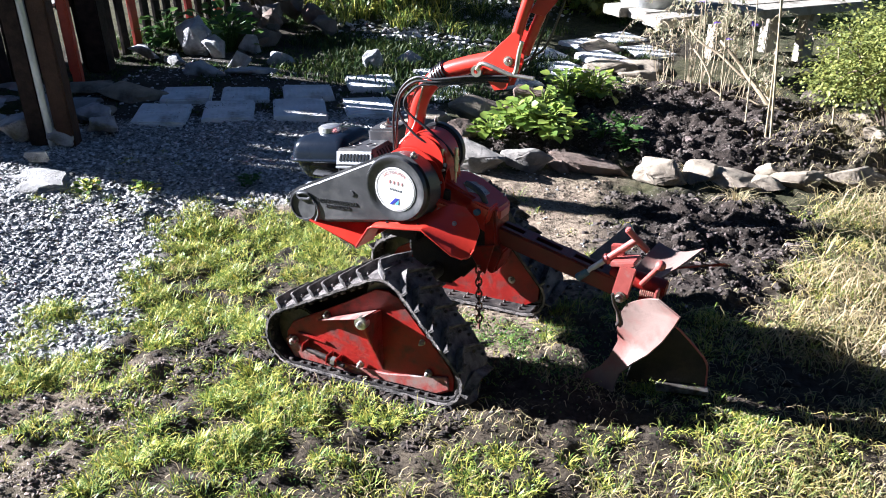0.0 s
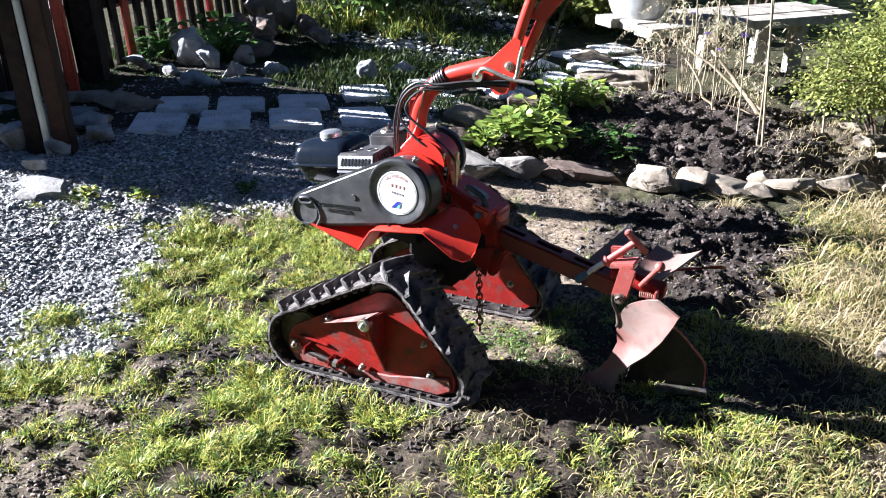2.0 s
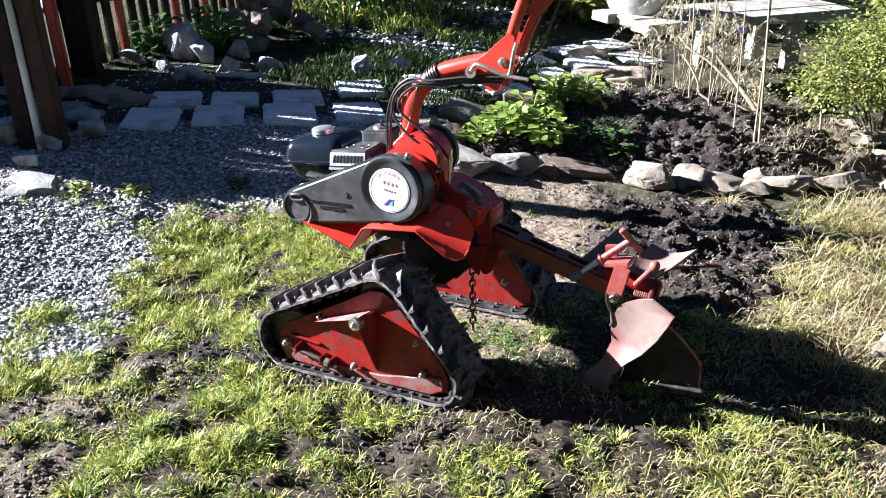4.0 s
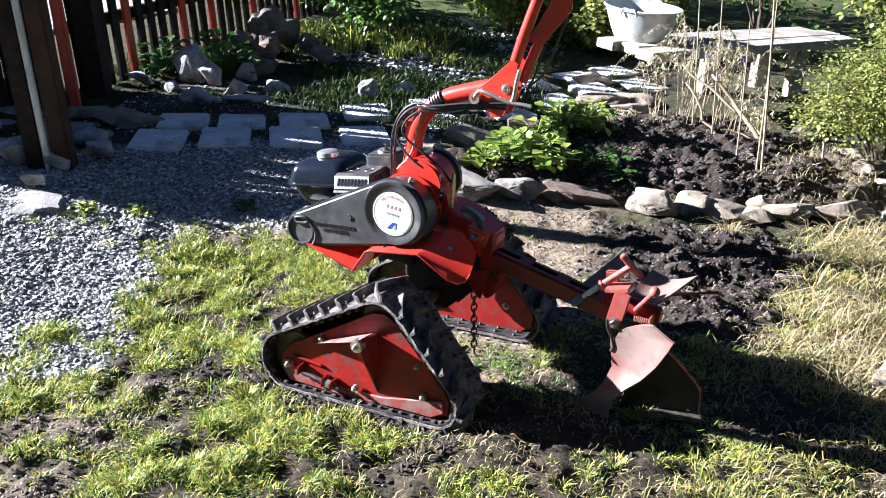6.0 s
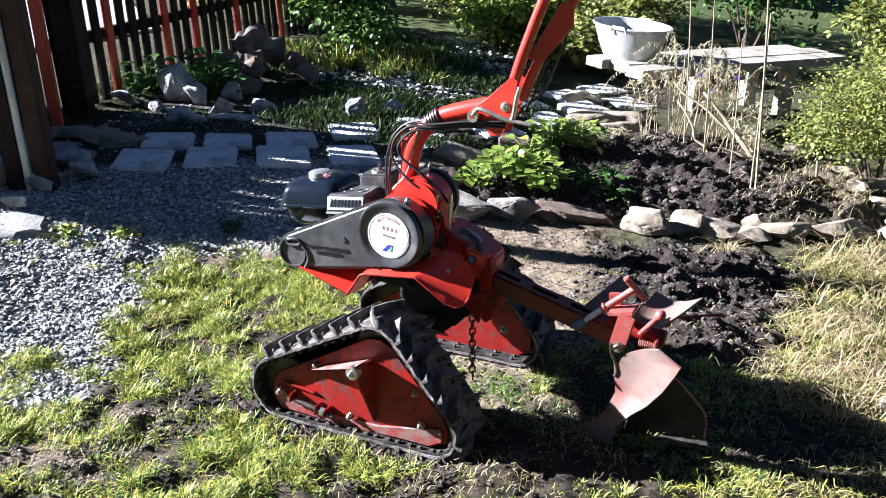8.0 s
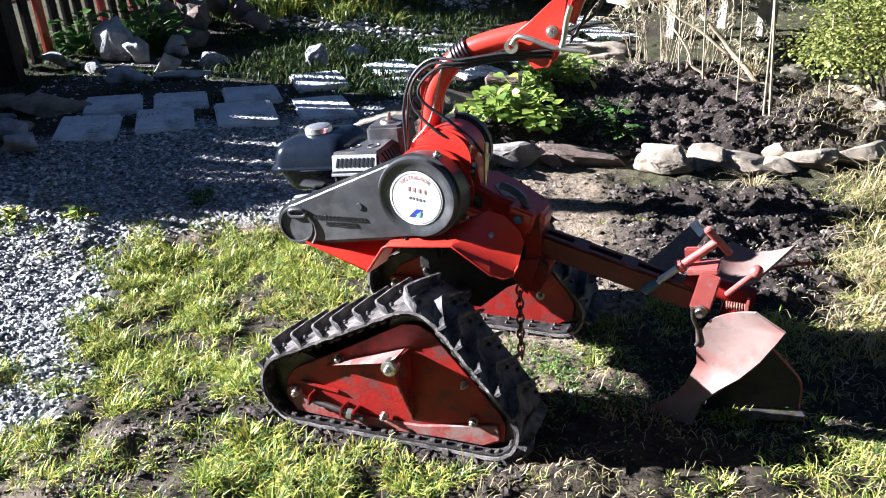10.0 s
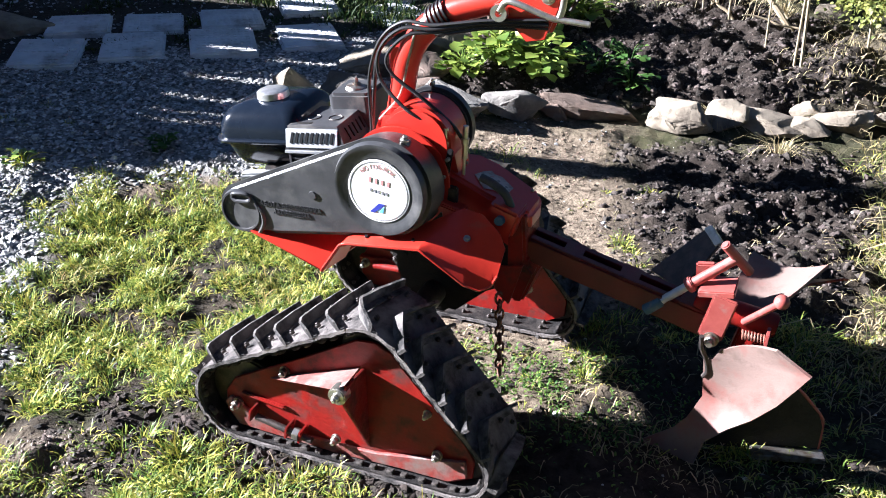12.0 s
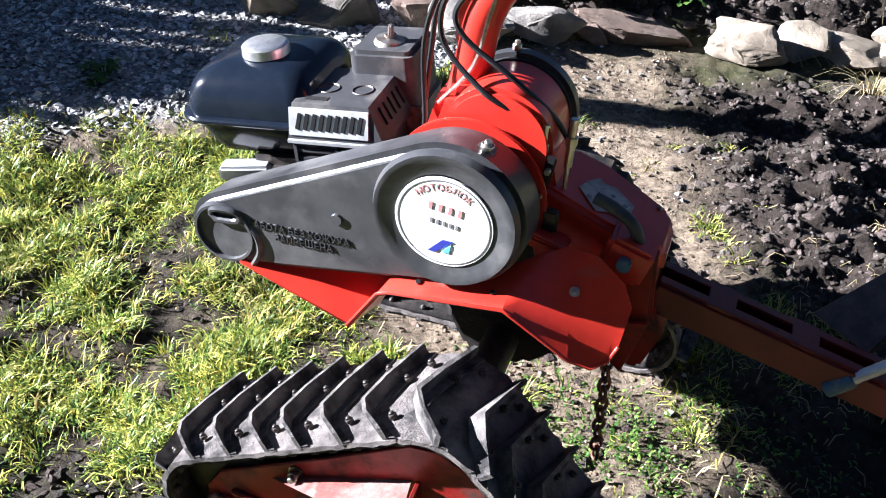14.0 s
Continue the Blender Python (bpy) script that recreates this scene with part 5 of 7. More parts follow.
part("lock_lever", tube([(0.12, 0.248, 0.755), (0.133, 0.246, 0.772), (0.16, 0.244, 0.77), (0.21, 0.244, 0.757), (0.222, 0.246, 0.765), (0.226, 0.25, 0.81), (0.232, 0.25, 0.838)], 0.0055, 10), ZINC, col,
     "bent zinc-plated locking lever")
part("lock_lever_end", tube([(0.205, 0.244, 0.757), (0.27, 0.244, 0.756)], 0.005, 10, 1), ZINC, col)
part("lock_lever_eye", lathe([(0.006, -0.006), (0.014, -0.006), (0.014, 0.006), (0.006, 0.006), (0.006, -0.006)], Matrix.Translation((0.12, 0.25, 0.752)) @ Matrix.Rotation(radians(90), 4, "X"), 20), ZINC, col)
part("cable_tie", join(*[lathe([(0.024, -0.002), (0.028, -0.002), (0.028, 0.002), (0.024, 0.002), (0.024, -0.002)],
                               Matrix.Translation((-0.004 + 0.0065 * k, MID, 0.709 + 0.0055 * k)) @ Matrix.Rotation(radians(52), 4, "Y"), 20) for k in range(5)]), CABLE, col)
CABLES = [
    [(0.2, 0.255, 0.75), (0.1, 0.252, 0.735), (0.01, 0.25, 0.715), (-0.05, 0.255, 0.71), (-0.095, 0.26, 0.67), (-0.115, 0.26, 0.6), (-0.105, 0.25, 0.51), (-0.1, 0.24, 0.46)],
    [(0.2, 0.258, 0.742), (0.1, 0.255, 0.73), (0.01, 0.252, 0.708), (-0.05, 0.25, 0.7), (-0.088, 0.245, 0.66), (-0.085, 0.24, 0.61), (-0.03, 0.225, 0.57), (0.02, 0.232, 0.545), (0.042, 0.236, 0.515)],
    [(0.2, 0.262, 0.735), (0.1, 0.258, 0.726), (0.015, 0.256, 0.703), (-0.04, 0.25, 0.69), (-0.075, 0.245, 0.65), (-0.06, 0.24, 0.62), (0.0, 0.24, 0.585), (0.045, 0.255, 0.545), (0.07, 0.262, 0.51)],
    [(0.2, 0.266, 0.729), (0.1, 0.26, 0.721), (0.02, 0.258, 0.7), (-0.045, 0.262, 0.7), (-0.1, 0.27, 0.65), (-0.11, 0.27, 0.58), (-0.115, 0.275, 0.5)],
]
for c in CABLES:
    part("control_cable", tube(c, 0.0034, 8), CABLE, tractor, "black control cable")
part("brake_wire", tube([(-0.03, 0.262, 0.7), (-0.042, 0.26, 0.64), (-0.055, 0.258, 0.58), (-0.09, 0.25, 0.53)], 0.0025, 6), STEEL, tractor)
part("control_cable", tube([(0.22, 0.3, 0.78), (0.27, 0.3, 0.82), (0.3, 0.3, 0.9), (0.32, 0.3, 0.98), (0.335, 0.3, 1.08)], 0.003, 8), CABLE, tractor)
part("control_cable", tube([(0.225, 0.29, 0.76), (0.255, 0.29, 0.82), (0.285, 0.29, 0.95), (0.3, 0.29, 1.08)], 0.003, 8), CABLE, tractor)
for x, y, z in ((0.043, 0.236, 0.505), (0.07, 0.262, 0.5)):
    part("cable_end", join(cyl((x, y, z - 0.018), (x, y, z + 0.014), 0.0055, seg=6), cyl((x, y, z - 0.05), (x, y, z - 0.018), 0.003, seg=8)), ZINC, tractor)

# gear selector and hitch
def slope(x):
    return 0.475 - 0.33 * x


part("selector_body", prism([(0.0, 0.42), (0.18, 0.33), (0.19, 0.36), (0.07, 0.45), (0.02, 0.47)], 0.245, 0.335, 0.006), RED, tractor)
lid = bmesh.new()
top = [(0.035, 0.245), (0.045, 0.34), (0.065, 0.358), (0.105, 0.362), (0.19, 0.338), (0.204, 0.315), (0.204, 0.25), (0.13, 0.238)]
up = [lid.verts.new((x, y, slope(x))) for x, y in top]
dn = [lid.verts.new((x, y, slope(x) - 0.035)) for x, y in top]
lid.faces.new(up)
lid.faces.new(dn[::-1])
for k in range(len(top)):
    lid.faces.new((up[k], dn[k], dn[(k + 1) % len(top)], up[(k + 1) % len(top)]))
bmesh.ops.recalc_face_normals(lid, faces=lid.faces)
bevel(lid, 0.007, 3)
part("selector_cover", lid, RED, tractor, "red gear selector cover")
spot = [(0.085, 0.278), (0.092, 0.3), (0.103, 0.318), (0.112, 0.312), (0.125, 0.316), (0.152, 0.3), (0.15, 0.262), (0.128, 0.262), (0.113, 0.25)]
notice = part("notice", sheet([(x, y, slope(x) + 0.0015) for x, y in spot], 0.001), NOTICE, tractor, "torn dirty white notice with a shift diagram")
for x, y in ((0.1, 0.27), (0.125, 0.296), (0.132, 0.276), (0.142, 0.29)):
    n_ = Vector((0.33, 0, 1)).normalized()
    part("print_mark", cyl(Vector((x, y, slope(x) + 0.0018)), Vector((x, y, slope(x) + 0.0018)) + n_ * 0.0008, 0.0032, seg=10), INK_BLACK, notice)
for x, y in ((0.06, 0.3), (0.18, 0.325)):
    part("bolt", hexbolt((x, y, slope(x)), (0.33, 0, 1), 0.0035, 0.003), STEEL, tractor)
part("gear_lever", tube([(0.112, 0.236, 0.466), (0.135, 0.232, 0.461), (0.16, 0.228, 0.448), (0.172, 0.23, 0.425)], 0.0075, 12), GREY_PLASTIC, tractor, "grey-black gear lever grip")
part("shift_fork", box((0.02, 0.012, 0.04), pose(0.066, 0.222, 0.425, 0, 0, 0), 0.003), DARK_STEEL, tractor)
part("shift_arm", box((0.05, 0.035, 0.014), pose(0.07, 0.21, 0.41, 0, 10, 0), 0.003), RED, tractor)
part("shift_bracket", sheet([(0.05, 0.2, 0.425), (0.108, 0.2, 0.41), (0.115, 0.2, 0.385), (0.098, 0.2, 0.372), (0.06, 0.2, 0.39)], 0.005), RED, tractor)
part("bolt", hexbolt((0.1, 0.2, 0.398), (0, -1, 0), 0.006, 0.006, 0.008), ZINC, tractor)
link = part("shift_link", box((0.011, 0.005, 0.09), pose(0.052, 0.224, 0.468, 0, 8, 0), 0.002), CABLE, tractor, "black shift linkage strap")
for z in (0.435, 0.462, 0.495):
    part("clevis_pin", cyl((0.052 + 0.14 * (z - 0.468), 0.213, z), (0.052 + 0.14 * (z - 0.468), 0.23, z), 0.0035, seg=10, bev=0.0008), ZINC, link)
for x, y in ((0.044, 0.234), (0.07, 0.26)):
    part("cable_clamp", join(cyl((x, y, 0.512), (x, y, 0.522), 0.0075, seg=6), cyl((x, y, 0.522), (x, y, 0.545), 0.0048, seg=10)), ZINC, link)
part("selector_block", box((0.055, 0.06, 0.05), pose(0.162, 0.238, 0.405, 0, 15, 0), 0.005), RED, tractor)
part("pin", cyl((0.162, 0.196, 0.41), (0.162, 0.212, 0.408), 0.0085, seg=12, bev=0.001), BLUE_PLASTIC, tractor)
hitch = part("hitch", prism([(0.165, 0.415), (0.195, 0.41), (0.205, 0.32), (0.225, 0.3), (0.205, 0.235), (0.185, 0.232), (0.172, 0.3)], 0.235, 0.325, 0.005), DARK_RED, tractor, "dark red drawbar hitch")
part("chain_bracket", sheet([(0.13, 0.225, 0.3), (0.205, 0.225, 0.32), (0.185, 0.222, 0.235), (0.165, 0.222, 0.25)], 0.006), DARK_RED, hitch)
for k in range(10):
    c = Vector((0.168 + 0.0012 * k, 0.218, 0.245 - 0.0175 * k))
    turn = Matrix.Translation(c) @ Matrix.Rotation(radians(35 + 90 * (k % 2)), 4, "Z")
    ring = [turn @ Vector((0.0075 * math.cos(a), 0, 0.0125 * math.sin(a))) for a in [2 * math.pi * j / 10 for j in range(10)]]
    part("chain_link", tube(ring, 0.0026, 6, 1, closed=True), RUST, tractor)

# ---- plough ----
plough = thing("plough", (0.55, MID - 0.01, 0.0), "faded red reversible plough on a slotted drawbar", "plough")
b0, b1 = Vector((0.2, 0.28, 0.337)), Vector((0.545, 0.28, 0.264))
ax = (b1 - b0).normalized()
bm_ = Matrix.Translation((b0 + b1) / 2) @ ax.to_track_quat("X", "Z").to_matrix().to_4x4()
bl = (b1 - b0).length
beam = part("drawbar", box((bl, 0.05, 0.006), bm_ @ pose(0, 0, -0.02), 0.001), SHADE_MAROON, plough, "red slotted steel drawbar, darkened for shade")
for sy in (-0.025, 0.025):
    part("drawbar_flange", box((bl, 0.006, 0.04), bm_ @ pose(0, sy, 0), 0.001), SHADE_MAROON, beam)
for a, b in ((-0.5, -0.32), (-0.24, -0.02), (0.06, 0.3), (0.38, 0.5)):
    for sy in (-0.016, 0.016):
        part("drawbar_strip", box(((b - a) * bl, 0.014, 0.006), bm_ @ pose((a + b) / 2 * bl, sy, 0.021), 0.001), SHADE_MAROON, beam)
for a in (-0.28, 0.02, 0.34):
    part("drawbar_strip", box((0.035, 0.05, 0.006), bm_ @ pose(a * bl, 0, 0.0215), 0.001), SHADE_MAROON, beam)


def moldboard(name, label):
    """The curved share and board of the lower body."""
    bm = bmesh.new()
    left, right = [], []
    for pts_, out_ in ((((0.452, 0.242, 0.0), (0.508, 0.248, 0.045), (0.529, 0.25, 0.076), (0.548, 0.246, 0.135), (0.541, 0.238, 0.19), (0.537, 0.233, 0.222), (0.552, 0.23, 0.226), (0.562, 0.226, 0.25)), left),
                       (((0.557, 0.218, 0.0), (0.568, 0.218, 0.056), (0.6, 0.208, 0.1), (0.637, 0.198, 0.142), (0.67, 0.185, 0.195), (0.695, 0.172, 0.25), (0.707, 0.16, 0.283), (0.648, 0.176, 0.307)), right)):
        for a, b in zip(pts_, pts_[1:]):
            out_ += [Vector(a).lerp(Vector(b), k / 4) for k in range(4)]
        out_.append(Vector(pts_[-1]))
    cols = 9
    rows = []
    for k, (a, b) in enumerate(zip(left, right)):
        row = []
        for j in range(cols):
            u = j / (cols - 1)
            p = a.lerp(b, u)
            p.y += 0.014 * math.sin(math.pi * u) * (0.3 + 0.7 * k / len(left))
            row.append(bm.verts.new(p))
        rows.append(row)
    for a, b in zip(rows, rows[1:]):
        for j in range(cols - 1):
            bm.faces.new((a[j], a[j + 1], b[j + 1], b[j]))
    bmesh.ops.recalc_face_normals(bm, faces=bm.faces)
    bmesh.ops.solidify(bm, geom=bm.faces, thickness=0.005)
    return part(name, bm, WORN_RED, plough, label, 50)


moldboard("moldboard", "worn pinkish-red curved moldboard with bare metal")
pts = [(0.6, 0.29, 0.2), (0.64, 0.297, 0.2), (0.684, 0.309, 0.168), (0.745, 0.33, 0.1), (0.757, 0.335, 0.07), (0.76, 0.335, 0.008), (0.57, 0.275, 0.008)]
# red plate in shade, its darkness put into the colour
part("landside", sheet(pts, 0.006), OILY_SHADE, plough, "landside plate coloured black for shade")
# thin tube added to draw the highlight along the plate's edge
part("landside_rim", tube(pts[1:6], 0.0032, 8, 2), PINK_RED, plough, "pale red line for the lit edge of the landside plate")
wing = bmesh.new()
edge_a = smooth_path([(0.545, 0.3, 0.302), (0.56, 0.36, 0.322), (0.572, 0.43, 0.334)], 5)
edge_b = smooth_path([(0.6, 0.27, 0.285), (0.65, 0.31, 0.325), (0.7, 0.37, 0.37)], 5)
grid = [[wing.verts.new(a.lerp(b, j / 8) - Vector((0, 0, 0.018 * math.sin(math.pi * j / 8)))) for j in range(9)] for a, b in zip(edge_a, edge_b)]
for a, b in zip(grid, grid[1:]):
    for j in range(8):
        wing.faces.new((a[j], a[j + 1], b[j + 1], b[j]))
bmesh.ops.recalc_face_normals(wing, faces=wing.faces)
bmesh.ops.solidify(wing, geom=wing.faces, thickness=0.005)
part("moldboard", wing, WORN_RED, plough, "second worn red moldboard turned aside", 50)
part("share", sheet([(0.402, 0.404, 0.266), (0.485, 0.428, 0.362), (0.516, 0.38, 0.358), (0.47, 0.33, 0.28)], 0.006), DARK_STEEL, plough, "dark steel share of the second body")
part("share_edge", sheet([(0.481, 0.43, 0.36), (0.494, 0.427, 0.373), (0.522, 0.379, 0.368), (0.511, 0.381, 0.354)], 0.008), ZINC, plough, "share edge ground bright")
part("landside", sheet([(0.56, 0.32, 0.285), (0.6, 0.37, 0.29), (0.735, 0.47, 0.3), (0.745, 0.5, 0.285), (0.56, 0.44, 0.265)], 0.006), DARK_RED, plough)
part("sole", box((0.13, 0.03, 0.012), pose(0.71, 0.3, 0.014, 0, 0, 19), 0.002), STEEL, plough, "worn bare steel sole")
part("frog", box((0.05, 0.04, 0.1), pose(0.6, 0.285, 0.235, 0, 10, 0), 0.004), DARK_RED, plough)
# turning head
part("head_plate", box((0.042, 0.008, 0.085), pose(0.545, 0.24, 0.298, 0, 10, 0), 0.003), PINK_RED, plough)
part("head_plate", box((0.032, 0.014, 0.036), pose(0.508, 0.29, 0.352, 0, -8, 8), 0.003), PINK_RED, plough)
part("head_plate", box((0.06, 0.06, 0.012), pose(0.535, 0.27, 0.34, 0, -12, 0), 0.002), PINK_RED, plough)
part("head_shaft", cyl((0.5, 0.28, 0.30), (0.64, 0.28, 0.285), 0.022, seg=20, bev=0.003), DARK_RED, plough)
S0, S1 = Vector((0.422, 0.252, 0.272)), Vector((0.552, 0.276, 0.396))


def rod(a, b):
    """Two places along the adjusting screw, from its sleeve (0) to its crank (1)."""
    return S0.lerp(S1, a), S0.lerp(S1, b)


screw = part("screw", cyl(*rod(0.06, 0.52), 0.0075, seg=14), SILVER, plough, "bare steel adjusting screw")
part("screw_tip", cyl(*rod(0.0, 0.2), 0.0105, seg=16, bev=0.002), BLUE_PLASTIC, screw, "blue plastic sleeve")
part("screw_collar", cyl(*rod(0.48, 0.55), 0.014, seg=18, bev=0.002), PINK_RED, screw)
part("crank", cyl(*rod(0.53, 1.0), 0.0088, seg=14), PINK_RED, screw)
part("crank_grip", cyl((0.531, 0.262, 0.426), (0.579, 0.292, 0.368), 0.0082, seg=16, bev=0.002), PINK_RED, screw)
lever = part("turn_lever", cyl((0.587, 0.24, 0.303), (0.635, 0.197, 0.378), 0.006, seg=12), PINK_RED, plough, "red turning lever with a ball end")
ball = bmesh.new()
bmesh.ops.create_icosphere(ball, subdivisions=3, radius=0.0125, matrix=Matrix.Translation((0.637, 0.196, 0.381)))
part("ball_knob", ball, PINK_RED, lever)
spring = [(0.588 + 0.038 * k / 60, 0.235 + 0.007 * math.cos(k * 0.8), 0.282 + 0.007 * math.sin(k * 0.8)) for k in range(61)]
part("spring", tube(spring, 0.0019, 6, 1), RUST, plough, "coil spring")
part("spring_plate", box((0.006, 0.03, 0.034), pose(0.629, 0.235, 0.282), 0.001), PINK_RED, plough)
part("bolt", hexbolt((0.541, 0.235, 0.257), (0, -1, 0), 0.011, 0.012, 0.014), STEEL, plough)
part("hook", tube([(0.527, 0.215, 0.272), (0.53, 0.222, 0.245), (0.54, 0.228, 0.222), (0.547, 0.231, 0.196), (0.541, 0.235, 0.18)], 0.0042, 8), DARK_STEEL, plough)


# ---- garden ----
R = random.Random(12)


def slab_bm(size, th, worn):
    """A cast slab with a worn chamfer and rows of shallow raised dashes, less of them where it is worn."""
    bm = box((size[0], size[1], th), Matrix(), 0.008, 2)
    rng_ = random.Random(worn)
    dashes = []
    for k in range(9):
        for j in range(9):
            if rng_.random() * 3 > worn:
                dashes.append(box((size[0] * 0.062, size[1] * 0.04, 0.004), pose((j - 4) * size[0] * 0.096, (k - 4) * size[1] * 0.1, th / 2 + 0.0008), 0))
    return join(bm, *dashes)


pavement = tagged(new("pavement"), "double row of square concrete garden path slabs", "pavement", "", "structure")
NEAR_ROW = [(-1.968, 1.404, 34), (-1.75, 1.607, 34), (-1.484, 1.792, 36), (-1.265, 2.053, 37), (-1.08, 2.5, 53), (-0.9, 2.93, 54), (-0.74, 3.3, 55), (-0.62, 3.66, 55), (-0.48, 4.06, 57)]
FAR_ROW = [(-2.089, 1.715, 35), (-1.868, 1.885, 36), (-1.63, 2.075, 36), (-1.45, 2.375, 40), (-1.26, 2.79, 53), (-1.15, 3.23, 52), (-1.0, 3.62, 55), (-0.86, 3.98, 55), (-0.74, 4.36, 57)]
for row, depth in ((NEAR_ROW, 0.3), (FAR_ROW, 0.25)):
    slab_mesh = [mesh_of("slab", slab_bm((w_, depth), 0.05, worn), SLAB) for w_, worn in ((0.238, 2), (0.23, 1), (0.244, 0))]
    for k, (x, y, a) in enumerate(row):
        piece("slab", slab_mesh[k % 3], pavement, pose(x, y, max(z_at(x, y), -0.005) - 0.004 + R.uniform(-0.004, 0.006), R.uniform(-1.2, 1.2), R.uniform(-1.2, 1.2), a + R.uniform(-2, 2)))


def stone(x, y, w, d, h, mat, turn=0, label="rough broken field stone edging the bed", group="stones edging the bed", z=None, tilt=0):
    zz = (z_at(x, y) if z is None else z)
    bm = rock(R, (w, d, h), pose(0, 0, 0, tilt, R.uniform(-6, 6), turn), cuts=R.randint(11, 17), rough=R.uniform(0.06, 0.12))
    low_ = min(v.co.z for v in bm.verts)
    bmesh.ops.translate(bm, verts=bm.verts, vec=(x, y, zz - low_ - 0.12 * h - 0.01))
    return solid("stone", bm, mat, (x, y, zz), label, "stone", group, angle=24)


EDGE = [(-0.46, 1.56, 0.2, 0.2, 0.17, GREY_ROCK, 10), (-0.27, 1.68, 0.2, 0.16, 0.13, GREY_ROCK, 20), (-0.16, 1.72, 0.08, 0.09, 0.08, BROWN_ROCK, 40),
        (-0.05, 1.82, 0.3, 0.17, 0.13, BROWN_ROCK, 22), (0.23, 1.83, 0.25, 0.2, 0.16, ROCK, 15), (0.36, 1.9, 0.14, 0.15, 0.12, ROCK, 60), (0.49, 1.93, 0.22, 0.16, 0.1, ROCK, 10),
        (0.62, 1.97, 0.13, 0.13, 0.09, ROCK, 50), (0.6, 2.08, 0.09, 0.08, 0.09, ROCK, 10), (0.73, 2.06, 0.2, 0.14, 0.13, ROCK, 30), (0.89, 2.17, 0.24, 0.15, 0.12, ROCK, 35), (1.05, 2.29, 0.22, 0.18, 0.15, ROCK, 20),
        (1.2, 2.4, 0.2, 0.2, 0.2, ROCK, 70), (1.1, 2.62, 0.2, 0.16, 0.13, ROCK, 0), (0.97, 2.75, 0.22, 0.14, 0.12, ROCK, 60), (0.86, 3.0, 0.18, 0.15, 0.12, ROCK, 10), (0.6, 3.45, 0.16, 0.14, 0.12, ROCK, 30)]
for x, y, w, d, h, m, a in EDGE:
    stone(x, y, 1.28 * w, 1.1 * d, 0.8 * h, m, a)
for x, y, w, d, h, m, a in [(-0.97, 1.46, 0.2, 0.15, 0.36, ROCK, 20), (-0.78, 1.55, 0.28, 0.2, 0.17, DARK_ROCK, 30), (-0.6, 1.59, 0.18, 0.16, 0.2, BROWN_ROCK, 40), (-0.87, 1.85, 0.3, 0.2, 0.14, ROCK, 35),
                            (-0.66, 1.8, 0.2, 0.16, 0.14, BROWN_ROCK, 70), (-0.7, 2.15, 0.38, 0.22, 0.18, ROCK, 32), (-0.52, 2.24, 0.2, 0.16, 0.16, BROWN_ROCK, 30)]:
    stone(x, y, w, d, h, m, a, "rough brown stone at the corner of the bed", "stones at the corner of the bed")
for x, y, w, d, h, m, a in [(-2.78, 2.2, 0.36, 0.17, 0.17, WHITE_ROCK, 10), (-2.58, 2.2, 0.2, 0.13, 0.12, WHITE_ROCK, -30), (-2.63, 2.43, 0.24, 0.16, 0.3, WHITE_ROCK, 20), (-2.5, 2.43, 0.16, 0.14, 0.2, WHITE_ROCK, 60), (-2.31, 2.11, 0.22, 0.14, 0.12, WHITE_ROCK, 30),
                            (-2.28, 2.36, 0.15, 0.12, 0.18, WHITE_ROCK, 10), (-2.1, 2.26, 0.32, 0.14, 0.11, WHITE_ROCK, 45), (-2.08, 2.48, 0.2, 0.13, 0.16, WHITE_ROCK, 40), (-2.42, 2.66, 0.18, 0.15, 0.18, WHITE_ROCK, 0),
                            (-1.65, 2.72, 0.12, 0.09, 0.2, WHITE_ROCK, 20), (-1.54, 2.96, 0.17, 0.09, 0.12, WHITE_ROCK, 40)]:
    stone(x, y, 0.95 * w, 0.9 * d, 0.84 * h, m, a, "angular pale stone beside the path", "stones beside the path")
for x, y, w, d, a in ((-0.52, 3.42, 0.34, 0.24, 40), (-0.36, 3.62, 0.3, 0.22, 10), (-0.72, 3.95, 0.3, 0.24, 60), (-0.3, 3.32, 0.22, 0.16, 25)):
    stone(x, y, w, d, 0.09, ROCK, a, "flat pale stone at the end of the slab path", "flat stones by the bench")
for k in range(22):
    a = R.uniform(0, 6.28)
    r = 0.36 * math.sqrt(R.random())
    x, y = -2.58 + r * 0.95 * math.cos(a), 3.12 + r * math.sin(a)
    stone(x, y, R.uniform(0.14, 0.26), R.uniform(0.12, 0.18), R.uniform(0.12, 0.2), DARK_ROCK if k % 4 else BROWN_ROCK, R.uniform(0, 180), "dark stone in a heap before the fence", "heap of stones",
          z=max(0, 0.36 - r) * 0.7)
for x, y, w, h in ((1.24, 0.78, 0.24, 0.17), (1.26, 0.58, 0.14, 0.09), (-2.3, 1.55, 0.34, 0.09), (-2.55, 1.55, 0.3, 0.08), (-2.2, 1.25, 0.2, 0.07)):
    stone(x, y, w, w * 0.7, h, ROCK, 30, "pale stone lying in the grass" if x > 0 else "flat stone beside the gate post", "loose stones")

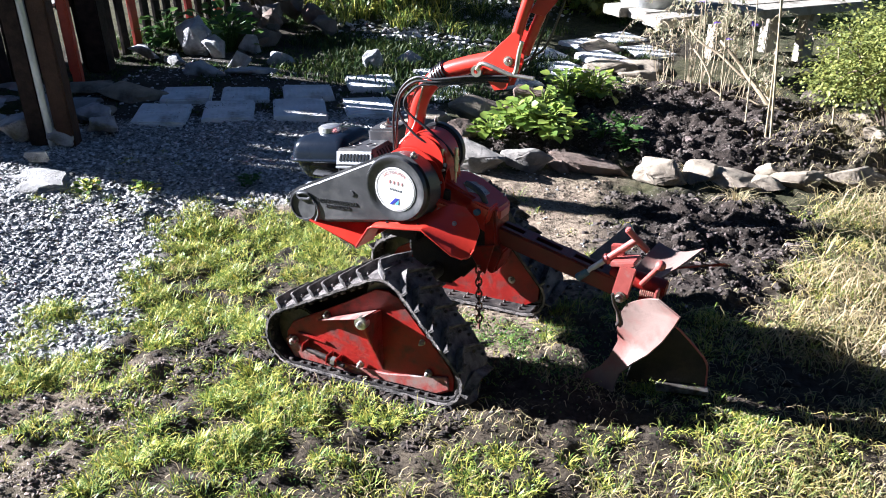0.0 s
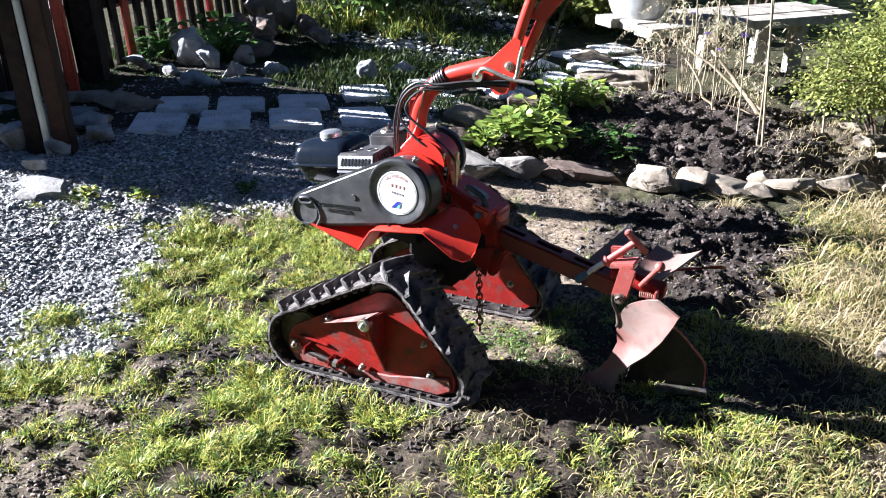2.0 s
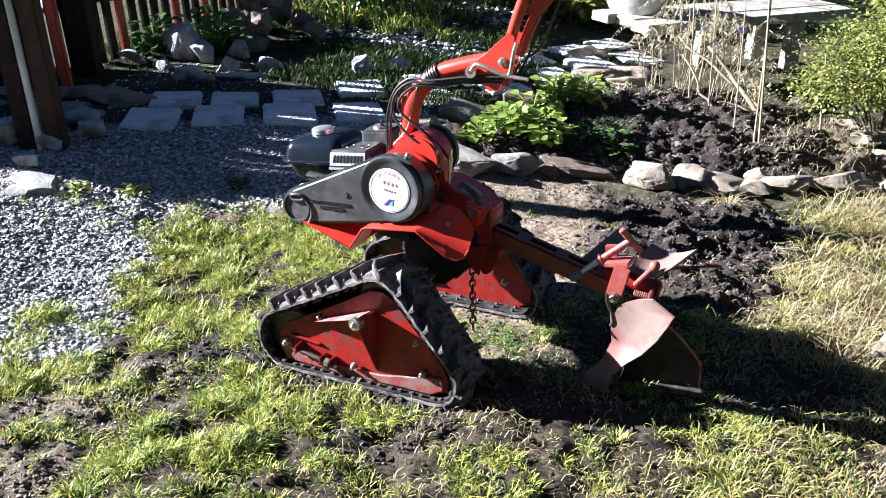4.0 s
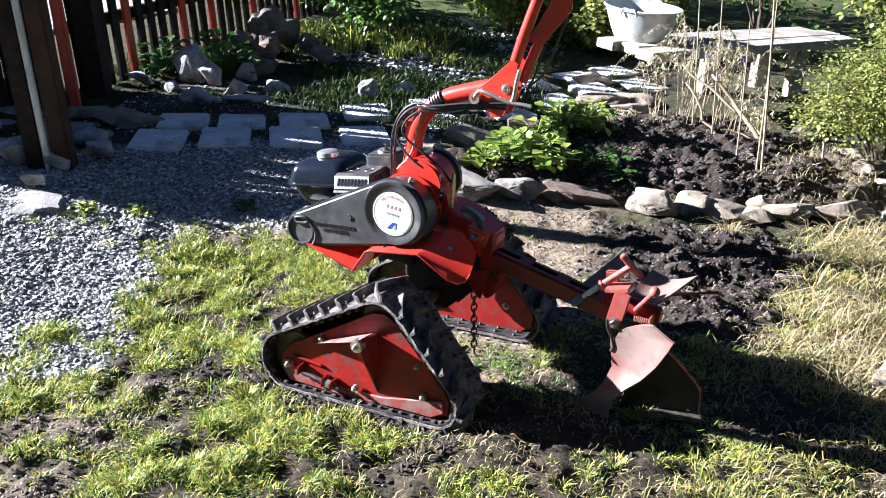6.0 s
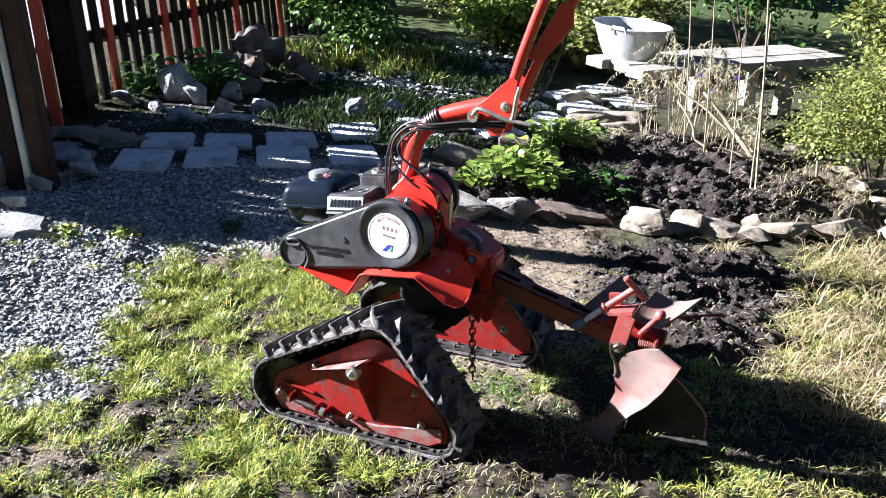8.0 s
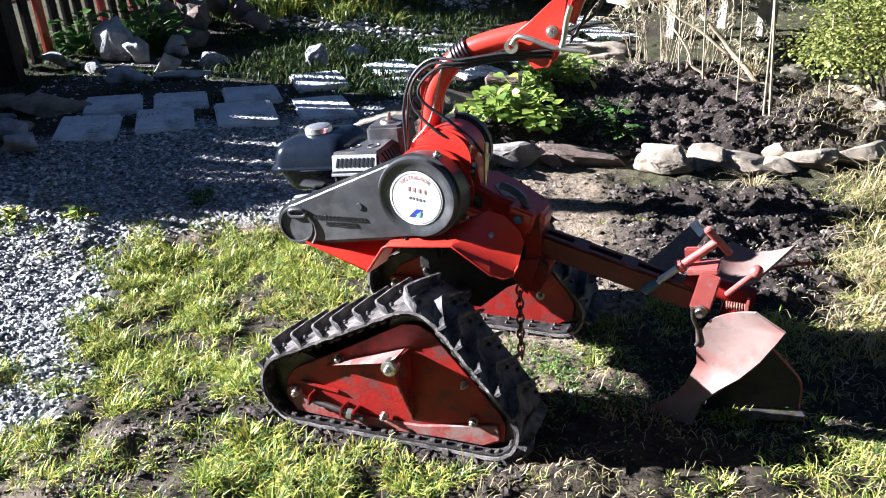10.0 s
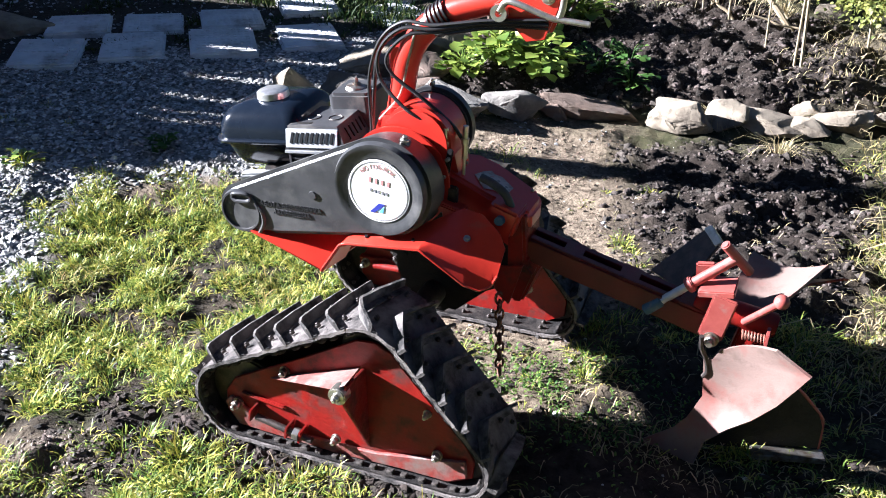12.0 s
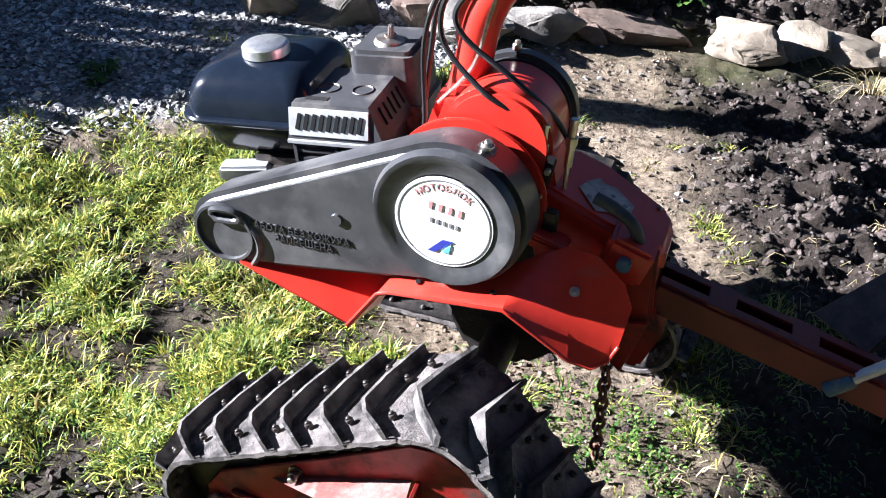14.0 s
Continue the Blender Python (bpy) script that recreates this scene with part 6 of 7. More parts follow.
for x, y, w, h, a in ((-2.02, 0.86, 0.16, 0.1, 20), (-2.2, 0.82, 0.2, 0.13, 70), (-2.26, 1.02, 0.18, 0.12, 10), (-1.98, 1.06, 0.14, 0.09, 50), (-2.12, 1.16, 0.2, 0.08, 30), (-2.42, 0.86, 0.22, 0.1, 0), (-2.4, 1.12, 0.2, 0.09, 80), (-2.62, 1.0, 0.24, 0.1, 30), (-1.92, 0.66, 0.12, 0.06, 15)):
    stone(x, y, w, w * 0.75, h, WHITE_ROCK, a, "rough grey rubble stone packed round the gate post", "rubble round the post", z=0.03)

# concrete round the gate post
apron = [(-1.68, 0.34), (-1.72, 0.56), (-1.86, 0.92), (-2.05, 1.22), (-2.35, 1.42), (-2.9, 1.5), (-3.2, 0.9), (-2.7, 0.1)]
bm = prism(apron, -0.06, -0.002, 0.01, 2, "z")
bmesh.ops.triangulate(bm, faces=bm.faces)
for _ in range(4):
    bmesh.ops.subdivide_edges(bm, edges=bm.edges, cuts=1, use_grid_fill=True)
for v in bm.verts:
    v.co.z += (0.03 * noise.noise(v.co * 4) + 0.02 * noise.noise(v.co * 11) + 0.012 * noise.noise(v.co * 30)) * (v.co.z > -0.03)
    v.co.x += 0.09 * noise.noise(v.co * 5 + Vector((3, 3, 3))) + 0.04 * noise.noise(v.co * 17)
    v.co.y += 0.06 * noise.noise(v.co * 6 + Vector((9, 1, 4)))
solid("pavement_concrete", bm, CONCRETE, (-2.4, 0.9, 0), "rough poured concrete round the gate post", "concrete", kind="structure")

# ---- fence ----
LEAN = Matrix.Rotation(radians(-5.5), 4, Vector((-0.44, 0.9, 0)))     # the old fence leans
fence = thing("fence", (-3.0, 3.0, 0), "leaning picket fence of dark brown and red boards", "fence")


def pale(x, y, h, w, mat, heading, name="pale", z=0.0):
    prof = [(-w / 2, 0), (w / 2, 0), (w / 2, h - 0.03), (0, h), (-w / 2, h - 0.03)]
    bm = prism(prof, -0.01, 0.01, 0.002, 1)
    bmesh.ops.transform(bm, matrix=Matrix.Translation((x, y, z)) @ LEAN @ Matrix.Rotation(heading, 4, "Z") @ Matrix.Rotation(radians(R.uniform(-1.2, 1.2)), 4, "Y"), verts=bm.verts)
    return part(name, bm, mat, fence)


F0, F1 = Vector((-2.86, 1.75)), Vector((-3.45, 5.0))
fd = (F1 - F0).normalized()
heading = math.atan2(fd.y, fd.x)
count = 29
for k in range(count):
    p = F0.lerp(F1, k / (count - 1))
    pale(p.x, p.y, 1.15 + R.uniform(-0.02, 0.02), 0.062, FENCE_RED if k in (0, 5, 10, 13, 18, 24) else FENCE_DARK, heading)
for z in (0.35, 0.9):
    a, b = Vector((F0.x - 0.03, F0.y, 0)), Vector((F1.x - 0.03, F1.y, 0))
    off = LEAN @ Vector((0, 0, z))
    c = (a + b) / 2 + off
    part("rail", box(((b - a).length, 0.03, 0.06), Matrix.Translation(c) @ Matrix.Rotation(heading, 4, "Z"), 0.003), FENCE_DARK, fence)
# closely boarded gate side, left of the post, sized to shape the gravel's shadow
G0, G1 = Vector((-3.25, 0.325)), Vector((-2.95, 1.62))
gd = (G1 - G0).normalized()
for k in range(21):
    p = G0.lerp(G1, k / 20)
    pale(p.x, p.y, min(1.04, 0.815 + 0.02 * k) + R.uniform(-0.03, 0.03), 0.056, FENCE_DARK, math.atan2(gd.y, gd.x), "gate_board")


def gate_post(x, y, w, h, mat, label, pipe=False):
    ob = thing("gate_post", (x, y, 0), label, "post")
    bm = box((w, w, h), Matrix.Translation((x, y, 0)) @ LEAN @ pose(0, 0, h / 2, 0, 0, 25), 0.006)
    part("post", bm, mat, ob)
    if pipe:
        part("pipe", cyl(Vector((x - 0.035, y - 0.06, 0)), Vector((x - 0.035, y - 0.06, 0)) + LEAN @ Vector((0, 0, h)), 0.015, seg=16), GALVANISED, ob, "pale metal pipe")
    return ob


gate_post(-2.0, 0.89, 0.075, 1.3, BROWN_BOARD, "brown wooden gate post with a pale metal pipe", True)
gate_post(-2.1, 0.84, 0.075, 1.3, FENCE_DARK, "black-stained wooden gate post")
gate_post(-2.78, 1.86, 0.11, 1.3, FENCE_DARK, "dark wooden fence post beside the path")
gate_post(-2.62, 1.55, 0.045, 1.25, FENCE_RED, "thin red-painted gate post")

# ---- bench and tub ----
bench = thing("bench", (0.1, 4.05, 0), "low weathered plank bench behind the bed", "bench")
BENCH_END, ba = Vector((-0.22, 3.28, 0)), math.atan2(0.838, 0.545)
along, across = Vector((math.cos(ba), math.sin(ba), 0)), Vector((-math.sin(ba), math.cos(ba), 0))
for k, (off, start) in enumerate(((0.075, 0.0), (0.23, 0.03), (0.385, -0.02))):
    c = BENCH_END + along * (0.83 + start) + across * off
    part("plank", box((1.66, 0.148, 0.052), pose(c.x, c.y, 0.334 + R.uniform(-0.003, 0.003), 0, R.uniform(-0.4, 0.4), math.degrees(ba)), 0.005), OLD_WOOD, bench)
for s, o in ((0.8, 0.37), (1.25, 0.09), (1.25, 0.37)):
    c = BENCH_END + along * s + across * o
    zz = z_at(c.x, c.y)
    part("leg", box((0.1, 0.07, 0.312 - zz), pose(c.x, c.y, (zz + 0.308) / 2 - 0.004, 0, 0, math.degrees(ba)), 0.006), OLD_WOOD, bench)
for s in (0.8, 1.25):
    c = BENCH_END + along * s + across * 0.23
    part("crosspiece", box((0.06, 0.4, 0.05), pose(c.x, c.y, 0.282, 0, 0, math.degrees(ba)), 0.004), OLD_WOOD, bench)
tub = thing("wash_tub", (-0.41, 3.66, 0.361), "galvanised steel wash tub standing on the bench", "tub")
tm = Matrix.Translation((-0.41, 3.66, 0.361)) @ Matrix.Rotation(radians(1), 4, "X") @ Matrix.Rotation(radians(55), 4, "Z") @ Matrix.Diagonal((0.82, 1.08, 1, 1))
part("tub_body", lathe([(0.0, 0.004), (0.148, 0.004), (0.153, 0.0), (0.16, 0.008), (0.19, 0.07), (0.222, 0.155), (0.228, 0.168), (0.238, 0.17), (0.24, 0.177), (0.235, 0.183), (0.227, 0.181), (0.218, 0.157),
                        (0.185, 0.07), (0.155, 0.012), (0.0, 0.012)], tm, 56), GALVANISED, tub)
for a in (0.4, 0.4 + math.pi):
    c, s = math.cos(a), math.sin(a)
    pts = [(0.235 * c - 0.05 * s * k, 0.235 * s + 0.05 * c * k, 0.15 + (0.035 if abs(k) < 1 else 0)) for k in (-1, -0.7, 0, 0.7, 1)]
    part("tub_handle", tube([tm @ Vector(p) for p in pts], 0.005, 8), GALVANISED, tub)


# ---- plants ----
def leaf_cloud(rng, centres, size, droop=0.5, wide=0.45, fold=0.25):
    """Ovate, folded leaves of 6 vertices at the given points and outward directions."""
    v, f = [], []
    for p, d in centres:
        s = rng.uniform(size[0], size[1])
        d = (d + Vector((rng.gauss(0, 0.45), rng.gauss(0, 0.45), rng.gauss(0, 0.3) - droop * rng.random()))).normalized()
        side = d.cross(Vector((rng.gauss(0, 0.3), rng.gauss(0, 0.3), 1))).normalized()
        up = side.cross(d)
        k = len(v)
        w = s * wide
        for a, b, c in ((0, 0, 0), (0.3, -0.8, fold), (0.3, 0.8, fold), (0.65, -0.85, fold), (0.65, 0.85, fold), (1, 0, -0.15)):
            v.append(p + d * (a * s) + side * (b * w) + up * (c * w))
        v.append(p + d * (0.5 * s))
        f += [(k, k + 1, k + 6), (k, k + 6, k + 2), (k + 1, k + 3, k + 6), (k + 2, k + 6, k + 4), (k + 3, k + 5, k + 6), (k + 4, k + 6, k + 5)]
    return v, f


def mesh_part(name, vf, mat, parent):
    me = bpy.data.meshes.new(name)
    o = origin_of(parent)
    me.from_pydata([p - o for p in vf[0]], [], vf[1])
    me.materials.append(mat)
    me.shade_smooth()
    ob = new(name, me)
    ob.parent = parent
    return ob


def shrub(x, y, h, r, n, size, mat, label, stems=9, low=0.0, category="shrub", name="shrub"):
    ob = thing(name, (x, y, z_at(x, y)), label, category)
    z0 = z_at(x, y)
    rng = random.Random(int(x * 977 + y * 131) & 0xFFFF)
    limbs, tips = [], []
    for k in range(stems):
        a = 2 * math.pi * k / stems + rng.uniform(-0.4, 0.4)
        rr = r * rng.uniform(0.3, 0.95)
        top = Vector((x + rr * math.cos(a), y + rr * math.sin(a), z0 + h * rng.uniform(0.55, 1.0) * (1.1 - 0.35 * rr / r)))
        mid = Vector((x + rr * 0.4 * math.cos(a), y + rr * 0.4 * math.sin(a), z0 + (top.z - z0) * 0.55))
        limbs.append(tube([(x + 0.03 * math.cos(a), y + 0.03 * math.sin(a), z0 - 0.02), mid, top], 0.008 * h + 0.003, 6, 4, 0.002))
        for j in range(4):
            q = mid.lerp(top, rng.uniform(0.0, 1.0))
            e = q + Vector((rng.gauss(0, 1), rng.gauss(0, 1), rng.gauss(0.3, 0.6))).normalized() * r * rng.uniform(0.25, 0.55)
            e.z = max(e.z, z0 + 0.05)
            limbs.append(tube([q, (q + e) / 2 + Vector((0, 0, 0.02)), e], 0.004, 5, 2, 0.0015))
            tips.append((q, e))
    part("branching", join(*limbs), BARK, ob)
    pts = []
    clumps = [(a.lerp(b, rng.uniform(0.3, 1.0)), rng.uniform(0.05, 0.13) * (r / 0.35)) for a, b in tips for _ in range(2)]
    for k in range(n):
        c, cr = rng.choice(clumps)
        d = Vector((rng.gauss(0, 1), rng.gauss(0, 1), rng.gauss(0, 0.8)))
        p = c + d * cr * 0.6
        p.z = max(p.z, z0 + low * h + 0.02)
        pts.append((p, d.normalized()))
    mesh_part("crown", leaf_cloud(rng, pts, size), mat, ob)
    return ob


def rosette(x, y, n, reach, size, mat, label, h=0.12, category="plant", name="leafy_plant"):
    z0 = z_at(x, y)
    ob = thing(name, (x, y, z0), label, category)
    rng = random.Random(int(x * 7919 + y * 104729) & 0xFFFFFF)
    stalks, pts = [], []
    for k in range(n):
        a = rng.uniform(0, 6.28)
        rr = reach * math.sqrt(rng.random())
        e = Vector((x + rr * math.cos(a), y + rr * math.sin(a), z0 + h * rng.uniform(0.35, 1.0) * (1 - 0.45 * (rr / reach) ** 2)))
        stalks.append(tube([(x + 0.2 * rr * math.cos(a), y + 0.2 * rr * math.sin(a), z0 - 0.01), ((x + e.x) / 2, (y + e.y) / 2, z0 + (e.z - z0) * 0.75), e], 0.0022, 5, 3))
        pts.append((e, Vector((math.cos(a), math.sin(a), 0.25))))
    tagged(part("stem", join(*stalks), mat, ob), kind="stuff")
    mesh_part("foliage", leaf_cloud(rng, pts, size, 0.3, 0.5, 0.2), mat, ob)
    return ob


for x, y, n, rr, h in ((-0.55, 1.88, 22, 0.09, 0.09), (-0.42, 1.93, 34, 0.12, 0.13), (-0.29, 1.92, 36, 0.12, 0.12), (-0.4, 2.1, 36, 0.12, 0.16), (-0.43, 2.5, 30, 0.11, 0.15), (-0.33, 2.6, 30, 0.11, 0.15)):
    rosette(x, y, int(n * 2.3), rr * 1.1, (0.026, 0.058), LEAF, "leafy light green garden plant in the bed", h)
for x, y in ((-0.1, 2.06), (-0.02, 2.14), (-0.16, 2.2), (0.02, 2.02)):
    rosette(x, y, 26, 0.09, (0.014, 0.034), DARK_LEAF, "small dark green seedling in black soil", 0.07, name="seedling")
shrub(1.02, 2.95, 0.75, 0.45, 20000, (0.011, 0.023), SHRUB, "yellow-green leafy shrub beside the bed", 12, 0.28)
shrub(1.35, 3.3, 1.0, 0.5, 14000, (0.014, 0.029), SHRUB, "tall yellow-green leafy shrub behind the bed", 12)
for x, y, h, r, n, m, l in ((-2.62, 4.35, 0.72, 0.45, 7000, GREEN_LEAF, "bright green bush at the end of the fence"), (-1.8, 5.2, 0.55, 0.5, 5000, LEAF, "green bush beside the far path"),
                            (-0.9, 5.6, 0.7, 0.5, 2200, SHRUB, "yellowing bush behind the tub"), (-4.0, 7.4, 1.3, 0.8, 3000, DARK_LEAF, "large green bush behind the fence"),
                            (-0.2, 6.6, 1.1, 0.8, 2600, DARK_LEAF, "dark bush behind the bench"), (0.9, 6.6, 1.2, 0.8, 2600, DARK_LEAF, "dark bush behind the bench"),
                            (1.9, 5.6, 1.2, 0.8, 2600, SHRUB, "yellow-leaved bush behind the bench"), (1.15, 5.25, 0.85, 0.45, 3200, SHRUB, "yellow-leaved bush behind the bench"),
                            (-1.35, 5.3, 0.4, 0.42, 3600, LEAF, "sunlit leafy weeds beside the far path"), (-0.95, 5.0, 0.35, 0.36, 3200, SHRUB, "sunlit leafy weeds beside the far path"), (-1.75, 5.75, 0.5, 0.45, 3200, SHRUB, "sunlit leafy weeds beside the far path"), (-1.6, 7.0, 1.2, 0.9, 2600, DARK_LEAF, "dark bush in the far garden"),
                            (-2.25, 6.05, 0.45, 0.45, 3000, SHRUB, "sunlit weeds at the end of the far path"), (-1.75, 6.4, 0.6, 0.5, 3000, BROWN_LEAF, "reddish autumn bush at the end of the far path"), (-2.6, 7.6, 1.4, 0.9, 2600, SHRUB, "autumn-coloured bush in the far garden")):
    shrub(x, y, h, r, int(n * 1.1), (0.024, 0.06), m, l)
for x, y, h in ((-2.55, 2.62, 0.26), (-2.7, 2.7, 0.24), (-2.9, 2.5, 0.22)):
    rosette(x, y, 60, 0.17, (0.04, 0.075), DARK_LEAF, "dark green ferny weed before the fence", h, "weed", "weed")
for x, y in ((-1.18, 1.02), (-1.45, 0.72), (-1.62, 0.6), (-2.6, 2.75), (-2.35, 2.15), (-2.9, 2.3)):
    rosette(x, y, 20, 0.05, (0.018, 0.036), DARK_LEAF if y > 0.9 else GRASS, "small green weed growing in the gravel", 0.04, "weed", "weed")


def stalk(x, y, h, lean, r, label="tall dry plant stalk in the bed", name="dry_stalk"):
    z0 = z_at(x, y)
    ob = thing(name, (x, y, z0), label, "plant stalk")
    part("stem", tube([(x, y, z0 - 0.02), (x + lean[0] * 0.45, y + lean[1] * 0.45, z0 + h * 0.5), (x + lean[0], y + lean[1], z0 + h)], r, 8, 6, r * 0.5), STEM, ob)
    return ob


stalk(0.545, 2.41, 1.2, (-0.13, -0.02), 0.006)
stalk(0.52, 2.43, 0.75, (-0.04, 0.0), 0.005)
stalk(0.4, 2.6, 0.6, (-0.05, 0.05), 0.004)
stalk(0.76, 2.72, 0.35, (-0.04, 0.0), 0.006)
stalk(0.22, 2.9, 0.9, (-0.08, 0.02), 0.004)
stalk(0.1, 3.0, 0.9, (-0.1, 0.05), 0.004)
for a, b, r_ in (((0.47, 2.86, 0.1), (0.17, 2.94, 0.36), 0.013), ((0.44, 2.92, 0.1), (0.0, 3.0, 0.38), 0.009), ((0.24, 2.9, 0.1), (0.03, 2.96, 0.3), 0.007),
                 ((0.55, 2.8, 0.1), (0.28, 2.76, 0.14), 0.005), ((-0.12, 3.55, 0.3), (-0.22, 3.62, 0.52), 0.007)):
    a, b = Vector(a), Vector(b)
    a.z = max(z_at(a.x, a.y) + 0.005, a.z - 0.06)
    ob = thing("dry_branch", a, "bleached dry branch leaning over the bed", "branch")
    line = [a.lerp(b, k / 6) + Vector((R.gauss(0, 0.006), R.gauss(0, 0.006), R.gauss(0, 0.006))) for k in range(7)]
    limbs = [tube(line, r_, 8, 4, r_ * 0.55)]
    for k in (2, 4):
        e = line[k] + Vector((R.gauss(0, 0.05), R.gauss(0, 0.05), abs(R.gauss(0, 0.05))))
        limbs.append(tube([line[k], line[k].lerp(e, 0.5) + Vector((0, 0, 0.006)), e], r_ * 0.35, 6, 3, 0.001))
    part("stem", join(*limbs), STEM, ob)


def feathery(x, y, n, h, reach, heading, label):
    """A withered perennial: arching stems set with narrow drooping leaves."""
    z0 = z_at(x, y)
    ob = thing("withered_plant", (x, y, z0), label, "plant")
    rng = random.Random(int(x * 7919 + y * 104729) & 0xFFFFFF)
    stems, pts = [], []
    for k in range(n):
        a = heading + rng.gauss(0, 1.3)
        rr, hh = reach * rng.uniform(0.3, 1.0), h * rng.uniform(0.55, 1.0)
        base = Vector((x + rng.gauss(0, 0.04), y + rng.gauss(0, 0.04), z0 - 0.01))
        d = Vector((math.cos(a), math.sin(a), 0))
        line = [base, base + d * rr * 0.2 + Vector((0, 0, hh * 0.6)), base + d * rr * 0.55 + Vector((0, 0, hh)), base + d * rr + Vector((0, 0, hh * rng.uniform(0.55, 0.95)))]
        stems.append(tube(line, 0.0016, 5, 4, 0.0006))
        way = smooth_path(line, 8)
        for p in way[9:]:
            for _ in range(3):
                pts.append((p, Vector((rng.gauss(0, 1), rng.gauss(0, 1), rng.gauss(-0.4, 0.5))).normalized()))
    tagged(part("stem", join(*stems), STEM, ob), kind="stuff")
    mesh_part("foliage", leaf_cloud(rng, pts, (0.012, 0.04), 0.8, 0.1, 0.2), WITHERED, ob)
    return ob


def dry_tuft(x, y, n, h, spread, label, name="dry_grass_tuft", droop=0.5, mat=None):
    z0 = z_at(x, y)
    rng = np.random.default_rng(abs(int(x * 1000 + y * 77)))
    v, f = [], []
    for k in range(n):
        a, rr = rng.uniform(0, 6.28), spread * rng.random()
        hh = h * rng.uniform(0.5, 1.0)
        bx, by = x + 0.3 * rr * math.cos(a), y + 0.3 * rr * math.sin(a)
        w = 0.0014
        sx, sy = -math.sin(a) * w, math.cos(a) * w
        i = len(v)
        for t in (0, 0.4, 0.75, 1.0):
            o = rr * t ** 1.6
            zz = z0 + hh * (t - droop * t ** 3)
            ww = 1 - 0.7 * t
            v += [(bx + o * math.cos(a) - sx * ww, by + o * math.sin(a) - sy * ww, zz), (bx + o * math.cos(a) + sx * ww, by + o * math.sin(a) + sy * ww, zz)]
        for j in range(3):
            f.append((i + 2 * j, i + 2 * j + 1, i + 2 * j + 3, i + 2 * j + 2))
    return stuff(name, v, f, mat or STRAW, label, "grass")


for x, y, n, h, reach, head in ((0.05, 3.1, 15, 0.5, 0.42, 1.0), (0.2, 3.12, 14, 0.46, 0.38, -0.6), (-0.1, 3.05, 12, 0.32, 0.36, 2.6), (0.3, 3.0, 9, 0.34, 0.3, 0.0), (-0.3, 2.85, 12, 0.12, 0.26, -2.0), (0.0, 3.2, 10, 0.56, 0.4, 0.2)):
    feathery(x, y, n, h, reach, head, "withered feathery perennial arching over the bed")
dry_tuft(0.42, 3.0, 90, 0.16, 0.16, "small pale dry grass tuft in the bed", droop=0.7)
dry_tuft(0.33, 1.9, 110, 0.09, 0.12, "dry grass tuft growing between the stones", droop=0.8)
dry_tuft(0.55, 1.72, 60, 0.12, 0.14, "dry grass tuft at the edge of the dug soil", droop=0.9)

# ---- the place closed behind the camera ----
WALL = material("dark_board_wall", (0.16, 0.12, 0.085), 0.85, second=(0.1, 0.075, 0.055), scale=6, bump=0.3, bump_scale=40)
solid("wall_south", box((9, 0.2, 4.2), pose(3.0, -4.2, 2.1), 0.0), WALL, (3.0, -4.2, 0), "plain dark board wall of a house", "wall", kind="structure")
# out of view, added so its shadow edge falls across the gravel
solid("wall_west", box((0.15, 1.54, 1.0), pose(-4.05, 0.885, 0.5), 0.0), WALL, (-4.05, 0.885, 0), "unseen board wall added to shade the gravel", "wall", kind="structure")
ROAD = material("pale_road", (0.3, 0.285, 0.26), 0.95, second=(0.3, 0.29, 0.27), scale=8, bump=0.4, bump_scale=60)
solid("road", prism([(-4.3, 1.2), (-4.3, 4.2), (-6.5, 6.0), (-14.0, 6.0), (-14.0, 1.2)], -0.05, 0.02, 0.0, 1, "z"), ROAD, (-8, 3, 0), "pale dry gravel road beyond the fence", "road", kind="structure")
rx_, ry_ = thrown(rng, 5200, (-2.7, -1.2, 3.3, 5.6), lambda x, y: np.exp(-((x + 1.95 + 0.15 * (y - 4.4)) / 0.45) ** 2))
stuff("rubble", *scatter_chips(rng, rx_, ry_, (0.008, 0.026), 0.3), GRAVEL, "loose stones on the far garden path", "rubble")
PLASTER = material("pale_plaster", (0.62, 0.6, 0.55), 0.9, second=(0.5, 0.48, 0.44), scale=3, bump=0.2, bump_scale=40)
house = thing("house", (-10.0, 11.0, 0), "pale plastered house far beyond the fence", "house")
part("wall", box((7.0, 4.0, 2.8), pose(-10.0, 11.0, 1.4), 0.0), PLASTER, house)
ROOFING = material("dark_roofing", (0.09, 0.06, 0.05), 0.8, second=(0.06, 0.042, 0.036), scale=4, bump=0.3, bump_scale=20)
roof = bmesh.new()
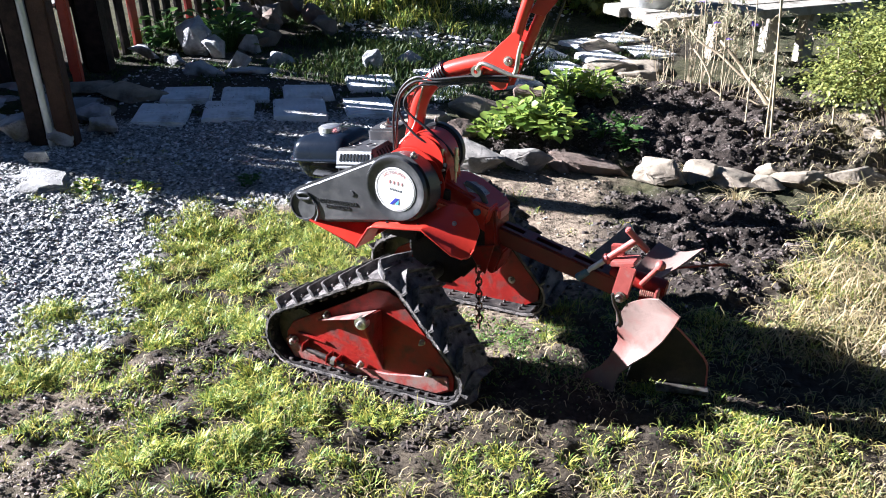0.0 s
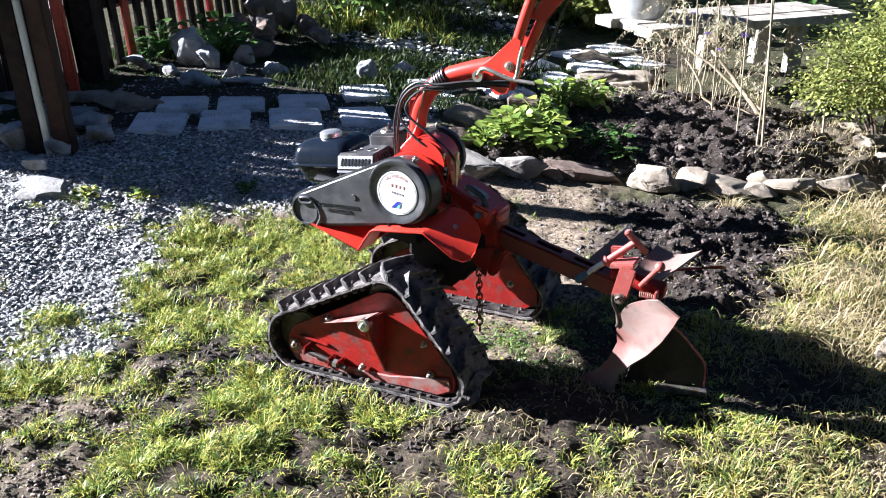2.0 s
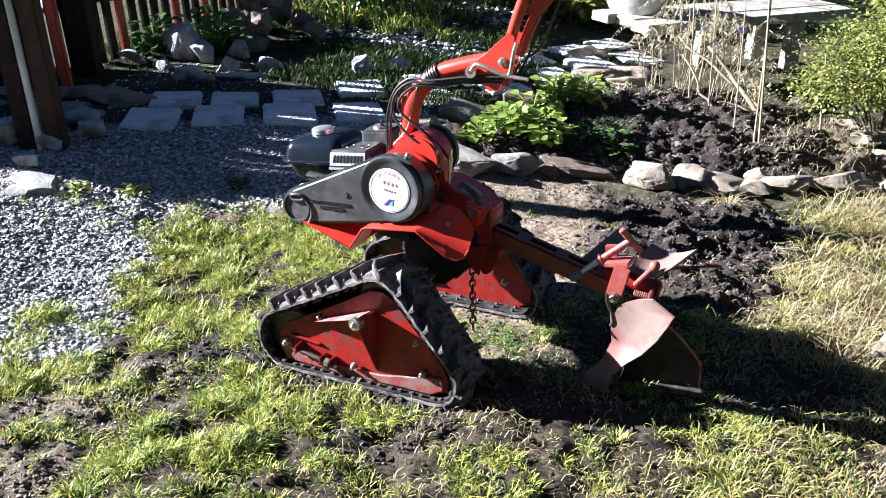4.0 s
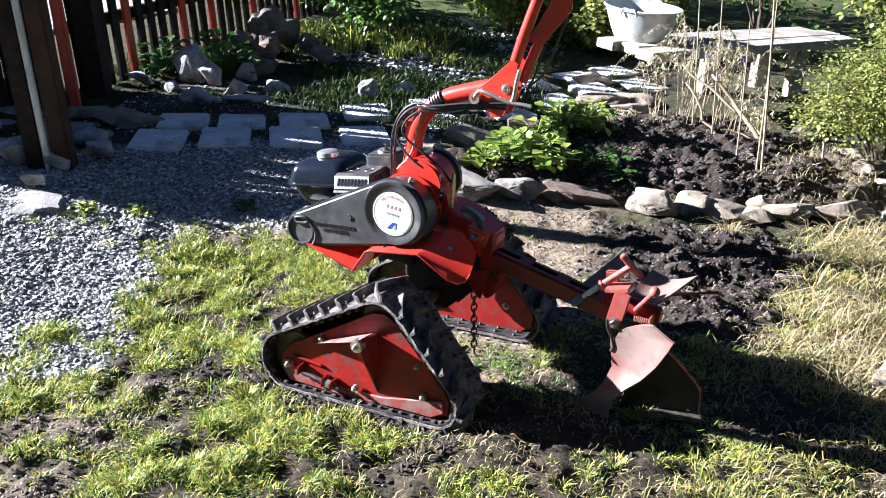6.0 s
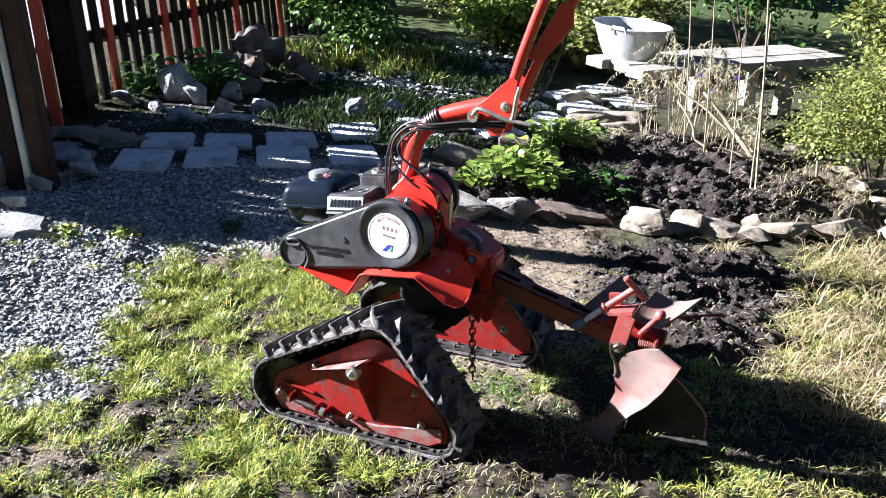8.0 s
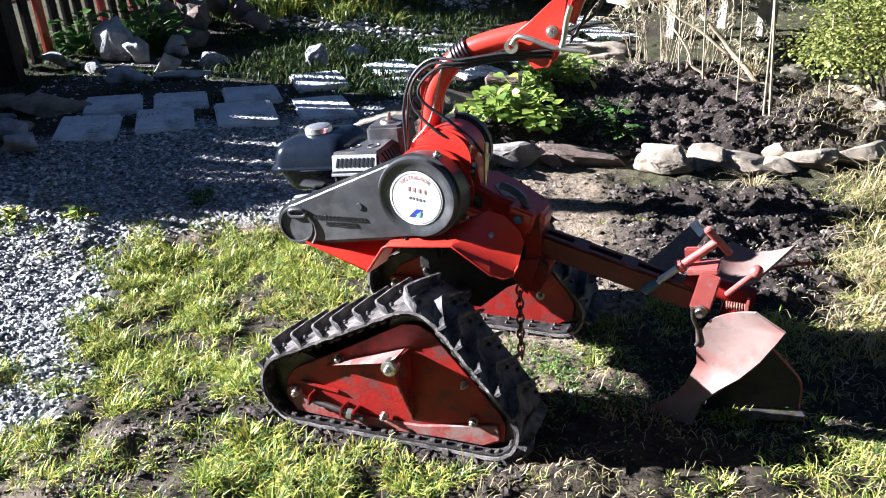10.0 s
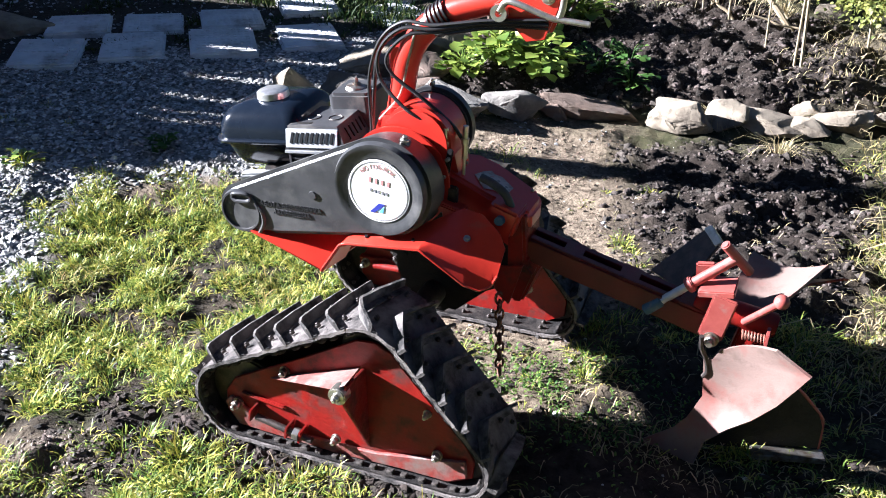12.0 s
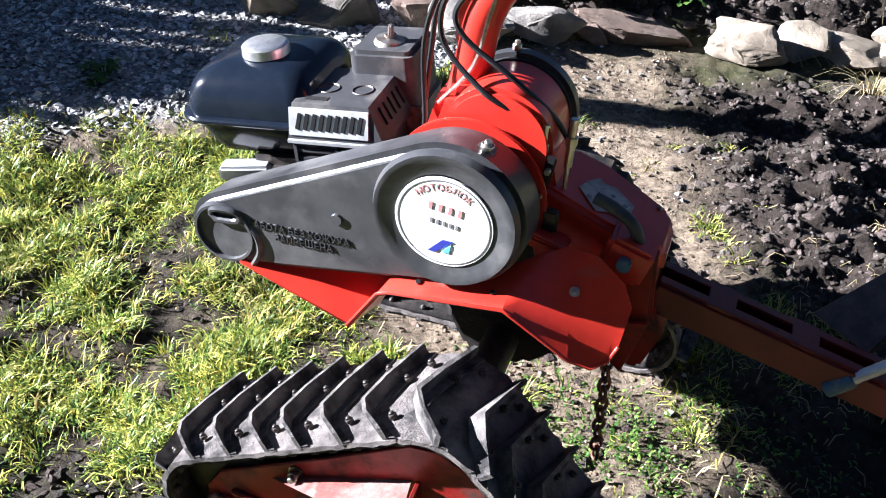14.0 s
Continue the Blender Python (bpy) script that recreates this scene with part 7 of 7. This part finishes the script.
ends = [[roof.verts.new((x, 11.0 + y, z)) for y, z in ((-2.4, 2.7), (0.0, 4.3), (2.4, 2.7), (2.4, 2.85), (0.0, 4.48), (-2.4, 2.85))] for x in (-13.9, -6.1)]
for k in range(6):
    roof.faces.new((ends[0][k], ends[0][(k + 1) % 6], ends[1][(k + 1) % 6], ends[1][k]))
roof.faces.new(ends[0][::-1])
roof.faces.new(ends[1])
bmesh.ops.recalc_face_normals(roof, faces=roof.faces)
part("roof", roof, ROOFING, house, "dark pitched roof")
for x in (-12.3, -10.0, -7.7):
    win = part("window", join(box((1.1, 0.1, 0.1), pose(x, 8.98, 0.95), 0.01), box((1.1, 0.1, 0.1), pose(x, 8.98, 2.05), 0.01), box((0.1, 0.1, 1.0), pose(x - 0.5, 8.98, 1.5), 0.01),
                              box((0.1, 0.1, 1.0), pose(x + 0.5, 8.98, 1.5), 0.01), box((0.06, 0.08, 1.0), pose(x, 8.98, 1.5), 0.01)), STICKER, house, "white window frame")
    part("pane", box((0.9, 0.02, 1.0), pose(x, 8.985, 1.5), 0.0), GLOSS_BLACK, win)
for x, y, h, r, m, l in ((-4.3, 4.9, 1.0, 0.6, SHRUB, "yellow-green bush beyond the fence"), (-4.6, 6.3, 1.3, 0.8, SHRUB, "yellow-green bush beyond the fence"), (-3.2, 7.2, 1.4, 0.8, SHRUB, "sunlit bush in the far garden")):
    shrub(x, y, h, r, 2600, (0.04, 0.08), m, l)
for x, y, z in ((0.12, 3.05, 0.42), (0.2, 2.98, 0.36), (0.02, 3.1, 0.5), (0.3, 3.0, 0.44)):
    ob = thing("violet_flower", (x, y, z_at(x, y)), "small violet flower on a thin dry stem", "flower")
    part("stem", tube([(x, y, z_at(x, y) - 0.01), (x + 0.01, y, z * 0.6), (x, y, z)], 0.0025, 6, 4), STEM, ob)
    rr_ = random.Random(int(x * 100))
    mesh_part("petals", leaf_cloud(rr_, [(Vector((x, y, z)), Vector((math.cos(a), math.sin(a), 0.3))) for a in (0, 1.2, 2.5, 3.8, 5.0)], (0.018, 0.026)), PETAL, ob)
